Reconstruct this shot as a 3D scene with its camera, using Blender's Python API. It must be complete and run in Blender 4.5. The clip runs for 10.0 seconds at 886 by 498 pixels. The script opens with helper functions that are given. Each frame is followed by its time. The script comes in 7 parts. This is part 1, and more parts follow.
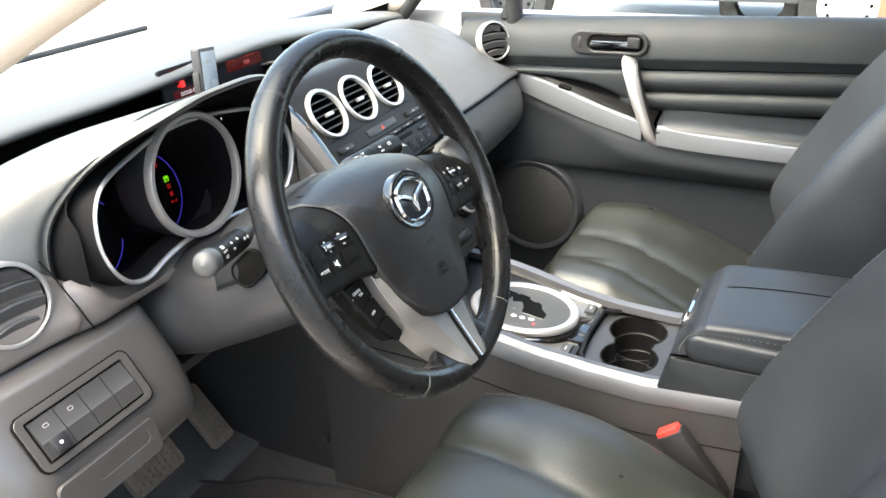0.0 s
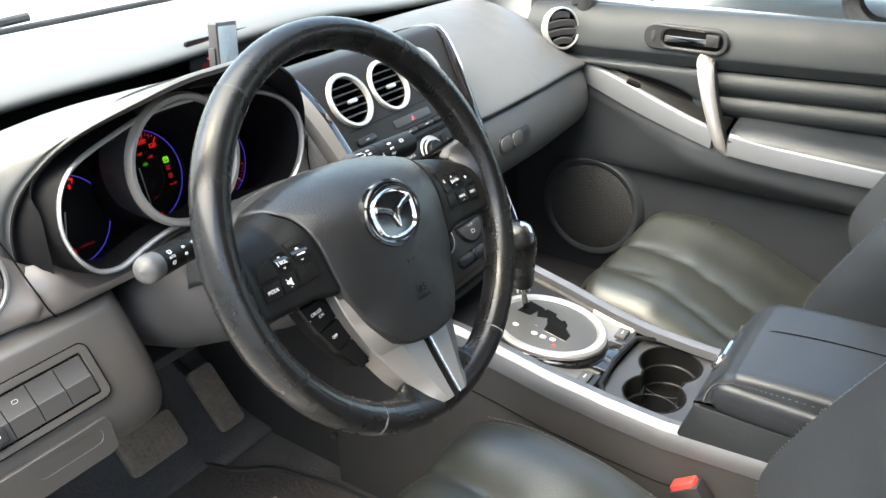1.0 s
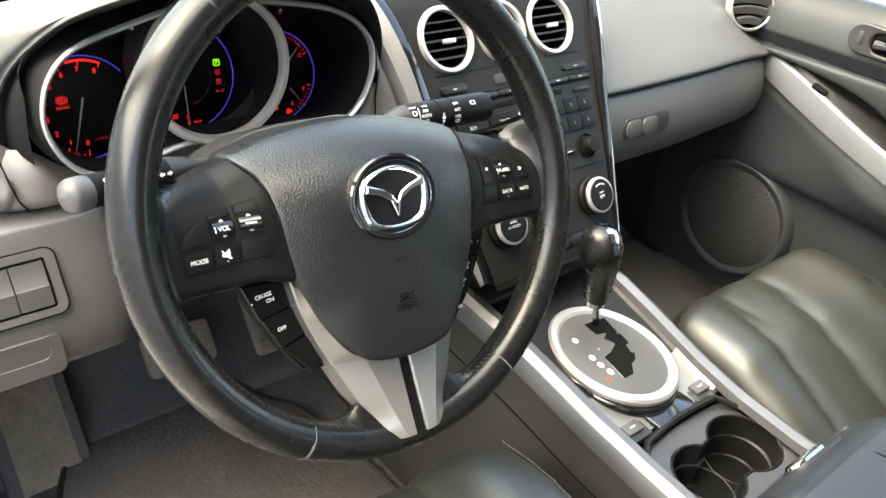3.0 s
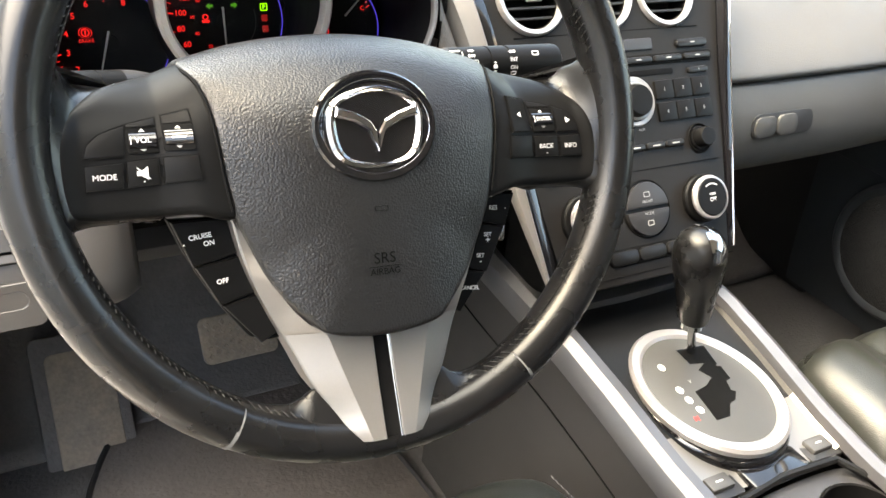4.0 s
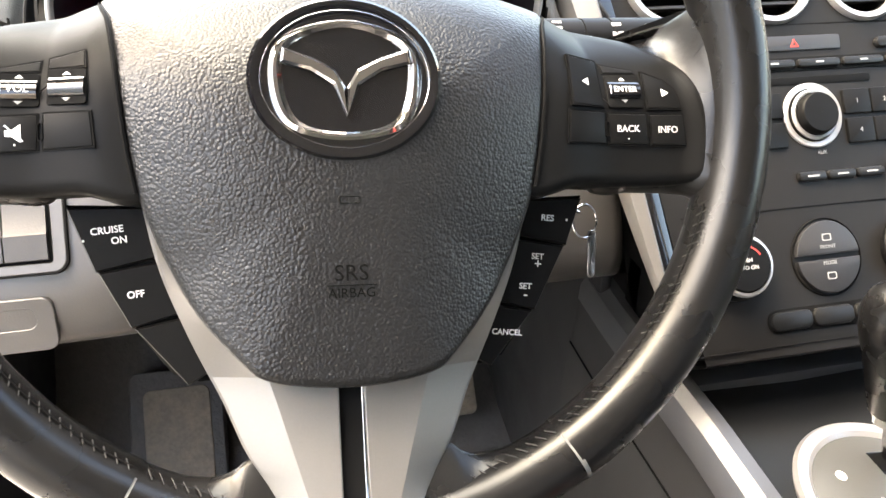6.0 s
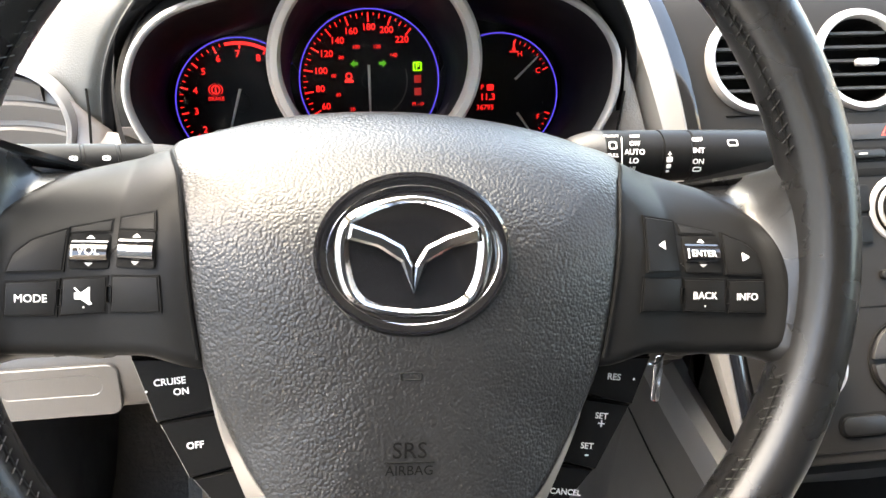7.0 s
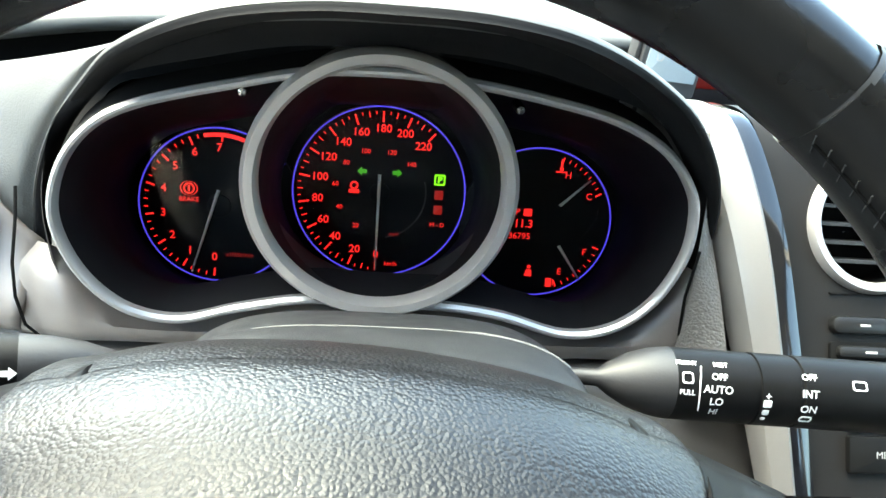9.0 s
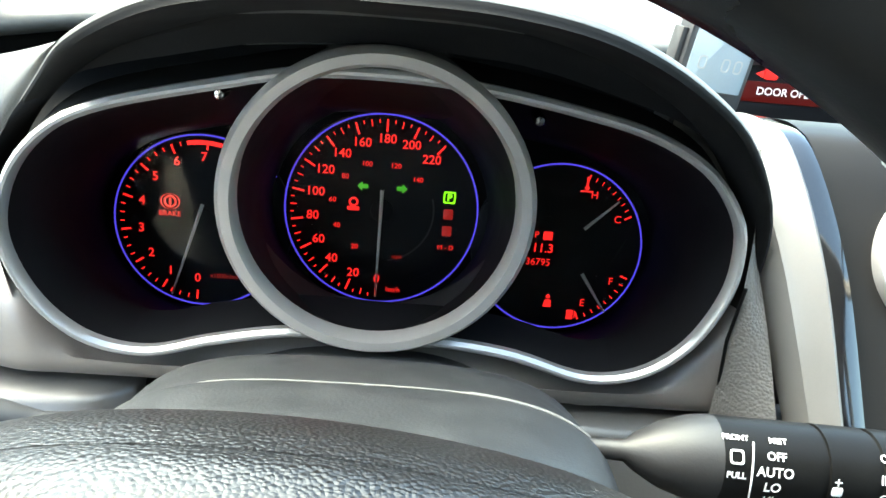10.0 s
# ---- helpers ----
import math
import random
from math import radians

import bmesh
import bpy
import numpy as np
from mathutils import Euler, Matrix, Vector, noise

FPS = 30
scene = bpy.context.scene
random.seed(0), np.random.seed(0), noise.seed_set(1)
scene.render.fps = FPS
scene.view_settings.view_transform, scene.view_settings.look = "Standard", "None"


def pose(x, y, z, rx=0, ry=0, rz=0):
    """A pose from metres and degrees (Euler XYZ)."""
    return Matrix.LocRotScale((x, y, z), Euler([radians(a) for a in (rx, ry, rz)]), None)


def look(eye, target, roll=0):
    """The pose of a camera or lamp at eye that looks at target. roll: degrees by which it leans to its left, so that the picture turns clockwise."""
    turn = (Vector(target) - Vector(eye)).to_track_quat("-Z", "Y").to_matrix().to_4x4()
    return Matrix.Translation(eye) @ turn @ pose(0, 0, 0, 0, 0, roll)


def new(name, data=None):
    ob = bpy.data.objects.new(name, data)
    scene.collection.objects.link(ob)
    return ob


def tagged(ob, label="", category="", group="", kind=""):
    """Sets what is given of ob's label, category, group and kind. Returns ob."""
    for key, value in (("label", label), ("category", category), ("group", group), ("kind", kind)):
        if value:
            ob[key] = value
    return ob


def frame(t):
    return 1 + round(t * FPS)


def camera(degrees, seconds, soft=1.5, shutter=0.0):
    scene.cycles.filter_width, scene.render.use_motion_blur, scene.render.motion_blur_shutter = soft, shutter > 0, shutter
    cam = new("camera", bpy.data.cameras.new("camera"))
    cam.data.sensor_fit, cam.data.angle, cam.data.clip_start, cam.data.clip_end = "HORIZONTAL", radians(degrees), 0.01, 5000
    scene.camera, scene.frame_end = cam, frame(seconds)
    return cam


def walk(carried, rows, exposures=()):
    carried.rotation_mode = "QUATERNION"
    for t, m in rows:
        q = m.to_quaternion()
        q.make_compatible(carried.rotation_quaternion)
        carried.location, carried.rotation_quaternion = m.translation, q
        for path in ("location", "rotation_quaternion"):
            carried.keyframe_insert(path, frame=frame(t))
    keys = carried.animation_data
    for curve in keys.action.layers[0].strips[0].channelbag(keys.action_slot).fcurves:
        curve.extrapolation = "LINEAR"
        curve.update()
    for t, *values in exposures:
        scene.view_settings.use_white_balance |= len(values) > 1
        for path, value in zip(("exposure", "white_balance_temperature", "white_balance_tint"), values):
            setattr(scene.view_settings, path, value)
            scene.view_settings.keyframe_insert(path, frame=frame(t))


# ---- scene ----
cam = camera(57.40, 10.0)
PATH = [
    (0, (-0.6497, -0.3853, 1.3973), (0.1496, 0.0292, 0.9622), -2.93),
    (0.5, (-0.5757, -0.4106, 1.3935), (0.1935, 0.0476, 0.9480), -2.33),
    (1, (-0.5142, -0.4237, 1.3968), (0.2163, 0.0795, 0.9350), -0.81),
    (1.5, (-0.4793, -0.4086, 1.4026), (0.2314, 0.1031, 0.9198), 1.62),
    (2, (-0.4471, -0.3947, 1.4050), (0.2518, 0.1121, 0.9004), 4.61),
    (2.5, (-0.3892, -0.3944, 1.3994), (0.2622, 0.1501, 0.8710), 6.66),
    (2.7, (-0.3574, -0.4077, 1.3927), (0.2627, 0.1661, 0.8577), 6.82),
    (3.8, (-0.1908, -0.3984, 1.2969), (0.2580, 0.3121, 0.7549), 7.72),
    (4, (-0.1664, -0.3945, 1.2722), (0.2570, 0.3442, 0.7477), 5.78),
    (4.5, (-0.1177, -0.3673, 1.2192), (0.2542, 0.4117, 0.7143), 3.36),
    (5, (-0.0797, -0.3424, 1.1781), (0.2363, 0.4713, 0.6901), 1.19),
    (5.2, (-0.0671, -0.3355, 1.1680), (0.2283, 0.4895, 0.6863), 0.74),
    (6.3, (-0.0287, -0.3077, 1.1932), (0.1500, 0.5602, 0.7296), 0.48),
    (6.5, (-0.0277, -0.3010, 1.2066), (0.1344, 0.5700, 0.7430), 0.29),
    (7, (-0.0289, -0.2726, 1.2408), (0.1058, 0.5890, 0.7514), 1.32),
    (7.5, (-0.0232, -0.2388, 1.2585), (0.1075, 0.6216, 0.7659), 3.17),
    (8, (-0.0172, -0.1962, 1.2668), (0.1231, 0.6681, 0.7839), 5.61),
    (8.5, (-0.0085, -0.1545, 1.2636), (0.1140, 0.7182, 0.7910), 5.67),
    (9, (0.0011, -0.1213, 1.2535), (0.0948, 0.7603, 0.7910), 5.68),
    (9.5, (0.0106, -0.0945, 1.2437), (0.0860, 0.7927, 0.7885), 5.70),
    (10, (0.0161, -0.0669, 1.2365), (0.0765, 0.8214, 0.7812), 5.95),
]
walk(cam, [(t, look(eye, target, roll)) for t, eye, target, roll in PATH], [(0, 3.29, 7250, 6), (2.5, 3.38, 7600, 4), (4.0, 3.72, 8300, 8), (5.0, 3.76, 8300, 11), (6.5, 4.24, 8200, 10), (7.5, 4.38, 7700, 6), (8.5, 4.0, 7050, -3), (10, 3.98, 7000, -5)])

# ---------------------------------------------------------------- light
world = bpy.data.worlds.new("sky")
scene.world = world
world.use_nodes = True
wn = world.node_tree.nodes
sky = wn.new("ShaderNodeTexSky")
sky.sky_type = "NISHITA"
sky.sun_disc = False
sky.sun_elevation = radians(58)
sky.sun_rotation = radians(-65)
sky.air_density, sky.dust_density, sky.ozone_density = 1.0, 3.0, 1.0
world.node_tree.links.new(sky.outputs[0], wn["Background"].inputs[0])
wn["Background"].inputs[1].default_value = 0.14
sun_data = bpy.data.lights.new("sun", "SUN")
sun_data.energy, sun_data.angle, sun_data.color = 1.4, radians(90), (1.0, 0.98, 0.95)
sun = new("sun", sun_data)
sun.matrix_world = look((-4.8, 2.24, 8.48), (0, 0, 0))

# ---------------------------------------------------------------- materials


def material(name, colour, rough=0.5, metal=0.0, bump=0.0, size=0.001, vary=0.12, blotch=0.05, kind="noise", coat=0.0, spec=0.5, emit=None, power=1.0, wear=0.0):
    """Principled surface: colour broken at two scales, fine relief of the given grain size in metres."""
    m = bpy.data.materials.new(name)
    m.use_nodes = True
    n, l = m.node_tree.nodes, m.node_tree.links
    b = n["Principled BSDF"]
    b.inputs["Roughness"].default_value = rough
    b.inputs["Metallic"].default_value = metal
    b.inputs["Coat Weight"].default_value = coat
    b.inputs["Coat Roughness"].default_value = 0.08
    b.inputs["Specular IOR Level"].default_value = spec
    co = n.new("ShaderNodeTexCoord")
    big = n.new("ShaderNodeTexNoise")
    big.inputs["Scale"].default_value = 1 / blotch
    big.inputs["Detail"].default_value = 5
    l.new(co.outputs["Object"], big.inputs["Vector"])
    fine = n.new("ShaderNodeTexNoise")
    fine.inputs["Scale"].default_value = 0.4 / size
    fine.inputs["Detail"].default_value = 3
    l.new(co.outputs["Object"], fine.inputs["Vector"])
    add = n.new("ShaderNodeMath")
    add.operation = "MULTIPLY_ADD"
    l.new(fine.outputs["Fac"], add.inputs[0])
    add.inputs[1].default_value = 0.45
    l.new(big.outputs["Fac"], add.inputs[2])
    ramp = n.new("ShaderNodeMapRange")
    l.new(add.outputs[0], ramp.inputs[0])
    ramp.inputs[1].default_value, ramp.inputs[2].default_value = 0.4, 1.05
    ramp.inputs[3].default_value, ramp.inputs[4].default_value = 1 - vary, 1 + vary
    mul = n.new("ShaderNodeVectorMath")
    mul.operation = "SCALE"
    mul.inputs[0].default_value = colour
    l.new(ramp.outputs[0], mul.inputs["Scale"])
    l.new(mul.outputs[0], b.inputs["Base Color"])
    rr = n.new("ShaderNodeMapRange")
    l.new(big.outputs["Fac"], rr.inputs[0])
    rr.inputs[1].default_value, rr.inputs[2].default_value = 0.3, 0.7
    rr.inputs[3].default_value, rr.inputs[4].default_value = max(0.02, rough * (1 - vary - wear)), min(1, rough * (1 + vary))
    l.new(rr.outputs[0], b.inputs["Roughness"])
    if bump:
        if kind == "leather":
            tex = n.new("ShaderNodeTexVoronoi")
            tex.feature = "SMOOTH_F1"
            tex.inputs["Scale"].default_value = 1 / size
            tex.inputs["Smoothness"].default_value = 0.15
            warp = n.new("ShaderNodeVectorMath")
            warp.operation = "MULTIPLY_ADD"
            l.new(fine.outputs["Color"], warp.inputs[0])
            warp.inputs[1].default_value = (size * 0.8,) * 3
            l.new(co.outputs["Object"], warp.inputs[2])
            l.new(warp.outputs[0], tex.inputs["Vector"])
            out, sign = tex.outputs["Distance"], -1
        elif kind == "weave":
            tex = n.new("ShaderNodeTexVoronoi")
            tex.inputs["Scale"].default_value = 1 / size
            l.new(co.outputs["Object"], tex.inputs["Vector"])
            out, sign = tex.outputs["Distance"], 1
        else:
            tex = n.new("ShaderNodeTexNoise")
            tex.inputs["Scale"].default_value = 0.5 / size
            tex.inputs["Detail"].default_value = 4
            l.new(co.outputs["Object"], tex.inputs["Vector"])
            out, sign = tex.outputs["Fac"], 1
        bp = n.new("ShaderNodeBump")
        bp.inputs["Strength"].default_value = bump
        bp.inputs["Distance"].default_value = size * 0.6
        bp.invert = sign < 0
        l.new(out, bp.inputs["Height"])
        l.new(bp.outputs[0], b.inputs["Normal"])
    if emit:
        b.inputs["Emission Color"].default_value = (*emit, 1)
        b.inputs["Emission Strength"].default_value = power
    return m


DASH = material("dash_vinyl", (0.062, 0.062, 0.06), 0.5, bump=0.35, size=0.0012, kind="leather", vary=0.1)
# dash vinyl again, with sky sheen on the upper faces put into a paler colour
DASHTOP_SHEEN = material("dash_top_sheen_vinyl", (0.085, 0.087, 0.083), 0.46, bump=0.2, size=0.0012, kind="leather", vary=0.1, spec=0.5)
KNEE = material("knee_plastic", (0.05, 0.0455, 0.042), 0.38, bump=0.2, size=0.0008, vary=0.08, spec=0.9)
SHROUD = material("column_plastic", (0.03, 0.03, 0.032), 0.42, bump=0.25, size=0.0006, vary=0.1, spec=0.6)
DARK = material("dark_plastic", (0.018, 0.018, 0.019), 0.5, bump=0.15, size=0.0006, vary=0.15)
DARKGREY = material("console_plastic", (0.034, 0.0325, 0.0315), 0.46, bump=0.2, size=0.0007, vary=0.12)
FASCIA = material("fascia_paint", (0.0115, 0.0108, 0.0102), 0.45, bump=0.1, size=0.0006, vary=0.08, spec=0.16)
EMBOSS = material("embossed_vinyl", (0.004, 0.004, 0.004), 0.7, vary=0.1, spec=0.05)
RING = material("bright_satin_ring", (0.4, 0.375, 0.35), 0.32, metal=0.5, vary=0.05, bump=0.05, size=0.0004)
GATE = material("gate_face_grey", (0.06, 0.06, 0.058), 0.46, bump=0.1, size=0.0006, vary=0.06)
PILL = material("pill_key_plastic", (0.0085, 0.0085, 0.0085), 0.4, vary=0.1, bump=0.05, size=0.0005, spec=0.3)
TRIM = material("cluster_trim_plastic", (0.125, 0.11, 0.1), 0.4, bump=0.15, size=0.0007, vary=0.08, spec=0.8)
VENT = material("vent_plastic", (0.045, 0.043, 0.042), 0.42, bump=0.1, size=0.0006, vary=0.08)
OUTRIG = material("outrigger_silver", (0.24, 0.225, 0.21), 0.38, metal=0.4, vary=0.05, bump=0.05, size=0.0004)
WALLGRAIN = material("grained_wall", (0.11, 0.102, 0.095), 0.45, bump=0.5, size=0.0016, kind="leather", vary=0.1)
TRAYBLACK = material("tray_black", (0.008, 0.008, 0.008), 0.4, vary=0.1, spec=0.25, bump=0.05, size=0.0006)
# black for gaps and black parts; also stands in for shade inside recesses
BLACK = material("black_parts_and_shade", (0.004, 0.004, 0.004), 0.7, vary=0.2, spec=0.08)
HOODIN = material("hood_lining", (0.007, 0.007, 0.0075), 0.75, bump=0.2, size=0.0007, spec=0.15)
COVER = material("dusty_cover", (0.013, 0.0145, 0.0165), 0.5, bump=0.35, size=0.0005, vary=0.14, blotch=0.012, spec=0.5)
RIM = material("rim_leather", (0.0062, 0.0062, 0.0064), 0.29, bump=0.1, size=0.0008, vary=0.12, blotch=0.03, wear=0.1, spec=0.4)
PAD = material("pad_vinyl", (0.0085, 0.0085, 0.0088), 0.35, bump=0.38, size=0.0013, kind="leather", vary=0.1, spec=0.5)
KEYMAT = material("key_plastic", (0.006, 0.006, 0.006), 0.42, spec=0.1, vary=0.15, bump=0.08, size=0.0005)
SILVER = material("satin_silver", (0.46, 0.45, 0.44), 0.34, metal=0.65, vary=0.05, bump=0.05, size=0.0004)
CAPGREY = material("cap_grey", (0.06, 0.06, 0.06), 0.42, vary=0.1, bump=0.1, size=0.0005)
STRIP = material("strip_silver", (0.185, 0.195, 0.21), 0.4, metal=0.5, vary=0.06, bump=0.05, size=0.0004)
SPOKE = material("spoke_silver", (0.26, 0.248, 0.235), 0.36, metal=0.7, vary=0.06, bump=0.05, size=0.0004)
RAIL = material("rail_silver", (0.17, 0.17, 0.175), 0.42, metal=0.7, vary=0.06, bump=0.05, size=0.0004)
CHROME = material("chrome", (0.55, 0.55, 0.56), 0.09, metal=1.0, vary=0.04)
PIANO = material("piano_black", (0.006, 0.006, 0.007), 0.1, coat=0.6, vary=0.1)
SEAT = material("seat_leather", (0.0215, 0.0235, 0.0205), 0.36, bump=0.2, size=0.0016, kind="leather", vary=0.14, blotch=0.09, wear=0.1, spec=0.6)
NAVY = material("navy_leather", (0.0185, 0.0212, 0.025), 0.4, bump=0.2, size=0.0016, kind="leather", vary=0.14, blotch=0.09, wear=0.1, spec=0.45)
THREAD = material("thread", (0.13, 0.13, 0.125), 0.8, vary=0.2)
DARKTHREAD = material("dark_thread", (0.014, 0.014, 0.014), 0.7, vary=0.2)
CARPET = material("carpet", (0.085, 0.08, 0.077), 0.95, bump=0.9, size=0.003, vary=0.3, blotch=0.04)
MAT = material("mat_carpet", (0.085, 0.074, 0.068), 0.95, bump=0.9, size=0.0035, vary=0.3, blotch=0.06)
PEDAL = material("pedal_rubber", (0.19, 0.155, 0.12), 0.8, bump=0.4, size=0.002, vary=0.35, blotch=0.02)
DOOR = material("door_vinyl", (0.0155, 0.0185, 0.0205), 0.5, spec=0.35, bump=0.3, size=0.0012, kind="leather", vary=0.1)
DOORLOW = material("door_lower", (0.027, 0.031, 0.035), 0.52, bump=0.25, size=0.001, vary=0.1)
GRILLE = material("speaker_cloth", (0.026, 0.026, 0.026), 0.7, bump=0.8, size=0.003, kind="weave")
CREAM = material("cream_trim", (0.62, 0.53, 0.43), 0.8, bump=0.3, size=0.0015, vary=0.05)
LINING = material("headliner", (0.4, 0.37, 0.33), 0.9, bump=0.3, size=0.002, vary=0.05)
REDPL = material("red_button", (0.62, 0.05, 0.04), 0.35, vary=0.08)
PRINT = material("white_print", (0.75, 0.75, 0.73), 0.6, vary=0.04)
DIMPRINT = material("grey_print", (0.33, 0.33, 0.32), 0.6, vary=0.05)
DIAL = material("dial_face", (0.006, 0.006, 0.007), 0.6, vary=0.15, spec=0.12)
REDGLOW = material("red_glow", (0.2, 0.01, 0.005), 0.5, emit=(1.0, 0.018, 0.022), power=0.085, vary=0.05)
DIMRED = material("dim_red_glow", (0.1, 0.005, 0.003), 0.5, emit=(1.0, 0.02, 0.018), power=0.018, vary=0.05)
BLUEGLOW = material("blue_glow", (0.03, 0.03, 0.2), 0.5, emit=(0.1, 0.07, 1.0), power=0.06, vary=0.05)
GREENGLOW = material("green_glow", (0.05, 0.2, 0.01), 0.5, emit=(0.25, 1.0, 0.02), power=0.12, vary=0.05)
DIMGREEN = material("dim_green_glow", (0.02, 0.1, 0.01), 0.5, emit=(0.12, 0.75, 0.02), power=0.03, vary=0.05)
NEEDLE = material("needle_white", (0.6, 0.6, 0.58), 0.5, vary=0.04)
LCD = material("lcd_screen", (0.3, 0.35, 0.38), 0.25, vary=0.05, coat=0.5)
REDLCD = material("red_screen", (0.012, 0.002, 0.002), 0.5, spec=0.1, emit=(0.5, 0.02, 0.012), power=0.012, vary=0.1)
CONCRETE = material("pale_concrete", (0.36, 0.345, 0.32), 0.9, bump=0.3, size=0.02, vary=0.15, blotch=0.8)
PLASTER = material("pale_plaster", (0.72, 0.7, 0.66), 0.9, bump=0.3, size=0.01, vary=0.1, blotch=0.5)
TYRE = material("tyre_rubber", (0.02, 0.02, 0.02), 0.85, bump=0.3, size=0.004, vary=0.2)
STEEL = material("painted_steel_wheel", (0.62, 0.62, 0.6), 0.45, vary=0.1, bump=0.1, size=0.01)
CARPAINT = material("dark_car_paint", (0.03, 0.033, 0.038), 0.3, coat=0.5, vary=0.1)
REDPAINT = material("red_paint", (0.45, 0.09, 0.05), 0.5, vary=0.12)
BODY = material("body_paint", (0.42, 0.42, 0.42), 0.35, metal=0.4, coat=0.5, vary=0.05)


def glass(name, tint=(0.95, 0.98, 0.97), gloss=0.05):
    m = bpy.data.materials.new(name)
    m.use_nodes = True
    n, l = m.node_tree.nodes, m.node_tree.links
    for x in list(n):
        n.remove(x)
    out, mix = n.new("ShaderNodeOutputMaterial"), n.new("ShaderNodeMixShader")
    tr, gl = n.new("ShaderNodeBsdfTransparent"), n.new("ShaderNodeBsdfGlossy")
    tr.inputs[0].default_value = (*tint, 1)
    gl.inputs["Roughness"].default_value = 0.03
    mix.inputs[0].default_value = gloss
    l.new(tr.outputs[0], mix.inputs[1])
    l.new(gl.outputs[0], mix.inputs[2])
    l.new(mix.outputs[0], out.inputs[0])
    return m


GLASS = glass("window_glass", (0.93, 0.97, 0.95))
LENS = glass("clear_lens", (0.97, 0.97, 0.97), 0.012)

# ---------------------------------------------------------------- mesh tools


def spline(points, n, closed=False):
    """n points along a smooth curve through the given ones (any dimension)."""
    p = np.array(points, float)
    k = len(p)
    if closed:
        q = np.vstack([p[-1], p, p[0], p[1]])
        ts = np.linspace(0, k, n, endpoint=False)
    else:
        q = np.vstack([2 * p[0] - p[1], p, 2 * p[-1] - p[-2]])
        ts = np.linspace(0, k - 1, n)
    out = []
    for t in ts:
        i = min(int(t), k - 1 if closed else k - 2)
        f = t - i
        a, b, c, d = q[i], q[i + 1], q[i + 2], q[i + 3]
        out.append(0.5 * (2 * b + (c - a) * f + (2 * a - 5 * b + 4 * c - d) * f * f + (3 * b - a - 3 * c + d) * f ** 3))
    return np.array(out)


def loft(rings, ring_closed=False, caps=False, path_closed=False, bm=None):
    bm = bm or bmesh.new()
    vs = [[bm.verts.new(tuple(p)) for p in r] for r in rings]
    n, m = len(vs), len(vs[0])
    for i in range(n if path_closed else n - 1):
        for j in range(m if ring_closed else m - 1):
            a, b = vs[i], vs[(i + 1) % n]
            bm.faces.new((a[j], a[(j + 1) % m], b[(j + 1) % m], b[j]))
    if caps:
        bm.faces.new(vs[0][::-1])
        bm.faces.new(vs[-1])
    bmesh.ops.recalc_face_normals(bm, faces=bm.faces)
    return bm


def skin(stations, nu, nv):
    """Smooth sheet through stations, each a polyline of the same count of points."""
    rows = [spline(s, nv) for s in stations]
    rows = np.array(rows)
    cols = np.array([spline(rows[:, j], nu) for j in range(nv)])
    return loft([cols[:, i] for i in range(nu)])


def ring_offset(outline, d):
    """Moves a counter-clockwise 2D outline inward by d."""
    p = np.array(outline, float)
    e1, e2 = p - np.roll(p, 1, 0), np.roll(p, -1, 0) - p
    n1 = np.stack([-e1[:, 1], e1[:, 0]], 1)
    n2 = np.stack([-e2[:, 1], e2[:, 0]], 1)
    n1 /= np.linalg.norm(n1, axis=1)[:, None] + 1e-12
    n2 /= np.linalg.norm(n2, axis=1)[:, None] + 1e-12
    m = n1 + n2
    m /= np.maximum((m * m).sum(1)[:, None] / 2, 0.5)
    return p + d * m


def plate(outline, layers, bm=None, caps=True):
    """A slab from a 2D outline: layers of (inset, height), from the bottom up."""
    rings = []
    for inset, h in layers:
        q = ring_offset(outline, inset)
        rings.append([(x, y, h) for x, y in q])
    return loft(rings, True, caps, bm=bm)


def chip(outline, low, high, r=0.0008):
    return plate(outline, [(0, low), (0, high - r), (r * 0.3, high - r * 0.3), (r, high)])


def rect(x0, y0, x1, y1, r=0.001, k=4):
    out = []
    for cx, cy, a in ((x1 - r, y0 + r, -90), (x1 - r, y1 - r, 0), (x0 + r, y1 - r, 90), (x0 + r, y0 + r, 180)):
        for i in range(k + 1):
            t = radians(a + 90 * i / k)
            out.append((cx + r * math.cos(t), cy + r * math.sin(t)))
    return out


def disc(cx, cy, rx, ry=None, n=48):
    ry = ry or rx
    return [(cx + rx * math.cos(2 * math.pi * i / n), cy + ry * math.sin(2 * math.pi * i / n)) for i in range(n)]


def band(outer, inner, low, high, r=0.0008):
    """A flat ring between two outlines with the same count of points, edges rounded."""
    o, i = np.array(outer), np.array(inner)
    oo, ii = ring_offset(o, r), ring_offset(i, -r)
    rings = [[(x, y, h) for x, y in q] for q, h in ((o, low), (o, high - r), (oo, high), (ii, high), (i, high - r), (i, low))]
    return loft(rings, True, path_closed=True)


def lathe(profile, n=48, bm=None):
    """Turns a profile of (radius, height) round z."""
    return loft([[(r * math.cos(2 * math.pi * i / n), r * math.sin(2 * math.pi * i / n), h) for i in range(n)] for r, h in profile], True, bm=bm)


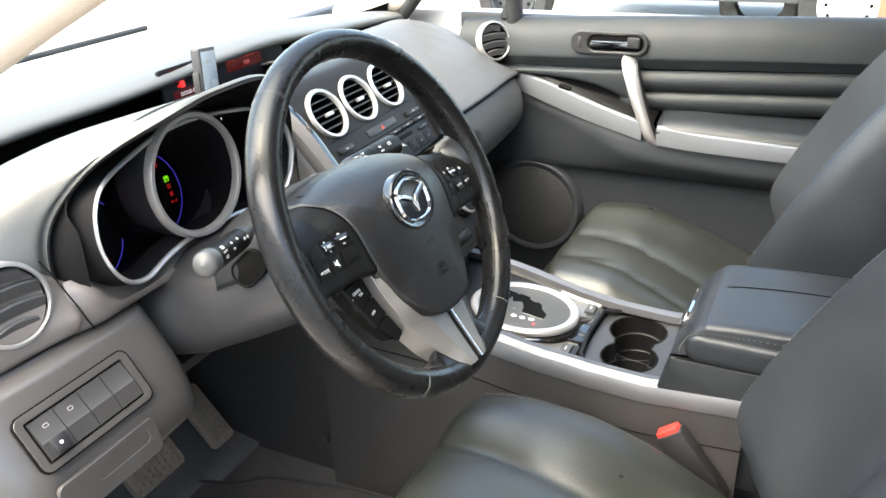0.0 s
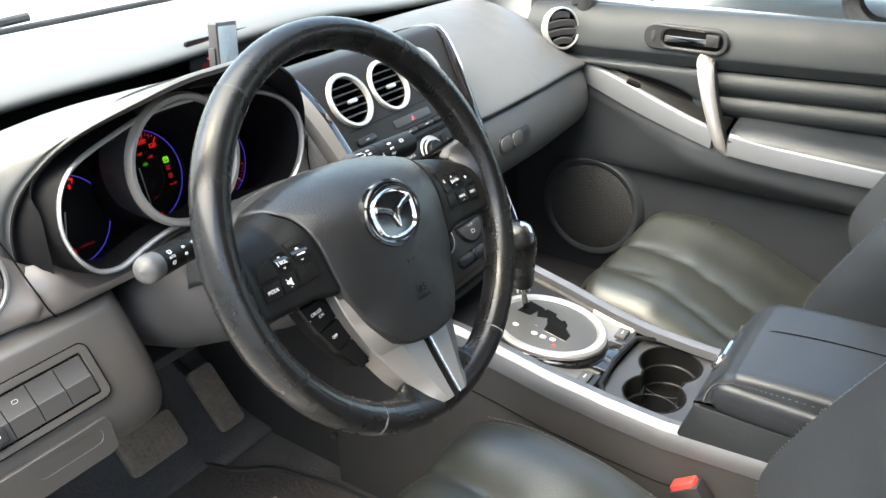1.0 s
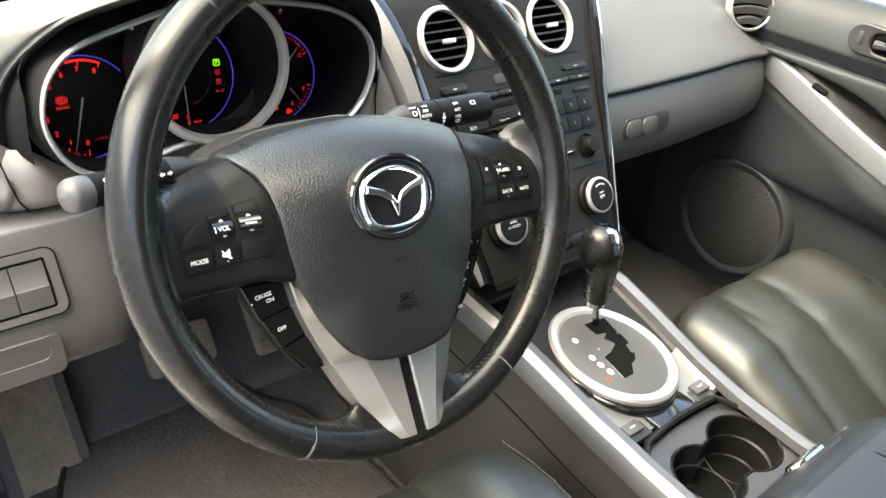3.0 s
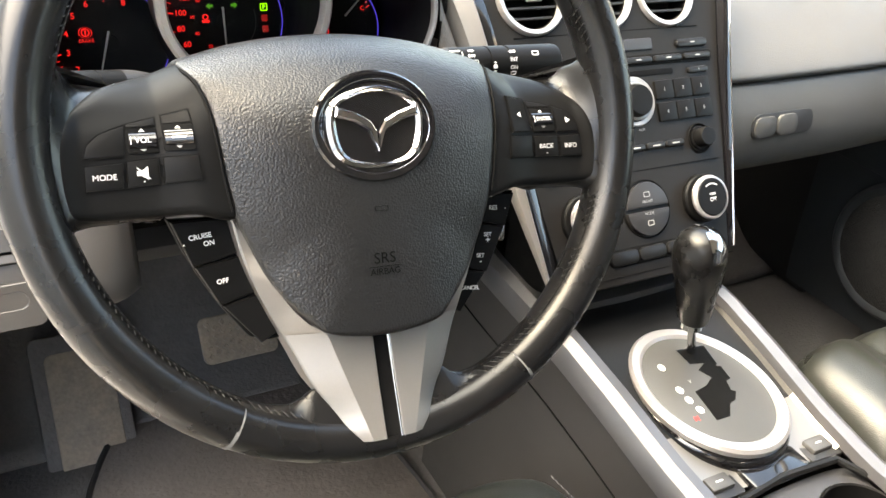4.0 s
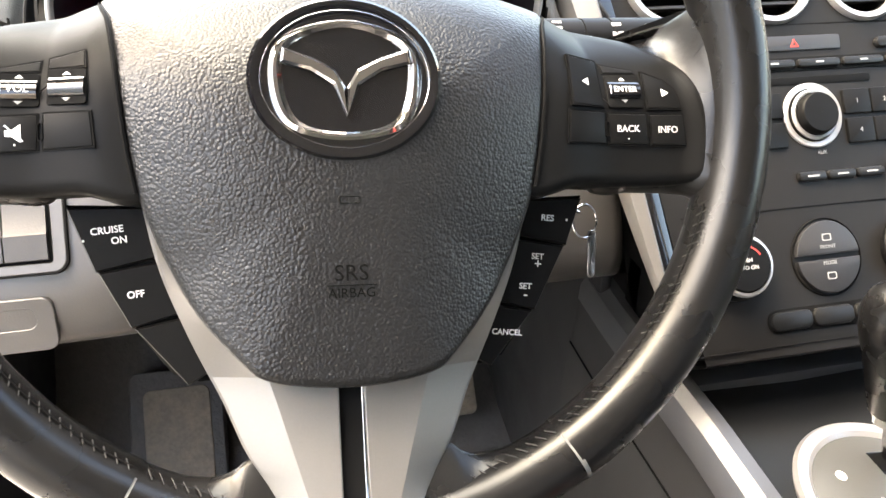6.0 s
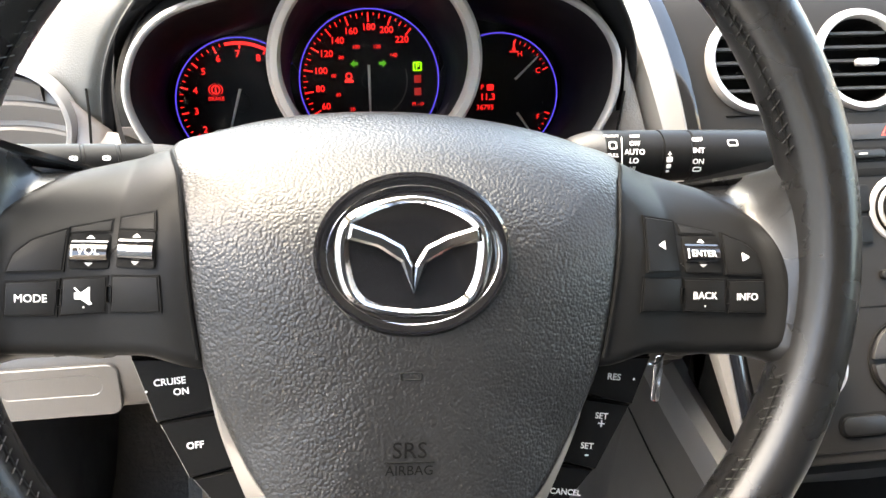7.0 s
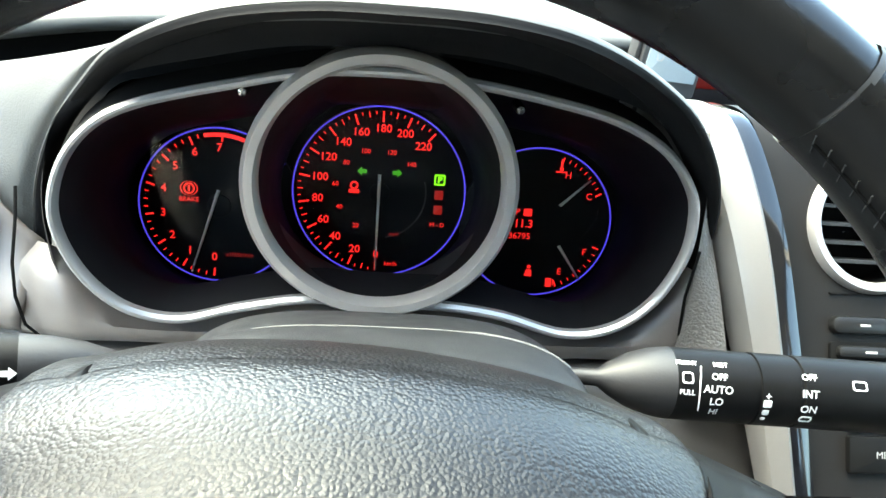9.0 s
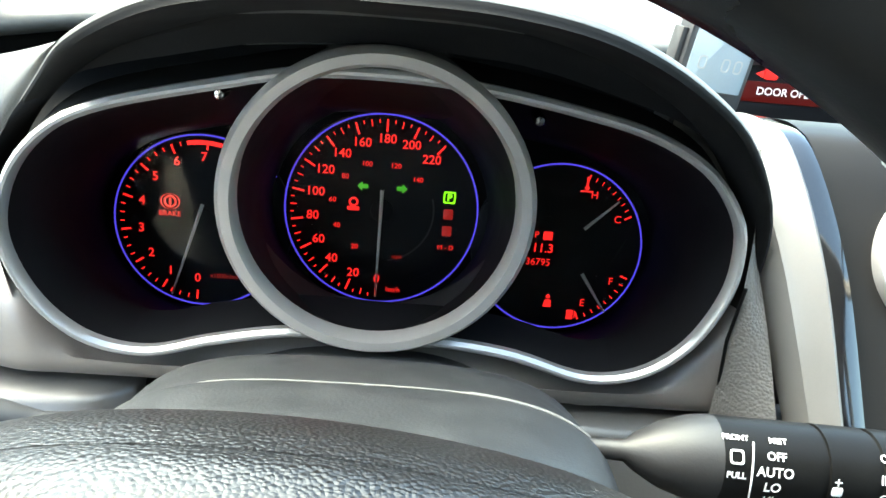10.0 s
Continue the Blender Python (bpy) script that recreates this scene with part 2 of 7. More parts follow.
def tube(path, r, n=10, closed=False, bm=None, flat=1.0):
    p = np.array(path, float)
    k = len(p)
    rings, up = [], None
    rad = np.broadcast_to(np.array(r, float), (k,))
    for i in range(k):
        t = p[(i + 1) % k] - p[i - 1] if closed else p[min(i + 1, k - 1)] - p[max(i - 1, 0)]
        t /= np.linalg.norm(t) + 1e-12
        if up is None:
            up = np.cross(t, (0.3, 0.5, 0.8))
        up = up - t * (up @ t)
        up /= np.linalg.norm(up) + 1e-12
        side = np.cross(t, up)
        rings.append([p[i] + rad[i] * (math.cos(a) * up * flat + math.sin(a) * side) for a in (2 * math.pi * j / n for j in range(n))])
    return loft(rings, True, not closed, closed, bm=bm)


def box(x0, y0, z0, x1, y1, z1, r=0.003, seg=2):
    bm = bmesh.new()
    bmesh.ops.create_cube(bm, size=1)
    for v in bm.verts:
        v.co = Vector(((x0, x1)[v.co.x > 0], (y0, y1)[v.co.y > 0], (z0, z1)[v.co.z > 0]))
    if r:
        bmesh.ops.bevel(bm, geom=bm.edges[:], offset=r, segments=seg, profile=0.5, affect="EDGES")
    return bm


def move(bm, m):
    bmesh.ops.transform(bm, matrix=m, verts=bm.verts)
    return bm


def merge(*bms):
    out = bmesh.new()
    for b in bms:
        me = bpy.data.meshes.new("t")
        b.to_mesh(me)
        b.free()
        out.from_mesh(me)
        bpy.data.meshes.remove(me)
    return out


def part(name, bm, mat, parent=None, label="", sharp=38):
    me = bpy.data.meshes.new(name)
    bm.to_mesh(me)
    bm.free()
    me.materials.append(mat)
    me.polygons.foreach_set("use_smooth", [True] * len(me.polygons))
    me.set_sharp_from_angle(angle=radians(sharp))
    ob = new(name, me)
    ob.parent = parent
    if label:
        ob["label"] = label
    return ob


def thing(name, m, label, category, group="", kind=""):
    ob = new(name)
    ob.empty_display_size = 0.05
    ob.matrix_world = m
    return tagged(ob, label, category, group, kind)


def solid(ob, t, offset=-1):
    md = ob.modifiers.new("wall", "SOLIDIFY")
    md.thickness, md.offset = t, offset
    return ob


def words(text, size, m, mat, parent, name="print", squeeze=1.0, bold=0.0):
    """Lettering as a thin mesh; m places its middle, letters in the xy plane."""
    cu = bpy.data.curves.new(name, "FONT")
    cu.body, cu.size, cu.align_x, cu.align_y = text, size, "CENTER", "CENTER"
    cu.extrude, cu.offset, cu.resolution_u = 0.00004, bold, 3
    tmp = bpy.data.objects.new(name, cu)
    scene.collection.objects.link(tmp)
    me = bpy.data.meshes.new_from_object(tmp.evaluated_get(bpy.context.evaluated_depsgraph_get()))
    bpy.data.objects.remove(tmp)
    bpy.data.curves.remove(cu)
    me.materials.clear()
    me.materials.append(mat)
    me.transform(m @ Matrix.Diagonal((squeeze, 1, 1, 1)))
    me.name = name
    ob = new(name, me)
    ob.parent = parent
    return ob


def at(x, y, z=0.0, rot=0.0):
    return Matrix.Translation((x, y, z)) @ Matrix.Rotation(radians(rot), 4, "Z")


def facing(origin, tilt, turn=0.0):
    """A frame whose x is the car's right, y up along a face leaning forward by tilt degrees, z out of the face towards the driver."""
    return Matrix.Translation(origin) @ Matrix.Rotation(radians(90 - tilt), 4, "X") @ Matrix.Rotation(radians(turn), 4, "Z")


CX = 0.385          # the car's middle
FLOOR = 0.42

# ---------------------------------------------------------------- shell of the car


def build_ground():
    bm = bmesh.new()
    bmesh.ops.create_grid(bm, x_segments=40, y_segments=40, size=400)
    g = part("ground", bm, CONCRETE)
    tagged(g, "pale sunlit concrete yard round the car", "ground", kind="structure")


def build_yard_wall():
    # added out of view: blocks low western sky and bounces soft light into the cabin
    w = part("unseen_wall_west", box(-3.45, -9.0, 0.0, -3.25, 9.0, 2.7, 0.02), PLASTER)
    tagged(w, "unseen pale plastered wall added to shape light from the west", "wall", kind="structure")


def build_shell():
    shell = thing("car_shell", Matrix.Identity(4), "grey car body with cream lining round the cabin", "car body")
    # floor pan
    part("floor_pan", box(-0.42, -1.6, FLOOR - 0.1, 2 * CX + 0.42, 0.62, FLOOR, 0.01), CARPET, shell, "dark grey carpeted floor")
    toe = skin([[(x, 0.5, FLOOR - 0.01), (x, 0.6, FLOOR + 0.02), (x, 0.72, FLOOR + 0.14), (x, 0.8, FLOOR + 0.3), (x, 0.82, 0.85)] for x in (-0.42, 0.4, 1.19)], 6, 16)
    solid(part("toe_board", toe, CARPET, shell, "dark carpeted toe board"), 0.02)
    part("firewall", box(-0.5, 0.84, 0.3, 1.27, 0.88, 1.06, 0.01), DARK, shell)
    # roof and lining
    roof = skin([[(x, -1.6, z - 0.03), (x, -1.0, z + 0.02), (x, -0.5, z + 0.01), (x, -0.14, z - 0.04)] for x, z in ((-0.28, 1.56), (-0.1, 1.6), (CX, 1.63), (0.87, 1.6), (1.05, 1.56))], 14, 14)
    solid(part("roof_lining", roof, LINING, shell, "pale cloth headliner"), 0.03, 1)
    part("rear_wall", box(-0.5, -1.64, 0.4, 1.27, -1.6, 1.6, 0.01), DARKGREY, shell)
    # rear seat bench as a dark mass closing the cabin behind the front seats
    part("rear_bench", box(-0.28, -1.55, FLOOR, 1.05, -1.1, 1.2, 0.06, 3), SEAT, shell, "black leather rear bench")
    # pillars: left and right A pillars, B pillars
    for s in (-1, 1):
        x = lambda d: CX + s * d
        run = [(x(0.6), -0.2, 1.53), (x(0.625), -0.06, 1.42), (x(0.66), 0.1, 1.335), (x(0.7), 0.33, 1.22), (x(0.735), 0.62, 1.1), (x(0.745), 0.8, 1.04)]
        a = tube(spline(run, 16), 0.034, 12, flat=0.8)
        part("pillar_trim", a, CREAM, shell, "cream windscreen pillar trim")
        b = tube(spline([(x(0.64), -0.72, 1.57), (x(0.7), -0.7, 1.2), (x(0.75), -0.68, 0.9), (x(0.76), -0.66, 0.45)], 10), 0.06, 12)
        part("pillar_trim", b, CREAM, shell, "cream door pillar trim")
    # sills and outer body below the windscreen
    part("sill", box(-0.5, -1.6, 0.25, -0.41, 0.9, FLOOR + 0.06, 0.02), BODY, shell, "grey painted door sill")
    part("sill", box(1.18, -1.6, 0.25, 1.29, 0.9, FLOOR + 0.06, 0.02), BODY, shell)
    hood = skin([[(x, 0.98, 1.03 - abs(x - CX) * 0.05), (x, 1.4, 1.03 - abs(x - CX) * 0.08), (x, 1.9, 0.9 - abs(x - CX) * 0.1), (x, 2.05, 0.7)] for x in (-0.52, -0.1, CX, 0.87, 1.29)], 14, 14)
    solid(part("bonnet", hood, BODY, shell, "pale grey car bonnet"), 0.02)
    side = box(-0.5, -0.62, 0.42, -0.46, -1.6, 1.1, 0.01)
    part("rear_side", side, BODY, shell)
    part("rear_side", box(1.2, -1.6, 0.42, 1.24, -0.62, 1.1, 0.01), BODY, shell)
    # kick panel beside the driver's feet
    part("kick_panel", box(-0.36, 0.3, FLOOR, -0.33, 0.85, 0.84, 0.01), DARK, shell)
    part("kick_panel", box(1.12, 0.42, FLOOR, 1.15, 0.85, 0.9, 0.01), DARK, shell)


def build_windscreen():
    w = skin([[(x, -0.15 + abs(x - CX) * 0.02, 1.58), (x, 0.92 - 0.25 * (x - CX) ** 2, 1.075)] for x in (-0.27, 0.05, CX, 0.72, 1.04)], 16, 8)
    g = part("windscreen", w, GLASS)
    g.visible_shadow = False
    tagged(g, "large clear raked windscreen above the dashboard", "windscreen", kind="structure")
    wip = thing("wiper", Matrix.Identity(4), "black wiper arm resting along the windscreen foot", "wiper")
    part("blade", tube([(-0.1, 0.99, 1.1), (0.2, 0.95, 1.105), (0.6, 0.925, 1.11)], 0.006, 8), DARK, wip)
    part("arm", tube([(-0.28, 0.99, 1.085), (-0.1, 0.98, 1.1), (0.25, 0.955, 1.12)], 0.008, 8), DARK, wip)


# ---------------------------------------------------------------- dashboard


def build_dashboard():
    d = thing("dashboard", Matrix.Identity(4), "two-tier dark grey grained vinyl dashboard", "dashboard")
    # upper tier: shelf under the windscreen with a rolled front lip
    st = []
    for x, yl, zl, yb, zb in ((-0.36, 0.57, 1.075, 0.78, 1.08), (-0.2, 0.565, 1.1, 0.86, 1.095), (0.0, 0.56, 1.11, 0.91, 1.1), (0.2, 0.555, 1.112, 0.93, 1.1), (0.42, 0.55, 1.122, 0.93, 1.1), (0.56, 0.55, 1.121, 0.92, 1.098), (0.74, 0.555, 1.103, 0.89, 1.09), (0.95, 0.57, 1.085, 0.8, 1.078), (1.13, 0.6, 1.06, 0.72, 1.06)):
        st.append([(x, yb, zb - 0.012), (x, yb * 0.5 + yl * 0.5, (zb + zl) / 2 + 0.006), (x, yl + 0.06, zl + 0.006), (x, yl + 0.012, zl), (x, yl, zl - 0.01), (x, yl + 0.012, zl - 0.02), (x, yl + 0.06, zl - 0.03)])
    solid(part("upper_pad", skin(st, 60, 36), DASHTOP_SHEEN, d, "upper dashboard shelf, sky sheen put into its paler colour"), 0.006)
    # recess between the tiers, its shade put in as a black sheet
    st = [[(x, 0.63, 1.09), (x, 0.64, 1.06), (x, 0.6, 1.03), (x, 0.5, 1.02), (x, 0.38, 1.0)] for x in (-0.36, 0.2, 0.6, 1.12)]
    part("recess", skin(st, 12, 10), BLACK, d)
    # cluster hood: arched brow
    edge = [(-0.184, 0.295, 1.02), (-0.18, 0.3, 1.06), (-0.166, 0.296, 1.094), (-0.14, 0.277, 1.127), (-0.114, 0.25, 1.152), (-0.07, 0.213, 1.177), (-0.03, 0.205, 1.186), (0.008, 0.202, 1.188), (0.05, 0.206, 1.186), (0.09, 0.216, 1.177), (0.13, 0.235, 1.157), (0.163, 0.25, 1.13), (0.189, 0.268, 1.085), (0.196, 0.285, 1.025)]
    back = [(-0.33, 0.31, 0.985), (-0.345, 0.335, 1.03), (-0.345, 0.4, 1.055), (-0.31, 0.45, 1.07), (-0.25, 0.468, 1.08), (-0.15, 0.478, 1.092), (-0.06, 0.48, 1.102), (0.01, 0.48, 1.106), (0.08, 0.48, 1.104), (0.14, 0.475, 1.098), (0.185, 0.44, 1.085), (0.205, 0.38, 1.06), (0.206, 0.32, 1.035), (0.206, 0.295, 1.0)]
    e, b = np.array(edge), np.array(back)
    rows = []
    for k in range(len(e)):
        v = b[k] - e[k]
        up = np.array([0, 0, 0.001])
        inn = np.array([0.008 - e[k][0], 0, 1.06 - e[k][2]])
        inn = inn / np.linalg.norm(inn)
        rows.append([e[k] - inn * 0.002 + (0, 0.0005, 0), e[k] - inn * 0.0028 + (0, 0.002, 0), e[k] - inn * 0.0035 + (0, 0.006, 0), e[k] - inn * 0.002 + v * 0.06, e[k] + v * 0.16 + up * 0.8, e[k] + v * 0.34 + up, e[k] + v * 0.65 + up * 0.8, b[k]])
    part("cluster_hood", skin(rows, 72, 30), DASHTOP_SHEEN, d, "grained vinyl hood arching over the gauges")
    # lining from the hood's lip back to the gauge bezel
    bz = [(-0.163, 0.275, 1.0), (-0.166, 0.268, 1.05), (-0.164, 0.27, 1.08), (-0.16, 0.285, 1.105), (-0.13, 0.285, 1.128), (-0.08, 0.285, 1.142), (-0.04, 0.285, 1.15), (0.008, 0.285, 1.152), (0.06, 0.285, 1.15), (0.1, 0.285, 1.142), (0.15, 0.285, 1.126), (0.178, 0.285, 1.1), (0.19, 0.285, 1.06), (0.185, 0.285, 1.0)]
    rows = []
    for k in range(len(e)):
        inn = np.array([0.008 - e[k][0], 0, 1.06 - e[k][2]])
        inn = inn / np.linalg.norm(inn)
        p0 = e[k] - inn * 0.002 + (0, 0.0, 0)
        gap = max(0.004, bz[k][1] - p0[1])
        rows.append([p0, p0 + inn * 0.002 - (0, 0.0012, 0), p0 + inn * 0.005 + (0, 0.001, 0), p0 + (0, gap * 0.5, 0) + inn * (0.1 * gap + 0.007), p0 + (0, gap * 0.85, 0) + inn * (0.17 * gap + 0.008), (p0 + (0, gap, 0)) * 0.35 + np.array(bz[k]) * 0.65, np.array(bz[k])])
    part("hood_lining", skin(rows, 60, 16), HOODIN, d, "matt black lining under the hood")
    # trim below and beside the gauges
    st = [[(x, 0.285, zt), (x, 0.268, zt - 0.012), (x, 0.264, 0.992), (x, 0.268, 0.98), (x, 0.285, 0.974)] for x, zt in ((-0.2, 1.03), (-0.165, 1.028), (-0.145, 1.012), (-0.125, 0.999), (-0.1, 0.993), (-0.067, 1.0), (-0.03, 1.006), (0.045, 1.005), (0.079, 1.001), (0.116, 0.992), (0.145, 0.998), (0.167, 1.016), (0.185, 1.035), (0.2, 1.035))]
    st[0] = [(-0.193, 0.296, 1.03), (-0.193, 0.282, 1.017), (-0.193, 0.2715, 0.994), (-0.193, 0.275, 0.98), (-0.193, 0.287, 0.974)]
    part("cluster_trim", skin(st, 44, 12), TRIM, d, "brown-grey trim below the gauges")
    # left face round the side vent
    st = [[(-0.178, 0.292, 1.03), (-0.182, 0.276, 1.012), (-0.186, 0.266, 0.998), (-0.19, 0.272, 0.982)],
          [(-0.23, 0.3, 1.066), (-0.23, 0.292, 1.03), (-0.23, 0.28, 1.0), (-0.23, 0.278, 0.982)],
          [(-0.33, 0.32, 1.06), (-0.33, 0.305, 1.03), (-0.33, 0.292, 1.0), (-0.33, 0.29, 0.982)],
          [(-0.36, 0.36, 1.05), (-0.36, 0.35, 1.03), (-0.36, 0.345, 1.0), (-0.36, 0.34, 0.982)]]
    solid(part("side_face", skin(st, 20, 12), TRIM, d, "grey trim round the side vent"), 0.004)
    # seam beside the cluster
    part("seam", tube([(-0.1925, 0.3005, 1.058), (-0.1905, 0.29, 1.044), (-0.1895, 0.2755, 1.024), (-0.187, 0.267, 1.008), (-0.183, 0.264, 0.992), (-0.176, 0.268, 0.9795)], 0.0009, 6), BLACK, d)
    part("seam", tube([(0.182, 0.259, 1.06), (0.181, 0.2605, 1.03), (0.186, 0.262, 0.985)], 0.0009, 6), BLACK, d)
    # driver's lower panel in two halves, left and right of the column
    def knee(xs, bottom=0.0):
        return skin([[(x, 0.283 + o, 0.977), (x, 0.262 + o, 0.972), (x, 0.252 + o, 0.962), (x, 0.218 + o, 0.91), (x, 0.206 + o, 0.872 - bottom), (x, 0.214 + o, 0.848 - bottom), (x, 0.25 + o, 0.838 - bottom), (x, 0.36 + o, 0.84)] for x, o in xs], 18, 26)
    solid(part("knee_panel", knee(((-0.36, 0.06), (-0.33, 0.012), (-0.25, 0.0), (-0.16, 0.0), (-0.125, 0.004), (-0.107, 0.02))), KNEE, d, "brown-grey plastic panel below the dashboard"), 0.004)
    solid(part("knee_panel", knee(((0.1, 0.02), (0.115, 0.004), (0.15, 0.0), (0.2, 0.0), (0.24, 0.0)), -0.004), KNEE, d), 0.004)
    part("under_cover", box(-0.34, 0.3, 0.83, 0.26, 0.8, 0.845, 0.004), DARK, d)
    part("column_gap", box(-0.13, 0.31, 0.86, 0.12, 0.34, 0.965, 0.004), BLACK, d)
    # passenger side
    st = []
    for x, oy, oz in ((0.5, 0.012, 0.002), (0.56, 0.0, 0.0), (0.75, 0.0, 0.0), (0.92, 0.02, -0.008)):
        st.append([(x, 0.62, 1.05 + oz), (x, 0.52 + oy, 1.085 + oz), (x, 0.44 + oy, 1.08 + oz), (x, 0.34 + oy, 1.045 + oz), (x, 0.27 + oy, 1.01 + oz), (x, 0.236 + oy, 0.99 + oz), (x, 0.229 + oy, 0.981 + oz), (x, 0.237 + oy, 0.974 + oz)])
    for x, o, z in ((1.015, 0.0, 0.0), (1.07, 0.025, -0.014), (1.12, 0.07, -0.03)):
        st.append([(x, 0.62 + o * 0.3, 1.03 + z), (x, 0.58 + o * 0.5, 1.063 + z), (x, 0.5 + o, 1.063 + z), (x, 0.41 + o, 1.035 + z), (x, 0.335 + o, 0.988 + z), (x, 0.278 + o, 0.966 + z), (x, 0.269 + o, 0.959 + z), (x, 0.277 + o, 0.952 + z)])
    solid(part("passenger_pad", skin(st, 40, 40), DASH, d, "smooth grained pad before the passenger"), 0.004)
    gst = []
    for x, oy, oz in ((0.505, 0.02, 0.0), (0.53, 0.003, 0.0), (0.56, 0.0, 0.0), (0.75, 0.0, 0.0), (0.92, 0.02, -0.008), (1.0, 0.04, -0.02), (1.05, 0.062, -0.03), (1.08, 0.095, -0.036)):
        gst.append([(x, 0.26 + oy, 0.976 + oz), (x, 0.238 + oy, 0.974 + oz), (x, 0.228 + oy, 0.966 + oz), (x, 0.215 + oy, 0.935 + oz), (x, 0.212 + oy, 0.9 + oz), (x, 0.226 + oy, 0.868 + oz), (x, 0.27 + oy, 0.845 + oz), (x, 0.4 + oy, 0.83 + oz)])
    glove = part("glovebox_door", skin(gst, 44, 34), DASH, d, "grained glovebox lid")
    solid(glove, 0.005)
    # catch in its recess
    m = facing((0.628, 0.2125, 0.926), 12)
    part("catch_recess", move(chip(rect(-0.05, -0.014, 0.052, 0.016, 0.012, 6), -0.004, 0.0012, 0.0008), m), DARK, glove)
    part("catch", move(chip(rect(-0.046, -0.012, -0.012, 0.013, 0.009, 6), 0, 0.004, 0.0015), m), DASH, glove)
    part("catch", move(chip(rect(-0.0105, -0.012, 0.022, 0.013, 0.009, 6), 0, 0.005, 0.0015), m), DASH, glove)
    return d


def build_side_vent(name, origin, aim, r, label):
    z = Vector(aim).normalized()
    x = Vector((0, 0, 1)).cross(z).normalized() * -1
    y = z.cross(x)
    m = Matrix((x, y, z)).transposed().to_4x4()
    m.translation = origin
    v = thing(name, m, label, "air vent", "side air vents")
    part("ring", lathe([(r * 0.88, -0.01), (r * 0.88, 0.003), (r * 0.91, 0.005), (r * 0.975, 0.004), (r, 0.0), (r, -0.012)], 48), SILVER, v, "thin satin ring")
    part("cup", lathe([(0.0005, -0.03), (r * 0.7, -0.028), (r * 0.87, -0.01), (r * 0.87, 0.002)], 40), BLACK, v)
    # curved blades with narrow dark gaps between them
    for k in (-0.69, -0.23, 0.23, 0.69):
        rings = []
        for i in range(15):
            t = -1 + 2 * i / 14
            w = math.sqrt(max(0.05, 1 - (abs(k) + 0.12) ** 2)) * r * 0.9
            y0 = k * r * 0.88 + 0.1 * r * (t * t - 0.5)
            rings.append([(t * w, y0 - 0.165 * r, -0.005), (t * w, y0 - 0.15 * r, -0.0005), (t * w, y0 - 0.1 * r, 0.0012), (t * w, y0 + 0.15 * r, -0.002), (t * w, y0 + 0.16 * r, -0.006)])
        part("louvre", loft(rings, True, True), VENT, v)
    return v


# ---------------------------------------------------------------- gauges
GC = 0.008


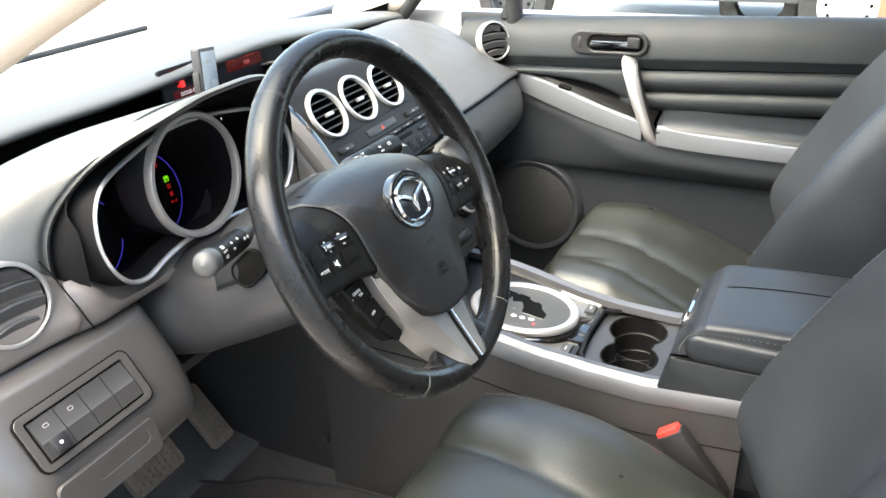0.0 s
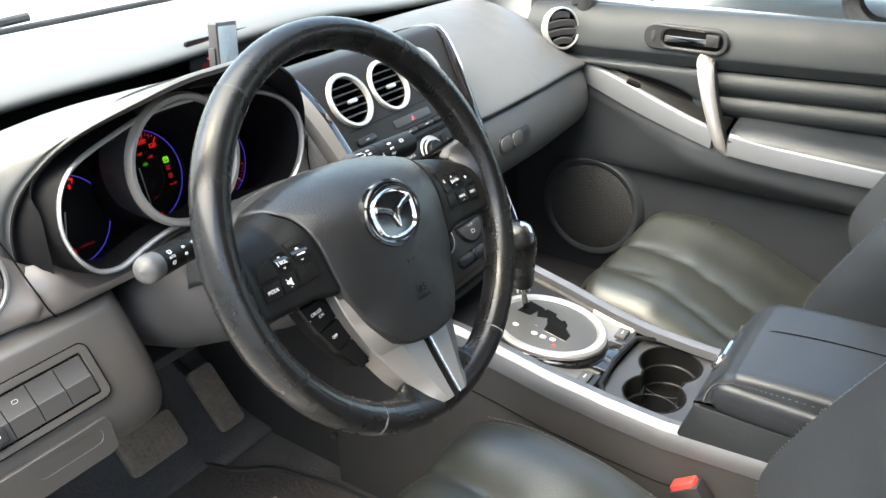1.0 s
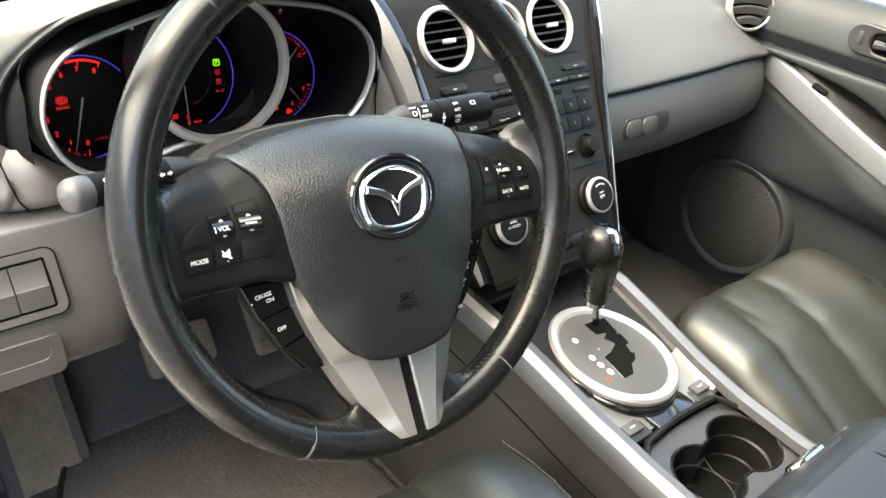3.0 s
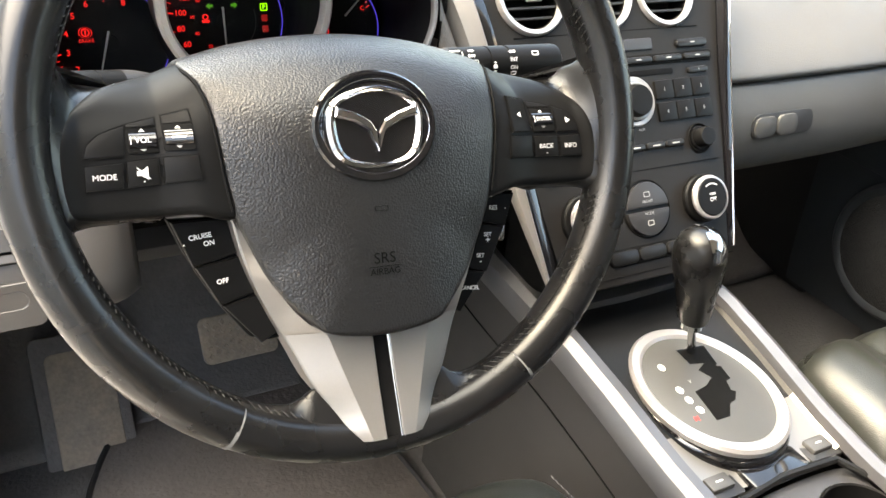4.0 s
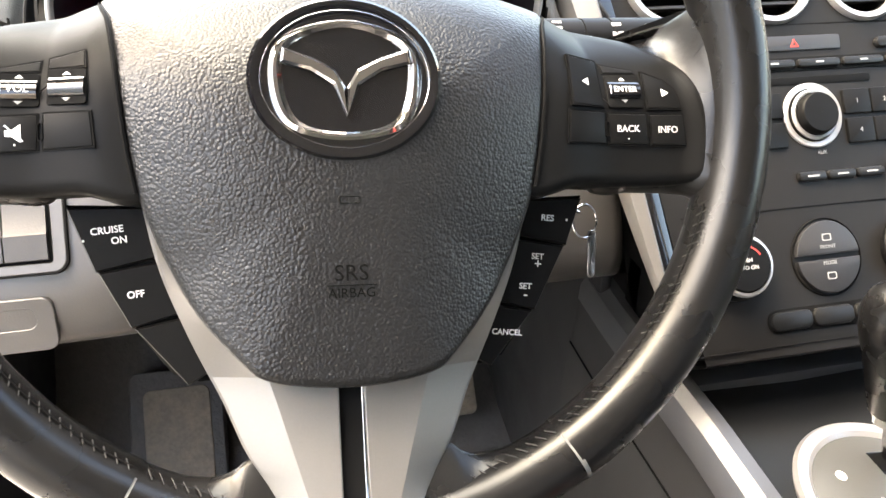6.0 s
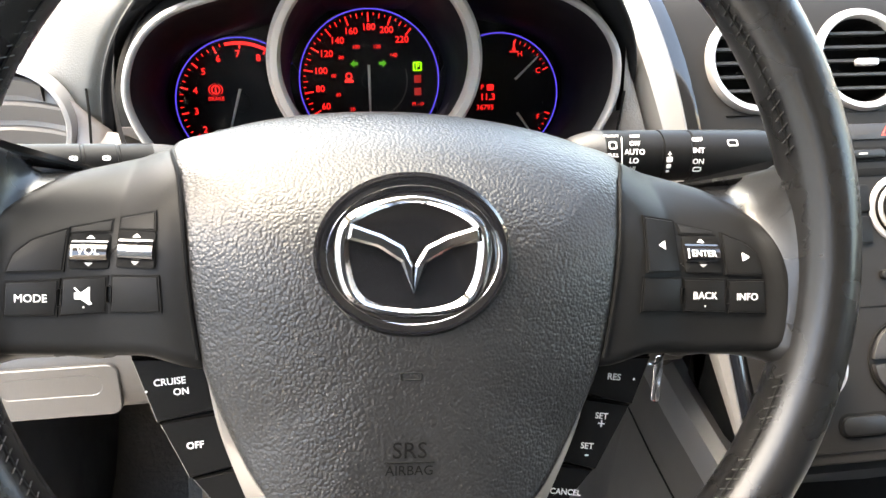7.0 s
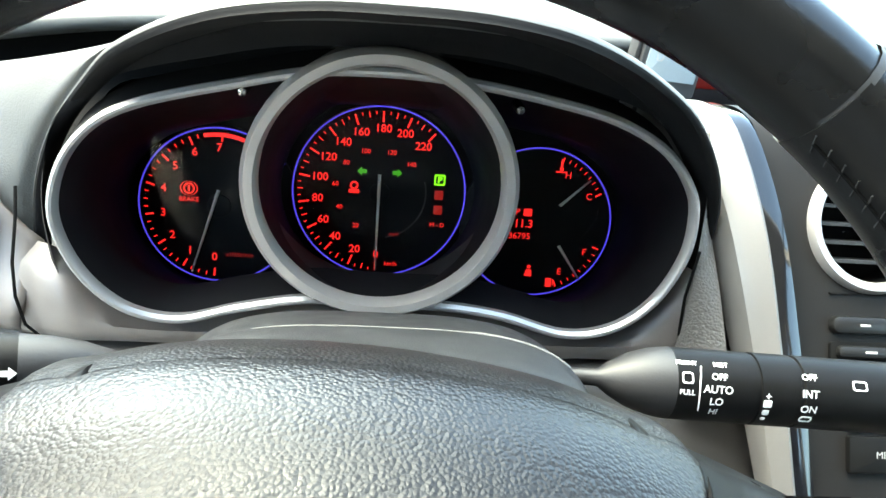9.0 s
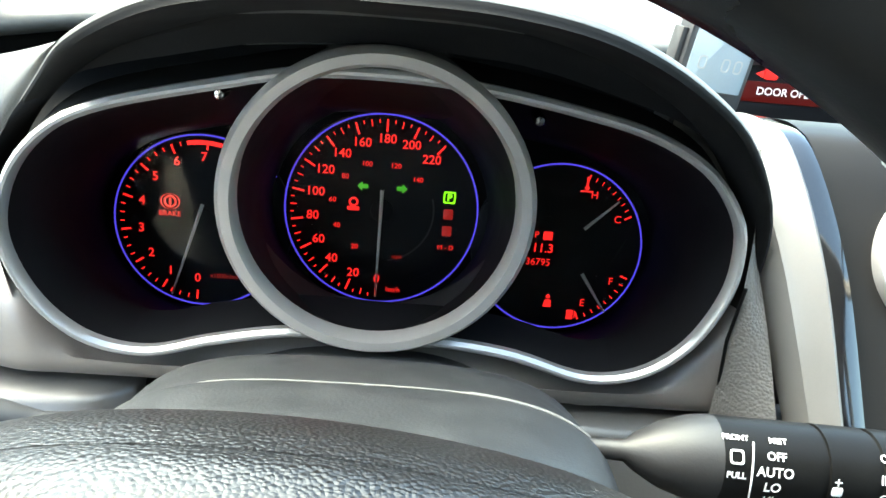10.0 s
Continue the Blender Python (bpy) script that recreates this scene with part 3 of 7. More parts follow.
def build_gauges():
    g = thing("instrument_cluster", facing((0, 0.272, 1.08), 6), "three round gauges lit red with blue rings in silver bezels", "gauges")
    outl = [(-0.165, -0.014), (-0.158, 0.011), (-0.142, 0.03), (-0.118, 0.042), (-0.068, 0.054), (-0.03, 0.062), (0.008, 0.064), (0.047, 0.062), (0.096, 0.055), (0.132, 0.047), (0.16, 0.033), (0.177, 0.013), (0.182, -0.006), (0.18, -0.03), (0.167, -0.058), (0.145, -0.077), (0.116, -0.083), (0.079, -0.074), (0.045, -0.07), (0.008, -0.07), (-0.03, -0.069), (-0.067, -0.075), (-0.1, -0.082), (-0.127, -0.076), (-0.147, -0.06), (-0.16, -0.038)]
    o = spline(outl[::-1], 120, True)
    i1 = ring_offset(o, 0.005)

    def bow(bm):
        """The cluster's two ends stand a little nearer to the driver than its middle."""
        for v in bm.verts:
            u = (v.co.x - GC) / 0.173
            k = abs(u) ** 3 * max(0.0, 1 + v.co.z / 0.07)
            v.co.z += (0.02 if u < 0 else 0.011) * k
            v.co.x += (0.007 if u < 0 else -0.003) * k
        return bm

    part("bezel", bow(band(o, i1, -0.006, 0.0, 0.0018)), SILVER, g, "satin silver outline")
    deep = [[(x, y, -0.0035) for x, y in ring_offset(o, 0.0046)], [(x, y, -0.03) for x, y in ring_offset(o, 0.010)], [(x * 0.98, y - 0.018, -0.06) for x, y in ring_offset(o, 0.010)], [(x * 0.97, y - 0.03, -0.1) for x, y in ring_offset(o, 0.010)]]
    part("pocket", bow(loft(deep, True)), DIAL, g, "black funnel round the dials")
    m6 = g.matrix_world.inverted() @ facing((0, 0.364, 1.06), 12)
    part("backing", move(chip(rect(-0.17, -0.1, 0.185, 0.042, 0.03, 6), -0.012, -0.004), m6), BLACK, g)
    part("outer_skin", bow(loft([[(x, y, -0.003) for x, y in ring_offset(o, -0.0003)], [(x, y, -0.012) for x, y in ring_offset(o, -0.001)], [(x, y, -0.035) for x, y in ring_offset(o, -0.004)]], True)), HOODIN, g)
    # speedometer ring standing proud
    part("speedo_ring", lathe_at([(0.0642, -0.003), (0.0646, 0.003), (0.0664, 0.006), (0.0708, 0.0062), (0.0735, 0.002), (0.0735, -0.003)], (GC - 0.001, 0.001), 72), RING, g, "broad satin ring round the speedometer")
    part("speedo_barrel", lathe_at([(0.0732, -0.002), (0.0726, -0.012), (0.071, -0.05)], (GC - 0.001, 0.001), 72), DARK, g, "dark barrel behind the ring")
    part("speedo_funnel", loft([[(GC - 0.001 + r * math.cos(a), 0.001 + dy + r * math.sin(a), z) for a in (2 * math.pi * i / 72 for i in range(72))] for r, dy, z in ((0.0645, 0, 0.0005), (0.064, -0.009, -0.03), (0.063, -0.022, -0.068), (0.062, -0.033, -0.1))], True), DIAL, g)
    for px, py in ((-0.066, 0.046), (0.078, 0.046)):
        part("reset_pin", move(lathe([(0.0028, -0.012), (0.0028, 0.003), (0.002, 0.0042), (0.0001, 0.0045)], 16), at(px, py, -0.012)), CHROME, g)

    def dial(cx, cy, r, name):
        f = part(name, move(chip(disc(cx, cy, r + 0.001, n=64), -0.004, 0.0, 0.0005), m6), DIAL, g)
        clear = lambda a: math.hypot(cx + r * math.cos(a) - 0.0075, cy + r * math.sin(a) + 0.0205) > 0.0615 or name == "speedometer"
        turn = math.atan2(-0.0205 - cy, 0.0075 - cx) if name != "speedometer" else 0.0
        rr = [[(cx + q * math.cos(a), cy + q * math.sin(a), h) for q, h in ((r - 0.0005, 0.0004), (r + 0.0005, 0.0004))] for a in np.linspace(turn, turn + 2 * math.pi, 145) if clear(a)]
        part("blue_ring", move(loft(rr), m6), BLUEGLOW, f, "thin lit blue circle")
        return f

    def tick(cx, cy, a, r0, r1, w, mat, parent):
        c, s = math.cos(radians(a)), math.sin(radians(a))
        q = [(cx + r * c - k * w * s, cy + r * s + k * w * c, 0.0004) for r, k in ((r0, -1), (r0, 1), (r1, 1), (r1, -1))]
        bm = bmesh.new()
        bm.faces.new([bm.verts.new(p) for p in q])
        return move(bm, m6)

    def needle(x0, y0, x1, y1, parent):
        v = Vector((x1 - x0, y1 - y0, 0))
        u = Vector((-v.y, v.x, 0)).normalized()
        rings = [[Vector((x0, y0, 0.003)) + v * t + u * (w * k) + Vector((0, 0, h)) for k, h in ((-1, 0), (0, 0.0008), (1, 0))] for t, w in ((0, 0.0011), (1, 0.0005))]
        part("needle", move(loft(rings), m6), NEEDLE, parent, "slim white needle")

    t = lambda s, x, y, size, mat, parent, **k: words(s, size, m6 @ at(x, y, 0.0006), mat, parent, "figure", **k)
    # speedometer
    sx, sy = 0.0075, -0.0205
    sp = dial(sx, sy, 0.0555, "speedometer")
    nums = [(0, 0.007, -0.062), (20, -0.007, -0.059), (40, -0.02, -0.051), (60, -0.028, -0.04), (80, -0.032, -0.026), (100, -0.031, -0.012), (120, -0.026, 0.001), (140, -0.017, 0.011), (160, -0.006, 0.018), (180, 0.008, 0.021), (200, 0.022, 0.0185), (220, 0.034, 0.011)]
    for v, x, y in nums:
        t(str(v), x, y, 0.0072, REDGLOW, sp, bold=0.0001)
    a0, a1 = math.atan2(-0.062 - sy, 0.007 - sx), math.atan2(0.011 - sy, 0.034 - sx) + 0.0
    start, end = math.degrees(a0) % 360, math.degrees(a1)
    ticks = []
    for k in range(45):
        a = start - k * (start - end) / 44
        big, mid = k % 4 == 0, k % 2 == 0
        ticks.append(tick(sx, sy, a, 0.0525, 0.0455 if big else 0.0487 if mid else 0.0505, 0.0006 if big else 0.00038, REDGLOW, sp))
    part("scale", merge(*ticks), REDGLOW, sp, "red lit scale marks")["kind"] = "stuff"
    for s, x, y in (("20", -0.007, -0.043), ("40", -0.018, -0.031), ("60", -0.021, -0.016), ("80", -0.0145, -0.002), ("100", -0.0025, 0.006), ("120", 0.014, 0.006), ("140", 0.027, -0.001)):
        t(s, x, y, 0.0042, REDGLOW, sp)
    t("km/h", 0.017, -0.068, 0.0042, REDGLOW, sp)
    t("mph", 0.018, -0.0475, 0.0035, DIMRED, sp)
    part("gear_lamp", move(band(rect(0.0425, -0.0135, 0.0495, -0.0065, 0.001), rect(0.0434, -0.0126, 0.0486, -0.0074, 0.001), 0, 0.0005, 0.0001), m6), GREENGLOW, sp, "lit green parking lamp")
    t("P", 0.046, -0.01, 0.0055, GREENGLOW, sp, bold=0.0002)
    for y in (-0.02, -0.03):
        part("gear_mark", move(chip(rect(0.0432, y - 0.003, 0.0488, y + 0.003, 0.0008), 0, 0.0004, 0.0001), m6), DIMRED, sp)
    t("M - D", 0.046, -0.04, 0.004, REDGLOW, sp)
    for s, x in ((-1, -0.004), (1, 0.018)):
        ar = [(x + s * 0.0034, -0.007), (x + s * 0.0004, -0.0043), (x + s * 0.0004, -0.0058), (x - s * 0.0027, -0.0058), (x - s * 0.0027, -0.0082), (x + s * 0.0004, -0.0082), (x + s * 0.0004, -0.0097)]
        part("turn_arrow", move(plate(ar if s < 0 else ar[::-1], [(0, 0), (0, 0.0005)]), m6), DIMGREEN, sp, "green turn arrow")
    part("warning_lamp", move(merge(band(disc(-0.009, -0.0165, 0.0028, n=20), disc(-0.009, -0.0165, 0.0016, n=20), 0, 0.0005, 0.0001), chip(rect(-0.0125, -0.0215, -0.0055, -0.0192, 0.0006), 0, 0.0005, 0.0001)), m6), REDGLOW, sp, "red warning lamp")
    part("inner_arc", move(loft([[(sx + q * math.cos(a), sy + q * math.sin(a), 0.0003) for q in (0.0295, 0.0305)] for a in np.linspace(-1.4, 0.3, 30)]), m6), DARK, sp)
    needle(sx - 0.0005, -0.008, sx - 0.0005, -0.072, sp)
    part("boss", move(chip(disc(sx, sy, 0.0065, n=32), 0, 0.002, 0.0006), m6), DIAL, sp)
    # tachometer
    tx, ty = -0.094, -0.035
    ta = dial(tx, ty, 0.05, "tachometer")
    for k, (x, y) in enumerate(((-0.097, -0.069), (-0.1125, -0.0655), (-0.1235, -0.0555), (-0.129, -0.041), (-0.1285, -0.025), (-0.121, -0.0105), (-0.109, -0.001), (-0.094, 0.0025), (-0.0785, -0.001))):
        t(str(k), x, y, 0.0072, REDGLOW, ta, bold=0.0001)
    ticks = []
    for k in range(33):
        a = 266 - k * (266 - 62) / 32
        big = k % 4 == 0
        ticks.append(tick(tx, ty, a, 0.047, 0.0415 if big else 0.0445, 0.0006 if big else 0.00038, REDGLOW, ta))
    part("scale", merge(*ticks), REDGLOW, ta, "red lit scale marks")["kind"] = "stuff"
    part("red_zone", move(loft([[(tx + q * math.cos(a), ty + q * math.sin(a), 0.0005) for q in (0.0445, 0.047)] for a in np.radians(np.linspace(102, 62, 20))]), m6), REDGLOW, ta, "solid red arc")
    t("x1000r/min", -0.081, -0.067, 0.0038, DIMRED, ta)
    part("brake_lamp", move(merge(band(disc(-0.113, -0.0245, 0.0036, n=24), disc(-0.113, -0.0245, 0.0026, n=24), 0, 0.0005, 0.0001), chip(rect(-0.1136, -0.0265, -0.1124, -0.0225, 0.0004), 0, 0.0005, 0.0001), band(disc(-0.113, -0.0245, 0.0056, 0.0046, n=24), disc(-0.113, -0.0245, 0.0049, 0.0046, n=24), 0, 0.0004, 0.0001)), m6), REDGLOW, ta, "red brake lamp")
    t("BRAKE", -0.113, -0.0315, 0.0042, REDGLOW, ta)
    needle(-0.094, -0.024, -0.111, -0.079, ta)
    part("boss", move(chip(disc(tx, ty, 0.0075, n=32), 0, 0.002, 0.0006), m6), DIAL, ta)
    # fuel and temperature
    fx, fy = 0.112, -0.035
    fu = dial(fx, fy, 0.05, "fuel_gauge")
    ticks = [tick(fx, fy, a, 0.047, 0.0425 if i in (0, 8) else 0.0445, 0.0005 if i in (0, 8) else 0.0003, REDGLOW, fu) for i, a in enumerate(np.linspace(72, 28, 9))]
    ticks += [tick(fx, fy, a, 0.047, 0.0425 if i in (0, 8) else 0.0445, 0.0005 if i in (0, 8) else 0.0003, REDGLOW, fu) for i, a in enumerate(np.linspace(-20, -68, 9))]
    part("scale", merge(*ticks), REDGLOW, fu, "red lit scale marks")["kind"] = "stuff"
    t("H", 0.13, -0.002, 0.0062, REDGLOW, fu)
    t("C", 0.1455, -0.0155, 0.0062, REDGLOW, fu)
    t("F", 0.1465, -0.0535, 0.0062, REDGLOW, fu)
    t("E", 0.131, -0.068, 0.0062, REDGLOW, fu)
    part("thermometer_mark", move(merge(chip(rect(0.1245, 0.002, 0.1258, 0.0085, 0.0004), 0, 0.0004, 0.0001), chip(disc(0.1252, 0.002, 0.0014, n=12), 0, 0.0004, 0.0001), chip(rect(0.1215, -0.0005, 0.129, 0.0004, 0.0003), 0, 0.0004, 0.0001)), m6), REDGLOW, fu)
    part("pump_mark", move(merge(chip(rect(0.1225, -0.079, 0.1265, -0.073, 0.0005), 0, 0.0004, 0.0001), chip(rect(0.1272, -0.078, 0.1279, -0.0735, 0.0003), 0, 0.0004, 0.0001)), m6), REDGLOW, fu)
    t("P", 0.099, -0.028, 0.0055, REDGLOW, fu)
    part("mode_mark", move(chip(rect(0.103, -0.0307, 0.1085, -0.0257, 0.0006), 0, 0.0004, 0.0001), m6), REDGLOW, fu)
    t("11.3", 0.1035, -0.036, 0.0075, REDGLOW, fu, bold=0.0001)
    t("36795", 0.1015, -0.0445, 0.006, REDGLOW, fu)
    part("belt_lamp", move(merge(chip(disc(0.1102, -0.0655, 0.0013, n=14), 0, 0.0005, 0.0001), chip([(0.1075, -0.072), (0.1125, -0.072), (0.112, -0.0675), (0.1085, -0.0675)], 0, 0.0005, 0.0001)), m6), REDGLOW, fu, "red belt lamp")
    needle(0.126, -0.022, 0.1445, -0.004, fu)
    needle(0.128, -0.049, 0.1445, -0.072, fu)
    ln = part("lens", move(loft([[(-0.155, -0.085, 0), (-0.155, 0.02, 0)], [(-0.1, -0.085, 0), (-0.1, 0.045, 0)], [(0.12, -0.085, 0), (0.12, 0.045, 0)], [(0.17, -0.085, 0), (0.17, 0.02, 0)]]), m6 @ Matrix.Translation((0, 0, 0.02))), LENS, g, "clear gauge lens")
    ln.visible_shadow = False
    return g


def lathe_at(profile, c, n):
    return move(lathe(profile, n), at(c[0], c[1]))


# ---------------------------------------------------------------- steering wheel and column


def build_wheel():
    w = thing("steering_wheel", facing((0, 0, 1.08), 25.5, -3.86), "black leather three-spoke steering wheel with worn rim", "steering wheel")
    R = 0.1755
    SE = [128, 240, 302, 56]

    def rim_piece(a0, a1, n, mat, label, grow=0.0):
        rings = []
        for i in range(n + 1):
            a = radians(a0 + (a1 - a0) * i / n)
            rad, nor = Vector((math.cos(a), math.sin(a), 0)), Vector((0, 0, 1))
            ring = []
            for j in range(20):
                q = 2 * math.pi * j / 20
                rr = 0.0137 + grow + (0.0008 if math.cos(q) < 0 else 0)
                ring.append(rad * R + rad * (rr * math.cos(q)) + nor * ((0.0168 + grow) * math.sin(q)))
            rings.append(ring)
        return part("rim", loft(rings, True, True), mat, w, label)

    rim_piece(56, 128, 40, RIM, "smooth black leather top of the rim")
    rim_piece(128, 240, 56, RIM, "grained leather grip, polished by use", 0.0004)
    rim_piece(240, 302, 32, RIM, "smooth black leather foot of the rim")
    rim_piece(-58, 56, 56, RIM, "grained leather grip, polished by use", 0.0004)
    for a in SE:
        rings = []
        for da in (-0.35, 0.35):
            q = radians(a + da)
            rad = Vector((math.cos(q), math.sin(q), 0))
            rings.append([rad * (R + 0.0143 * math.cos(b)) + Vector((0, 0, 0.0172 * math.sin(b))) for b in (2 * math.pi * j / 20 for j in range(20))])
        part("seam", loft(rings, True), THREAD if a in (240, 302) else DARK, w, "pale joint line across the rim")
    # baseball stitching along the inner edge of both grips
    st = []

    def on_rim(a, q):
        rr, zz = 0.0137 + 0.0008 + 0.0004 + 0.0002, 0.0168 + 0.0004 + 0.0002
        rad = R + rr * math.cos(radians(q))
        return (rad * math.cos(radians(a)), rad * math.sin(radians(a)), zz * math.sin(radians(q)))

    for a0, a1 in ((-57, -16), (17, 55), (129, 163), (197, 239), (241, 256), (285, 301)):
        k = a0
        while k < a1:
            st.append(tube([on_rim(k, 166), on_rim(k + 0.5, 158), on_rim(k + 1.1, 149)], 0.0003, 5))
            k += 1.7
    for a0, a1 in ((-57, -16), (17, 55), (129, 163), (197, 239)):
        part("grip_seam", tube([on_rim(q, 157) for q in np.linspace(a0, a1, 40)], 0.00045, 5), BLACK, w)
    sob = part("stitching", merge(*st), DARKTHREAD, w, "cross stitching on the inner rim")
    sob["kind"] = "stuff"
    # airbag pad: domed leather-grained cover
    outl = [(0, 0.0626), (-0.03, 0.0612), (-0.058, 0.0572), (-0.08, 0.0512), (-0.0945, 0.0458), (-0.0885, 0.033), (-0.0845, 0.015), (-0.0805, -0.02), (-0.075, -0.046), (-0.0605, -0.078), (-0.0425, -0.1), (-0.03, -0.1085), (0, -0.112), (0.03, -0.1085), (0.0425, -0.1), (0.0605, -0.078), (0.075, -0.046), (0.0805, -0.02), (0.0845, 0.015), (0.0885, 0.033), (0.0945, 0.0458), (0.08, 0.0512), (0.058, 0.0572), (0.03, 0.0612)]
    o = spline(outl, 120, True)

    def crown(x, y):
        """Height on the hub's arched crown: the top edge curves down towards both ends."""
        return y + 1.8 * min(abs(x), 0.11) ** 2

    def fall(x, y):
        return 7.0 * max(0.0, crown(x, y) - 0.006) ** 2

    def brow(x, y):
        return 0.018 * (fall(x, y) / 0.022) ** 2

    def dome(f):
        ring = []
        for x, y in o:
            px, py = x * f, (y + 0.026) * f - 0.026
            r2 = f ** 2.6
            z = 0.021 - r2 * (0.014 + fall(x, y) - (0.012 * max(0, -(y + 0.07)) / 0.04))
            ring.append((px, py, z - f ** 8 * brow(x, y)))
        return ring
    rings = [[(x, y, z - 0.03) for x, y, z in dome(1.0)], dome(1.0), dome(0.985)]
    rings[1] = [(x, y, z - 0.0015) for x, y, z in rings[1]]
    for f in (0.955, 0.9, 0.8, 0.68, 0.55, 0.42, 0.28, 0.14, 0.02):
        rings.append(dome(f))
    pad = part("airbag_cover", loft(rings, True, True), PAD, w, "pebble-grained airbag cover", 50)
    # top of the hub falling away behind the cover
    rings = []
    for k, (grow, dz, dy) in enumerate(((0.0, -0.006, 0.0), (0.001, -0.014, 0.001), (0.001, -0.03, 0.001), (-0.004, -0.05, -0.004))):
        rings.append([((x * (1 + grow * 4)), y + (dy if y > 0.02 else 0), (0.021 - (0.014 + fall(x, y) + brow(x, y))) + dz) for x, y in ring_offset(o, -0.0002 - grow * 0.4)])
    part("hub_shell", loft(rings, True), PAD, w, "smooth black hub shell", 50)
    # dark gap between the cover and the two pods
    for s in (-1, 1):
        edge = [(x, y, 0.0072 - fall(x, y) - brow(x, y)) for x, y in ring_offset(o, -0.0006) if s * x > 0.076 and -0.04 < y < 0.0455]
        edge.sort(key=lambda p: p[1])
        part("cover_gap", tube(edge, [0.0009] * (len(edge) - 2) + [0.0006, 0.0001], 6), BLACK, w)
    # embossed letters and mark
    e1 = words("SRS", 0.0088, at(0, -0.068, 0.0214), EMBOSS, pad, "embossing")
    e2 = words("AIRBAG", 0.0052, at(0, -0.0755, 0.0213), EMBOSS, pad, "embossing")
    part("embossing", move(band(rect(-0.0042, -0.0415, 0.0042, -0.0385, 0.0008), rect(-0.0032, -0.041, 0.0036, -0.039, 0.0006), 0.0195, 0.0214, 0.0002), at(0, 0)), KEYMAT, pad)
    part("embossing", chip(rect(-0.0095, -0.0727, 0.0095, -0.0722, 0.0002), 0.0195, 0.0213, 0.0001), KEYMAT, pad)
    # badge
    bd = part("badge", move(plate(disc(0.0, 0.005, 0.0365, 0.0305, 72), [(0, 0.012), (0, 0.0208), (0.0012, 0.0222), (0.0045, 0.0222), (0.0052, 0.0217), (0.008, 0.0217)]), at(0, 0)), PIANO, w, "gloss black oval badge")
    eo = spline([(0.0288, 0.0045), (0.0238, 0.02), (0.0, 0.027), (-0.0238, 0.02), (-0.0288, 0.0045), (-0.0222, -0.0128), (0.0, -0.0178), (0.0222, -0.0128)], 72, True)
    ei = spline([(0.0233, 0.004), (0.0203, 0.0172), (0.0, 0.0242), (-0.0203, 0.0172), (-0.0233, 0.004), (-0.0178, -0.0105), (0.0, -0.0148), (0.0178, -0.0105)], 72, True)
    part("badge_line", tube([(0.0318 * math.cos(a), 0.005 + 0.0256 * math.sin(a), 0.0218) for a in np.linspace(0, 2 * math.pi, 72, endpoint=False)], 0.00028, 6, True), CHROME, bd, "thin chrome line")
    part("badge_ring", band(eo, ei, 0.0205, 0.0238, 0.002), CHROME, bd, "chrome ring")
    for s in (-1, 1):
        wing = [(0.0, -0.009), (s * 0.005, 0.0025), (s * 0.0135, 0.0078), (s * 0.0245, 0.0105), (s * 0.0235, 0.0165), (s * 0.012, 0.0127), (s * 0.004, 0.0085), (0.0, 0.0015)]
        wing = wing if s > 0 else wing[::-1]
        part("wing", plate(wing, [(0, 0.0205), (0.0002, 0.0236), (0.0012, 0.0245)]), CHROME, bd, "chrome wing shape", 20)
    # horizontal spokes carrying the keys
    for s in (-1, 1):
        q = [(0.074, 0.0475), (0.086, 0.0472), (0.0965, 0.045), (0.108, 0.0408), (0.12, 0.0372), (0.136, 0.0318), (0.149, 0.0225), (0.1575, 0.009), (0.1615, -0.008), (0.1615, -0.027), (0.155, -0.035), (0.125, -0.0365), (0.1, -0.036), (0.07, -0.0345)]
        q = [(s * x, y) for x, y in q]
        q = q[::-1] if s > 0 else q
        qs = spline(q, 90, True)
        layers = [[(x, y, h) for x, y in ring_offset(qs, d)] for d, h in ((0.004, -0.03), (0, -0.02), (0, 0.001), (0.0008, 0.0042), (0.0025, 0.0058), (0.005, 0.0064))]
        layers += [[(s * 0.113 + (x - s * 0.113) * f, y * f, 0.0064) for x, y, _ in layers[5]] for f in (0.95, 0.9, 0.85, 0.8, 0.74, 0.68, 0.62, 0.55, 0.47, 0.4, 0.32, 0.25, 0.17, 0.1)]
        sp = part("spoke", loft(layers, True, True), KEYMAT, w, "black spoke pod with switch keys", 50)
        # leather web that carries the pod's outer end into the rim
        web = spline([(0.112, 0.036), (0.128, 0.0345), (0.139, 0.0335), (0.148, 0.0365), (0.157, 0.043), (0.166, 0.053), (0.175, 0.04), (0.18, 0.015), (0.181, -0.015), (0.176, -0.04), (0.168, -0.054), (0.16, -0.0435), (0.15, -0.0395), (0.13, -0.0385), (0.11, -0.036), (0.106, 0.0)], 72, True)
        web = [(s * x, y) for x, y in web]
        web = web[::-1] if s > 0 else web
        layers = [[(x, y, h) for x, y in ring_offset(web, d)] for d, h in ((0.006, -0.022), (0.001, -0.016), (0.0, -0.008), (0.001, -0.003), (0.003, 0.001), (0.006, 0.003), (0.009, 0.0038))]
        layers += [[(s * 0.145 + (x - s * 0.145) * f, y * f, 0.0038) for x, y, _ in layers[6]] for f in (0.86, 0.72, 0.58, 0.44, 0.3, 0.15)]
        wb = part("web", loft(layers, True, True), RIM, w, "leather web at the spoke", 60)
        for v in wb.data.vertices:
            u = min(1.0, max(0.0, (math.hypot(v.co.x, v.co.y) - 0.15) / 0.016))
            v.co.z += 0.004 * u * u * (3 - 2 * u)
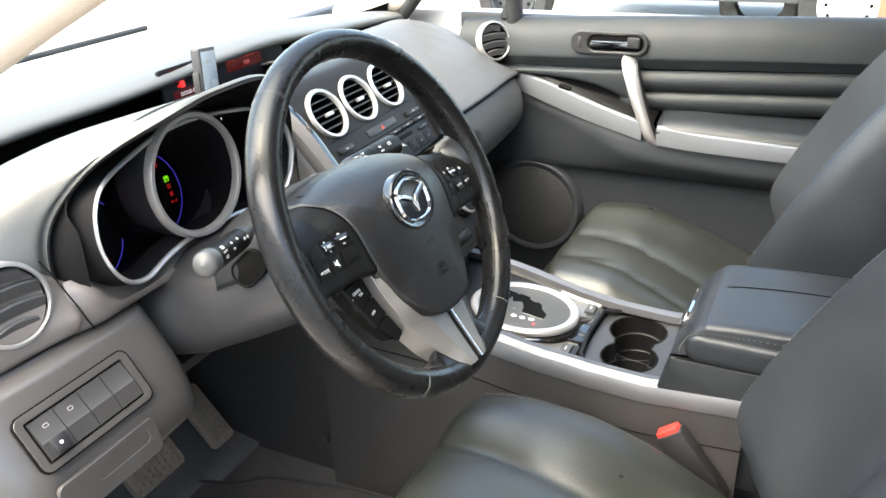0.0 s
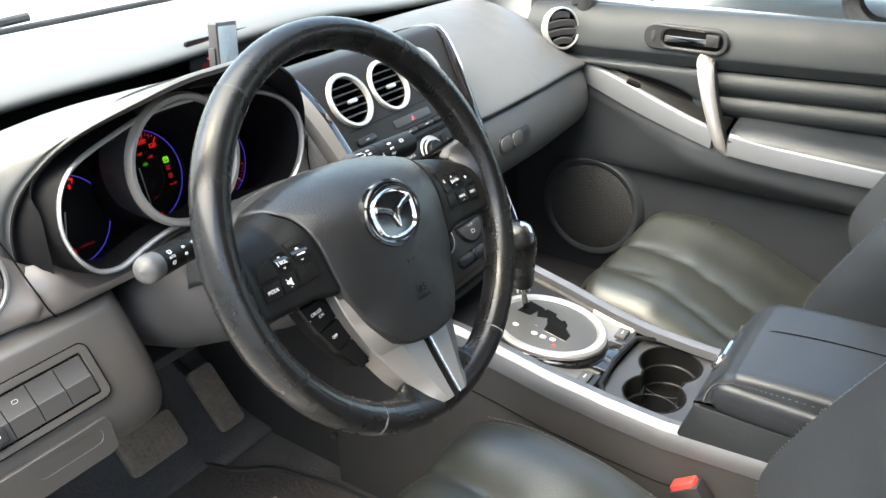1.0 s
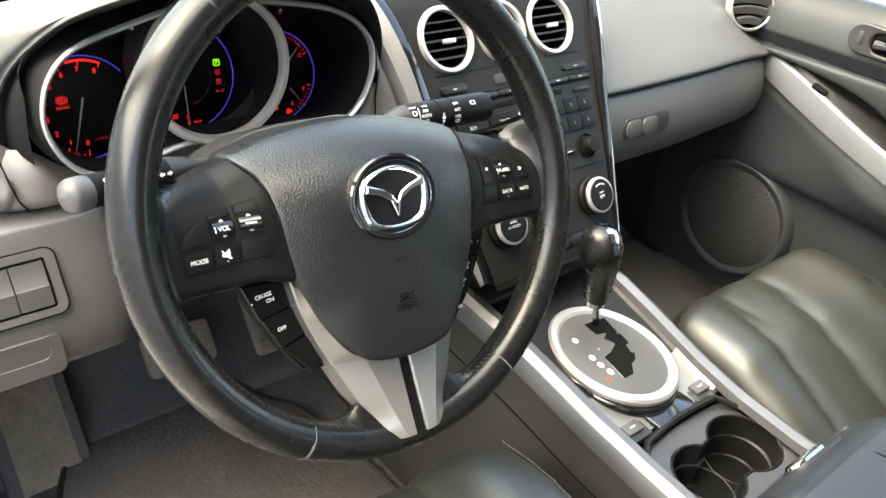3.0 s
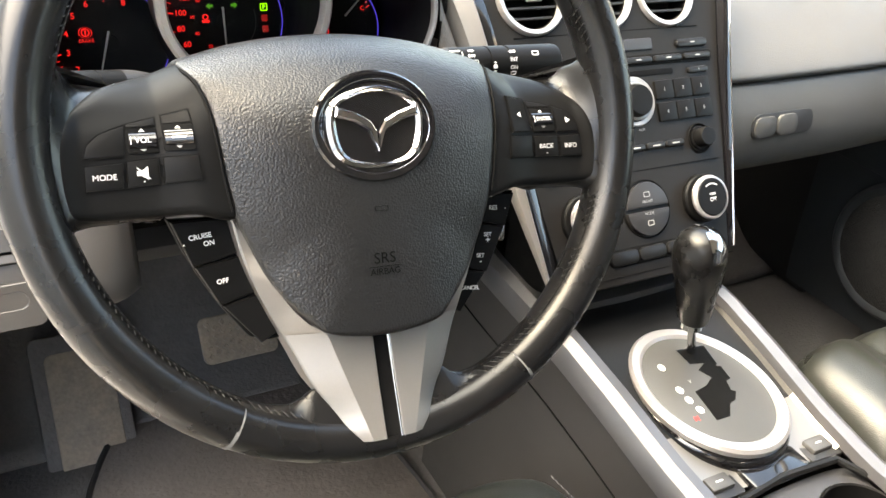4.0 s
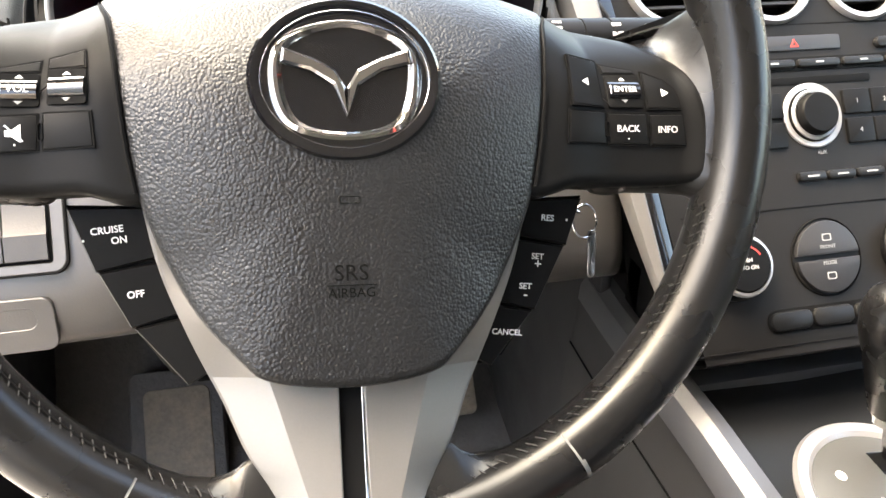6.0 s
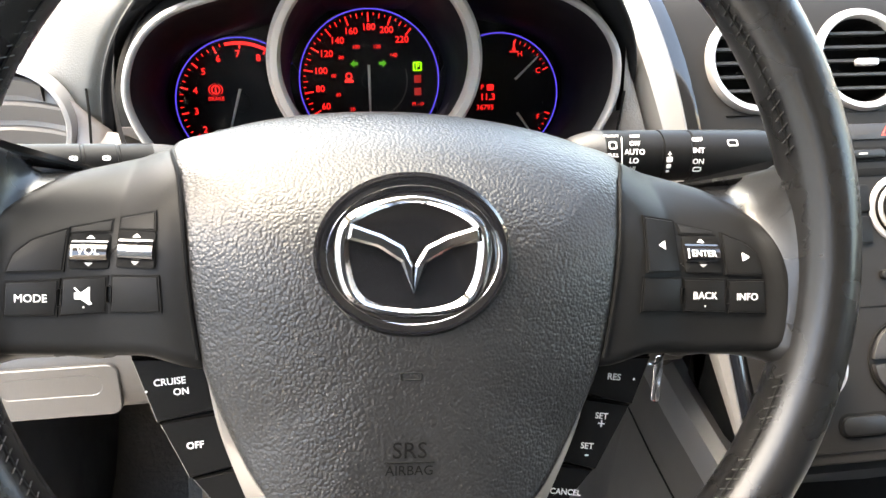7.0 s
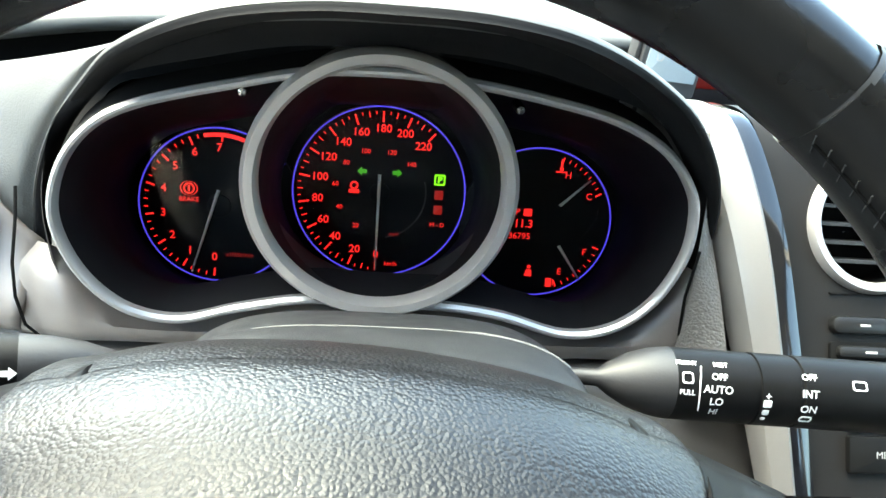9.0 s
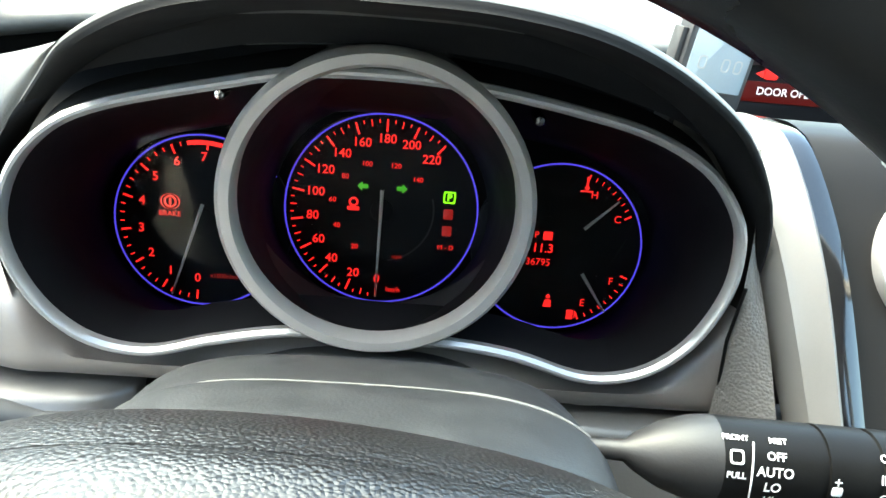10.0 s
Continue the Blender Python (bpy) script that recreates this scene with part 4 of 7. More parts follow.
        # the pod rolls back towards the top, as the cover does; its keys tilt with it
        def drop(x, y):
            u = min(1.0, max(0.0, (math.hypot(x, y) - 0.148) / 0.018))
            k2 = min(1.0, max(0.0, (abs(x) - 0.088) / 0.03))
            return (fall(x, y) + brow(x, y) + 0.005 * k2 * k2 * (3 - 2 * k2)) * (1 - u * u * (3 - 2 * u))

        for k in (sp, wb):
            for v in k.data.vertices:
                v.co.z -= drop(v.co.x, v.co.y)
        kz = 0.0064

        def seat_at(cx, cy, obs):
            """Lays flat pieces on the pod round the point (cx, cy), tilted as the pod is there."""
            gx, gy = (drop(cx + 0.004, cy) - drop(cx - 0.004, cy)) / 0.008, (drop(cx, cy + 0.004) - drop(cx, cy - 0.004)) / 0.008
            for ob in obs:
                for v in ob.data.vertices:
                    v.co.z -= drop(cx, cy) + gx * (v.co.x - cx) + gy * (v.co.y - cy)

        def key(pts, h=0.0011, text=None, size=0.0041, dot=False, mark=None, top=KEYMAT):
            area = sum(x0 * y1 - x1 * y0 for (x0, y0), (x1, y1) in zip(pts, pts[1:] + pts[:1]))
            pts = pts if area > 0 else pts[::-1]
            cx, cy = sum(p[0] for p in pts) / len(pts), sum(p[1] for p in pts) / len(pts)
            k = part("key", chip(pts, kz - 0.003, kz + h, 0.0004), top, w)
            mine = [k, part("key_gap", plate(ring_offset(pts, -0.0007), [(0, kz - 0.003), (0, kz + 0.0006)]), BLACK, k)]
            if text:
                mine.append(words(text, size, at(cx, cy, kz + h + 0.0001), PRINT, k))
            if dot:
                mine.append(part("print", chip(disc(cx, cy - 0.0042, 0.0004, n=8), kz + h, kz + h + 0.0001, 0.00002), PRINT, k))
            if mark:
                mine.append(part("print", move(mark, at(cx, cy, kz + h)), PRINT, k))
            seat_at(cx, cy, mine)
            return k

        def roller(x0, x1, y0, y1, yc, text=None):
            cx = (x0 + x1) / 2
            bed = part("roller_bed", chip(rect(x0, y0, x1, y1, 0.0012), kz - 0.003, kz + 0.0007, 0.0002), BLACK, w)
            bar = part("roller", tube([(x0 + 0.0008, yc, kz - 0.0016), (x1 - 0.0008, yc, kz - 0.0016)], 0.0046, 20), PIANO, w, "gloss black thumb roller")
            mine = [bed, bar]
            if text:
                mine.append(words(text, 0.0042 if len(text) < 4 else 0.0036, at(cx, yc, kz + 0.0031), PRINT, bar))
                mine.append(part("print", chip(rect(x0 + 0.0012, yc - 0.002, x0 + 0.0017, yc + 0.002, 0.0001), kz + 0.0024, kz + 0.003, 0.00003), PRINT, bar))
            else:
                mine.append(part("print", chip(rect(cx - 0.0034, yc - 0.0005, cx + 0.0034, yc + 0.0005, 0.0002), kz + 0.0028, kz + 0.0031, 0.00003), PRINT, bar))
            for g in (-1, 1):
                tri = [(cx - 0.0016, yc + g * 0.0044), (cx + 0.0016, yc + g * 0.0044), (cx, yc + g * 0.0058)]
                mine.append(part("print", chip(tri if g > 0 else tri[::-1], kz + 0.0006, kz + 0.0009, 0.00003), PRINT if g > 0 else DIMPRINT, bed))
            seat_at(cx, yc, mine)

        def notch(x, y):
            n = part("key_notch", band(rect(x - 0.0011, y - 0.0034, x + 0.0011, y + 0.0034, 0.001), rect(x - 0.0007, y - 0.003, x + 0.0007, y + 0.003, 0.0006), kz - 0.001, kz + 0.0013, 0.0001), BLACK, w)
            seat_at(x, y, [n])

        tri = lambda g: chip([(-g * 0.0018, 0.0), (g * 0.0016, -0.0018), (g * 0.0016, 0.0018)][::g], 0, 0.0002, 0.00003)
        if s > 0:
            key([(0.0962, -0.0012), (0.1117, -0.0014), (0.111, 0.0186), (0.097, 0.0203)], mark=tri(1))
            key([(0.1142, 0.0138), (0.129, 0.0136), (0.1282, 0.0147), (0.1138, 0.0174)])
            roller(0.1143, 0.1303, -0.0021, 0.0127, 0.0058, "ENTER")
            key([(0.1326, -0.0022), (0.1477, -0.0022), (0.1476, 0.002), (0.1464, 0.0062), (0.142, 0.0102), (0.1324, 0.0136)], mark=tri(-1))
            key([(0.0941, -0.0172), (0.1122, -0.0175), (0.1119, -0.0046), (0.095, -0.004)])
            key([(0.1142, -0.0177), (0.1316, -0.018), (0.1312, -0.0053), (0.1139, -0.005)], text="BACK", dot=True)
            key([(0.1336, -0.0182), (0.1495, -0.0184), (0.1485, -0.0053), (0.1332, -0.0056)], text="INFO")
            notch(0.1131, -0.0115), notch(0.1325, -0.0117)
        else:
            key([(-0.0952, 0.0122), (-0.0958, 0.0184), (-0.1086, 0.0157), (-0.1087, 0.0118)])
            roller(-0.1092, -0.0944, -0.0024, 0.0112, 0.0045)
            key([(-0.1122, 0.011), (-0.1122, 0.0149), (-0.1262, 0.0118), (-0.1262, 0.0103)])
            roller(-0.1264, -0.1118, -0.003, 0.0097, 0.0036, "VOL")
            key([(-0.1284, -0.0036), (-0.1277, 0.0112), (-0.1396, 0.0072), (-0.1455, 0.0022), (-0.1475, -0.0042)])
            key([(-0.0925, -0.018), (-0.0935, -0.0054), (-0.11, -0.0058), (-0.1105, -0.0188)])
            speaker = merge(chip([(-0.0032, -0.0012), (-0.001, -0.0012), (0.0022, -0.0034), (0.0022, 0.0034), (-0.001, 0.0012), (-0.0032, 0.0012)], 0, 0.0003, 0.00005), tube([(-0.0032, 0.003, 0.0003), (0.003, -0.003, 0.0003)], 0.0003, 5))
            key([(-0.1129, -0.019), (-0.1126, -0.0061), (-0.1276, -0.007), (-0.1285, -0.02)], mark=speaker, dot=True)
            key([(-0.1306, -0.0203), (-0.1296, -0.0075), (-0.1475, -0.0085), (-0.148, -0.0205)], text="MODE")
            notch(-0.1115, -0.0124), notch(-0.1291, -0.0137)
    # silver lower spoke: two wings round the foot of the cover and a black middle slot
    for s in (-1, 1):
        outer = [(0.0785, -0.036), (0.072, -0.066), (0.0605, -0.096), (0.05, -0.118), (0.0415, -0.138), (0.0325, -0.152), (0.024, -0.166), (0.0185, -0.1725)]
        inner = [(0.0775, -0.038), (0.0685, -0.062), (0.0545, -0.087), (0.041, -0.1035), (0.032, -0.109)]
        oo, ii = spline(outer, 60), spline(inner, 40)
        bevel, face = [], []
        for y in np.concatenate([np.linspace(-0.038, -0.1085, 16), np.linspace(-0.1115, -0.1725, 18)]):
            k = max(0.0, -(y + 0.1))
            zf = 0.003 + 0.25 * k * k / (k + 0.02)
            xo = float(np.interp(-y, -oo[:, 1], oo[:, 0]))
            xc = float(np.interp(-y, -ii[:, 1], ii[:, 0])) if y > -0.109 else 0.032 - (-0.109 - y) * 0.3
            dz = float(np.interp(-y, [0.036, 0.148, 0.159, 0.166, 0.1725], [0.0065, 0.0065, 0.004, 0.0006, 0.0]))
            bevel.append([(s * (xo + 0.0004), y, zf - 0.034), (s * (xo + 0.0004), y, zf - dz - 0.001), (s * (xo - 0.0008), y, zf - dz), (s * xc, y, zf + 0.0022)])
            if y < -0.1:
                face.append([(s * xc, y, zf + 0.0022), (s * 0.0056, y, zf + 0.0028), (s * 0.005, y, zf + 0.0022), (s * 0.005, y, zf - 0.012)])
        part("lower_spoke", merge(loft(bevel), loft(face)), SPOKE, w, "satin silver lower spoke", 14)
    part("spoke_slot", loft([[(-0.0056, y, z - 0.001), (0.0056, y, z - 0.001)] for y, z in ((-0.108, 0.002), (-0.14, 0.0095), (-0.1725, 0.0174))]), KEYMAT, w, "black strip down the lower spoke")
    part("spoke_line", tube([(0.0044, -0.1135, 0.006), (0.0042, -0.145, 0.0132), (0.0042, -0.1725, 0.0198)], 0.0005, 6), CHROME, w)
    for s in (-1, 1):
        rings = []
        for deg in np.linspace(-57, -89, 40):
            a = radians(deg)
            A = float(np.interp(-deg, [57, 66, 70, 72.3, 73.7, 76, 89], [0.0138, 0.0152, 0.018, 0.0225, 0.028, 0.03, 0.03]))
            p = float(np.interp(-deg, [57, 64, 72.5], [2.0, 1.9, 1.05]))
            q = float(np.interp(-deg, [57, 64, 72.5], [0.5, 0.53, 1.0]))
            ds = np.linspace(0, 1, 13)
            sec = [(R - A * d, 0.0164 * (1 - d ** p) ** q - 0.0002) for d in ds] + [(R - A * d, -0.014 * (1 - d * d) ** 0.5 - 0.001) for d in ds[::-1]]
            cx, cy = s * math.cos(a), math.sin(a)
            rings.append([(r * cx, r * cy, z) for r, z in sec])
        part("flare", loft(rings, True, True), RIM, w, "leather flare into the lower spoke", 60)
    # cruise pods behind the silver spoke
    for s in (-1, 1):
        pod = [(0.109, -0.039), (0.1025, -0.056), (0.0955, -0.071), (0.084, -0.0905), (0.07, -0.1095), (0.06, -0.113), (0.053, -0.1125), (0.055, -0.1), (0.066, -0.08), (0.077, -0.04)]
        pod = [(s * x, y) for x, y in pod]
        pod = pod if s < 0 else pod[::-1]
        part("cruise_pod", plate(pod, [(0.002, -0.036), (0, -0.03), (0, -0.0195), (0.001, -0.0185)]), BLACK, w, "black switch pod", 30)
        cuts = [(-0.0405, -0.0645), (-0.0665, -0.0875), (-0.0895, -0.112)] if s < 0 else [(-0.0405, -0.0595), (-0.0615, -0.088), (-0.09, -0.112)]
        texts = [[("CRUISE", 0.0039, -0.093, -0.0495), ("ON", 0.0039, -0.0885, -0.0535)], [("OFF", 0.0039, -0.083, -0.0755)], []] if s < 0 else [[("RES", 0.0039, 0.0915, -0.049)], [("SET", 0.0037, 0.0865, -0.066), ("+", 0.006, 0.0865, -0.0695), ("SET", 0.0037, 0.0805, -0.079), ("-", 0.006, 0.0805, -0.0825)], [("CANCEL", 0.0036, 0.0715, -0.099)]]

        def xo(y):
            return np.interp(-y, [0.039, 0.056, 0.071, 0.0905, 0.1095, 0.113], [0.1085, 0.102, 0.095, 0.0835, 0.0695, 0.062])

        def xi(y):
            return np.interp(-y, [0.04, 0.08, 0.1, 0.113], [0.076, 0.0655, 0.0545, 0.0525])

        for (ya, yb), tx in zip(cuts, texts):
            sl = 0.0045
            k = [(xo(ya), ya), (xo(yb), yb - sl * 0.4), (xi(yb) + 0.0005, yb + sl), (xi(ya) + 0.0005, ya + (sl if ya < -0.05 else 0))]
            k = [(s * x, y) for x, y in k]
            k = k if s < 0 else k[::-1]
            kk = part("key", plate(k, [(0, -0.022), (0, -0.0165), (0.0006, -0.0155)]), KEYMAT, w)
            for body, size, x, y in tx:
                words(body, size, at(x, y, -0.0153, -6 * s), PRINT, kk, bold=0.00006)
        part("print", chip(disc(s * 0.102 if s < 0 else 0.1005, -0.0535 if s < 0 else -0.05, 0.0005, n=8), -0.0155, -0.0153, 0.00003), PRINT, w)
    return w


def build_column():
    c = thing("steering_column", Matrix.Identity(4), "grey plastic steering column shroud", "steering column")

    def ring(y, zt, zb, hw, k=2.6, n=40):
        cz, hh = (zt + zb) / 2, (zt - zb) / 2
        out = []
        for i in range(n):
            a = 2 * math.pi * i / n
            u, v = math.cos(a), math.sin(a)
            out.append((0.008 + hw * math.copysign(abs(u) ** (2 / k), u), y, cz + hh * math.copysign(abs(v) ** (2 / k), v)))
        return out

    lower = [ring(0.045, 1.075, 0.985, 0.062), ring(0.06, 1.085, 0.968, 0.074), ring(0.1, 1.07, 0.945, 0.084), ring(0.17, 1.045, 0.908, 0.09), ring(0.25, 1.01, 0.868, 0.092), ring(0.34, 0.98, 0.84, 0.092)]
    lo = part("lower_shroud", loft([spline(r, 60, True) for r in lower], True, True), SHROUD, c, "mid-grey lower shroud", 50)
    # upper cover: a shell arching over, with a raised front brow
    st = []
    for y, zt, hw, zs in ((0.05, 1.09, 0.066, 1.045), (0.075, 1.098, 0.078, 1.04), (0.095, 1.098, 0.083, 1.035), (0.12, 1.0905, 0.087, 1.025), (0.131, 1.0866, 0.0885, 1.02), (0.1345, 1.0842, 0.0885, 1.018), (0.136, 1.0812, 0.088, 1.016), (0.15, 1.0762, 0.0895, 1.008), (0.172, 1.0668, 0.0905, 0.998), (0.181, 1.0615, 0.0905, 0.993), (0.185, 1.054, 0.089, 0.99), (0.187, 1.03, 0.086, 0.985)):
        st.append([(0.008 + hw * math.copysign(abs(math.cos(a)) ** 0.62, math.cos(a)), y, zs + (zt - zs) * math.sin(a) ** 0.62) for a in np.linspace(math.pi, 0, 21)])
    up = part("upper_cover", skin(st, 60, 60), COVER, c, "dusty dark grey upper cover")
    solid(up, 0.003)
    rubbed = [(0.008 + 0.0886 * math.copysign(abs(math.cos(a)) ** 0.62, math.cos(a)), 0.1345, 1.0186 + 0.0662 * math.sin(a) ** 0.62) for a in np.radians(np.linspace(112, 20, 40))]
    part("rubbed_edge", tube(rubbed, [0.0001] + [0.00035] * 14 + [0.0008] * 20 + [0.0006, 0.0005, 0.0004, 0.0003, 0.0001], 6), THREAD, up, "pale rubbed edge")
    # sockets of the stalks
    so = Matrix.Translation((-0.0815, 0.1365, 1.026)) @ Matrix.Rotation(radians(-88), 4, "Y") @ Matrix.Rotation(radians(134), 4, "Z")
    part("socket", move(band(rect(-0.027, -0.015, 0.025, 0.016, 0.014, 6), rect(-0.0245, -0.0125, 0.0225, 0.0135, 0.012, 6), -0.008, 0.0012, 0.0008), so), BLACK, c, "dark stalk opening")
    part("socket_bed", move(chip(rect(-0.025, -0.013, 0.023, 0.014, 0.012, 6), -0.009, -0.0005, 0.0003), so), BLACK, c)
    # ignition key with ring
    k = thing("ignition_key", Matrix.Identity(4), "key in the ignition with a split ring and tag", "key")
    part("key_head", move(chip(rect(-0.004, -0.012, 0.004, 0.012, 0.003), -0.0015, 0.0015, 0.0005), Matrix.Translation((0.102, 0.055, 1.01)) @ Matrix.Rotation(radians(90), 4, "X")), DARK, k)
    part("split_ring", tube([(0.138 + 0.007 * math.cos(a), 0.06 + 0.003 * math.sin(a), 0.984 + 0.009 * math.sin(a)) for a in np.linspace(0, 2 * math.pi, 24, endpoint=False)], 0.0006, 6, True), CHROME, k, "steel split ring")
    part("chain", tube([(0.108, 0.055, 1.004), (0.122, 0.058, 0.997), (0.134, 0.06, 0.99)], 0.0008, 6), CHROME, k)
    part("tag", move(chip(rect(-0.0024, -0.026, 0.0024, 0.002, 0.002), -0.0006, 0.0006, 0.0003), Matrix.Translation((0.143, 0.06, 0.976)) @ Matrix.Rotation(radians(80), 4, "X")), CHROME, k, "narrow steel tag")
    part("cylinder", move(lathe([(0.001, 0.0), (0.013, 0.0), (0.0145, -0.004), (0.0145, -0.03)], 28), Matrix.Translation((0.1, 0.062, 1.01)) @ Matrix.Rotation(radians(90), 4, "X")), DARK, k)
    # stalks
    for s, label in ((-1, "black light stalk with grey end cap"), (1, "black wiper stalk with white symbols")):
        root = Vector((-0.067, 0.128, 1.07)) if s < 0 else Vector((0.081, 0.133, 1.067))
        if s < 0:
            tip = Vector((-0.187, 0.087, 1.09))
        else:
            tip = Vector((0.221, 0.13, 1.063))
        z = (tip - root).normalized()
        y = (Vector((0, -0.5, 1)) - z * z.dot(Vector((0, -0.5, 1)))).normalized()
        x = y.cross(z)
        m = Matrix((x, y, z)).transposed().to_4x4()
        m.translation = root
        L = (tip - root).length
        sk = thing("stalk", m, label, "stalk", "column stalks")
        nk = 0.29 if s > 0 else 0.4
        g = 1.0 if s > 0 else 0.8
        part("neck", lathe([(0.003, 0.0), (0.0035, L * nk * 0.32), (0.0065 * g, L * nk * 0.42), (0.0105 * g, L * nk * 0.6), (0.0133 * g, L * nk * 0.82), (0.0142 * g, L * nk)], 28), DARK, sk)
        grip = [(0.0142, nk), (0.0143, 0.518), (0.0137, 0.52), (0.0137, 0.528), (0.0144, 0.53), (0.0144, 0.64), (0.0137, 0.643), (0.0137, 0.652), (0.0144, 0.655), (0.0145, 0.96)]
        part("barrel", lathe([(r * g, L * h) for r, h in grip] + ([(0.0138, L * 0.985), (0.011, L), (0.0005, L)] if s > 0 else []), 36), KEYMAT, sk)
        if s < 0:
            part("end_cap", lathe([(0.0117, L * 0.9), (0.0121, L * 0.93), (0.0119, L * 0.985), (0.0105, L * 1.01), (0.006, L * 1.03), (0.0005, L * 1.045)], 36), CAPGREY, sk, "grey ribbed end cap")
    # prints on the wiper stalk, wrapped on its driver-facing side
        def mark(txt, along, round_, size, mat=PRINT, dx=0.0):
            # letters lie on the barrel, reading along it
            a = radians(round_)
            p = Vector((0.0146 * g * math.cos(a), 0.0146 * g * math.sin(a), L * along))
            zz = Vector((math.cos(a), math.sin(a), 0))
            xx = Vector((0, 0, s))
            yy = zz.cross(xx)
            mm = Matrix((xx, yy, zz)).transposed().to_4x4()
            mm.translation = p
            return words(txt, size, mm, mat, sk, bold=0.00005)
        # the side that faces the driver, in the stalk's own frame
        dv = m.to_3x3().inverted() @ Vector((0, -1, 0.55))
        face = math.degrees(math.atan2(dv.y, dv.x))
        if s > 0:
            for txt, al, up, size in (("FRONT", 0.315, -40, 0.0026), ("MIST", 0.412, -40, 0.0028), ("PULL", 0.315, 6, 0.0028), ("OFF", 0.405, -20, 0.0036), ("AUTO", 0.402, -1, 0.0042), ("LO", 0.4, 18, 0.0042), ("HI", 0.398, 36, 0.0036), ("OFF", 0.665, -30, 0.0036), ("INT", 0.665, -4, 0.0042), ("ON", 0.665, 20, 0.0042), ("+", 0.545, 4, 0.0045)):
                mark(txt, al, face + up, size)
            arc = []
            for a in np.radians(np.linspace(face - 36, face + 36, 14)):
                arc.append((0.0145 * math.cos(a), 0.0145 * math.sin(a), L * (0.358 - 0.008 * math.cos((a - radians(face)) * 2))))
            part("print", tube(arc, 0.0003, 6), PRINT, sk)
            for al, up, w_, h_ in ((0.545, 15, 0.0034, 0.003), (0.545, 30, 0.0026, 0.0024), (0.545, 43, 0.0018, 0.0016), (0.81, -22, 0.006, 0.004), (0.315, -16, 0.0045, 0.0045), (0.665, 38, 0.005, 0.003)):
                a = radians(face + up)
                p = Vector((0.01455 * g * math.cos(a), 0.01455 * g * math.sin(a), L * al))
                zz = Vector((math.cos(a), math.sin(a), 0))
                xx = Vector((0, 0, 1))
                mm = Matrix((xx, zz.cross(xx), zz)).transposed().to_4x4()
                mm.translation = p
                solidmark = al == 0.545
                bm = chip(rect(-w_ / 2, -h_ / 2, w_ / 2, h_ / 2, 0.0006), 0, 0.0002, 0.00005) if solidmark else band(rect(-w_ / 2, -h_ / 2, w_ / 2, h_ / 2, 0.001), rect(-w_ / 2 + 0.0006, -h_ / 2 + 0.0006, w_ / 2 - 0.0006, h_ / 2 - 0.0006, 0.0008), 0, 0.0002, 0.00005)
                part("print", move(bm, mm), PRINT, sk)
        else:
            for txt, al, up, size in (("AUTO", 0.82, 0, 0.003),):
                mark(txt, al, face + up, size)
            for al, sgn in ((0.42, 1), (0.475, -1)):
                a = radians(face - 4)
                p = Vector((0.0146 * g * math.cos(a), 0.0146 * g * math.sin(a), L * al))
                zz, xx = Vector((math.cos(a), math.sin(a), 0)), Vector((0, 0, -1))
                mm = Matrix((xx, zz.cross(xx), zz)).transposed().to_4x4()
                mm.translation = p
                ar = [(sgn * 0.0026, 0.0), (0.0, 0.0022), (0.0, 0.001), (-sgn * 0.0024, 0.001), (-sgn * 0.0024, -0.001), (0.0, -0.001), (0.0, -0.0022)]
                part("print", move(plate(ar if sgn > 0 else ar[::-1], [(0, 0), (0, 0.0002)]), mm), PRINT, sk)
            for al, up, w_, h_ in ((0.82, 24, 0.0045, 0.0036), (0.82, -24, 0.0045, 0.003), (0.68, 16, 0.0036, 0.0024), (0.57, 16, 0.0036, 0.0024), (0.68, -14, 0.004, 0.0024)):
                a = radians(face + up)
                p = Vector((0.01455 * g * math.cos(a), 0.01455 * g * math.sin(a), L * al))
                zz = Vector((math.cos(a), math.sin(a), 0))
                xx = Vector((0, 0, -1))
                mm = Matrix((xx, zz.cross(xx), zz)).transposed().to_4x4()
                mm.translation = p
                part("print", move(band(rect(-w_ / 2, -h_ / 2, w_ / 2, h_ / 2, 0.001), rect(-w_ / 2 + 0.0008, -h_ / 2 + 0.0008, w_ / 2 - 0.0008, h_ / 2 - 0.0008, 0.0006), 0, 0.0002, 0.00005), mm), PRINT, sk)
    return c


# ---------------------------------------------------------------- centre stack
SM = facing((0, 0.216, 0.977), 33)


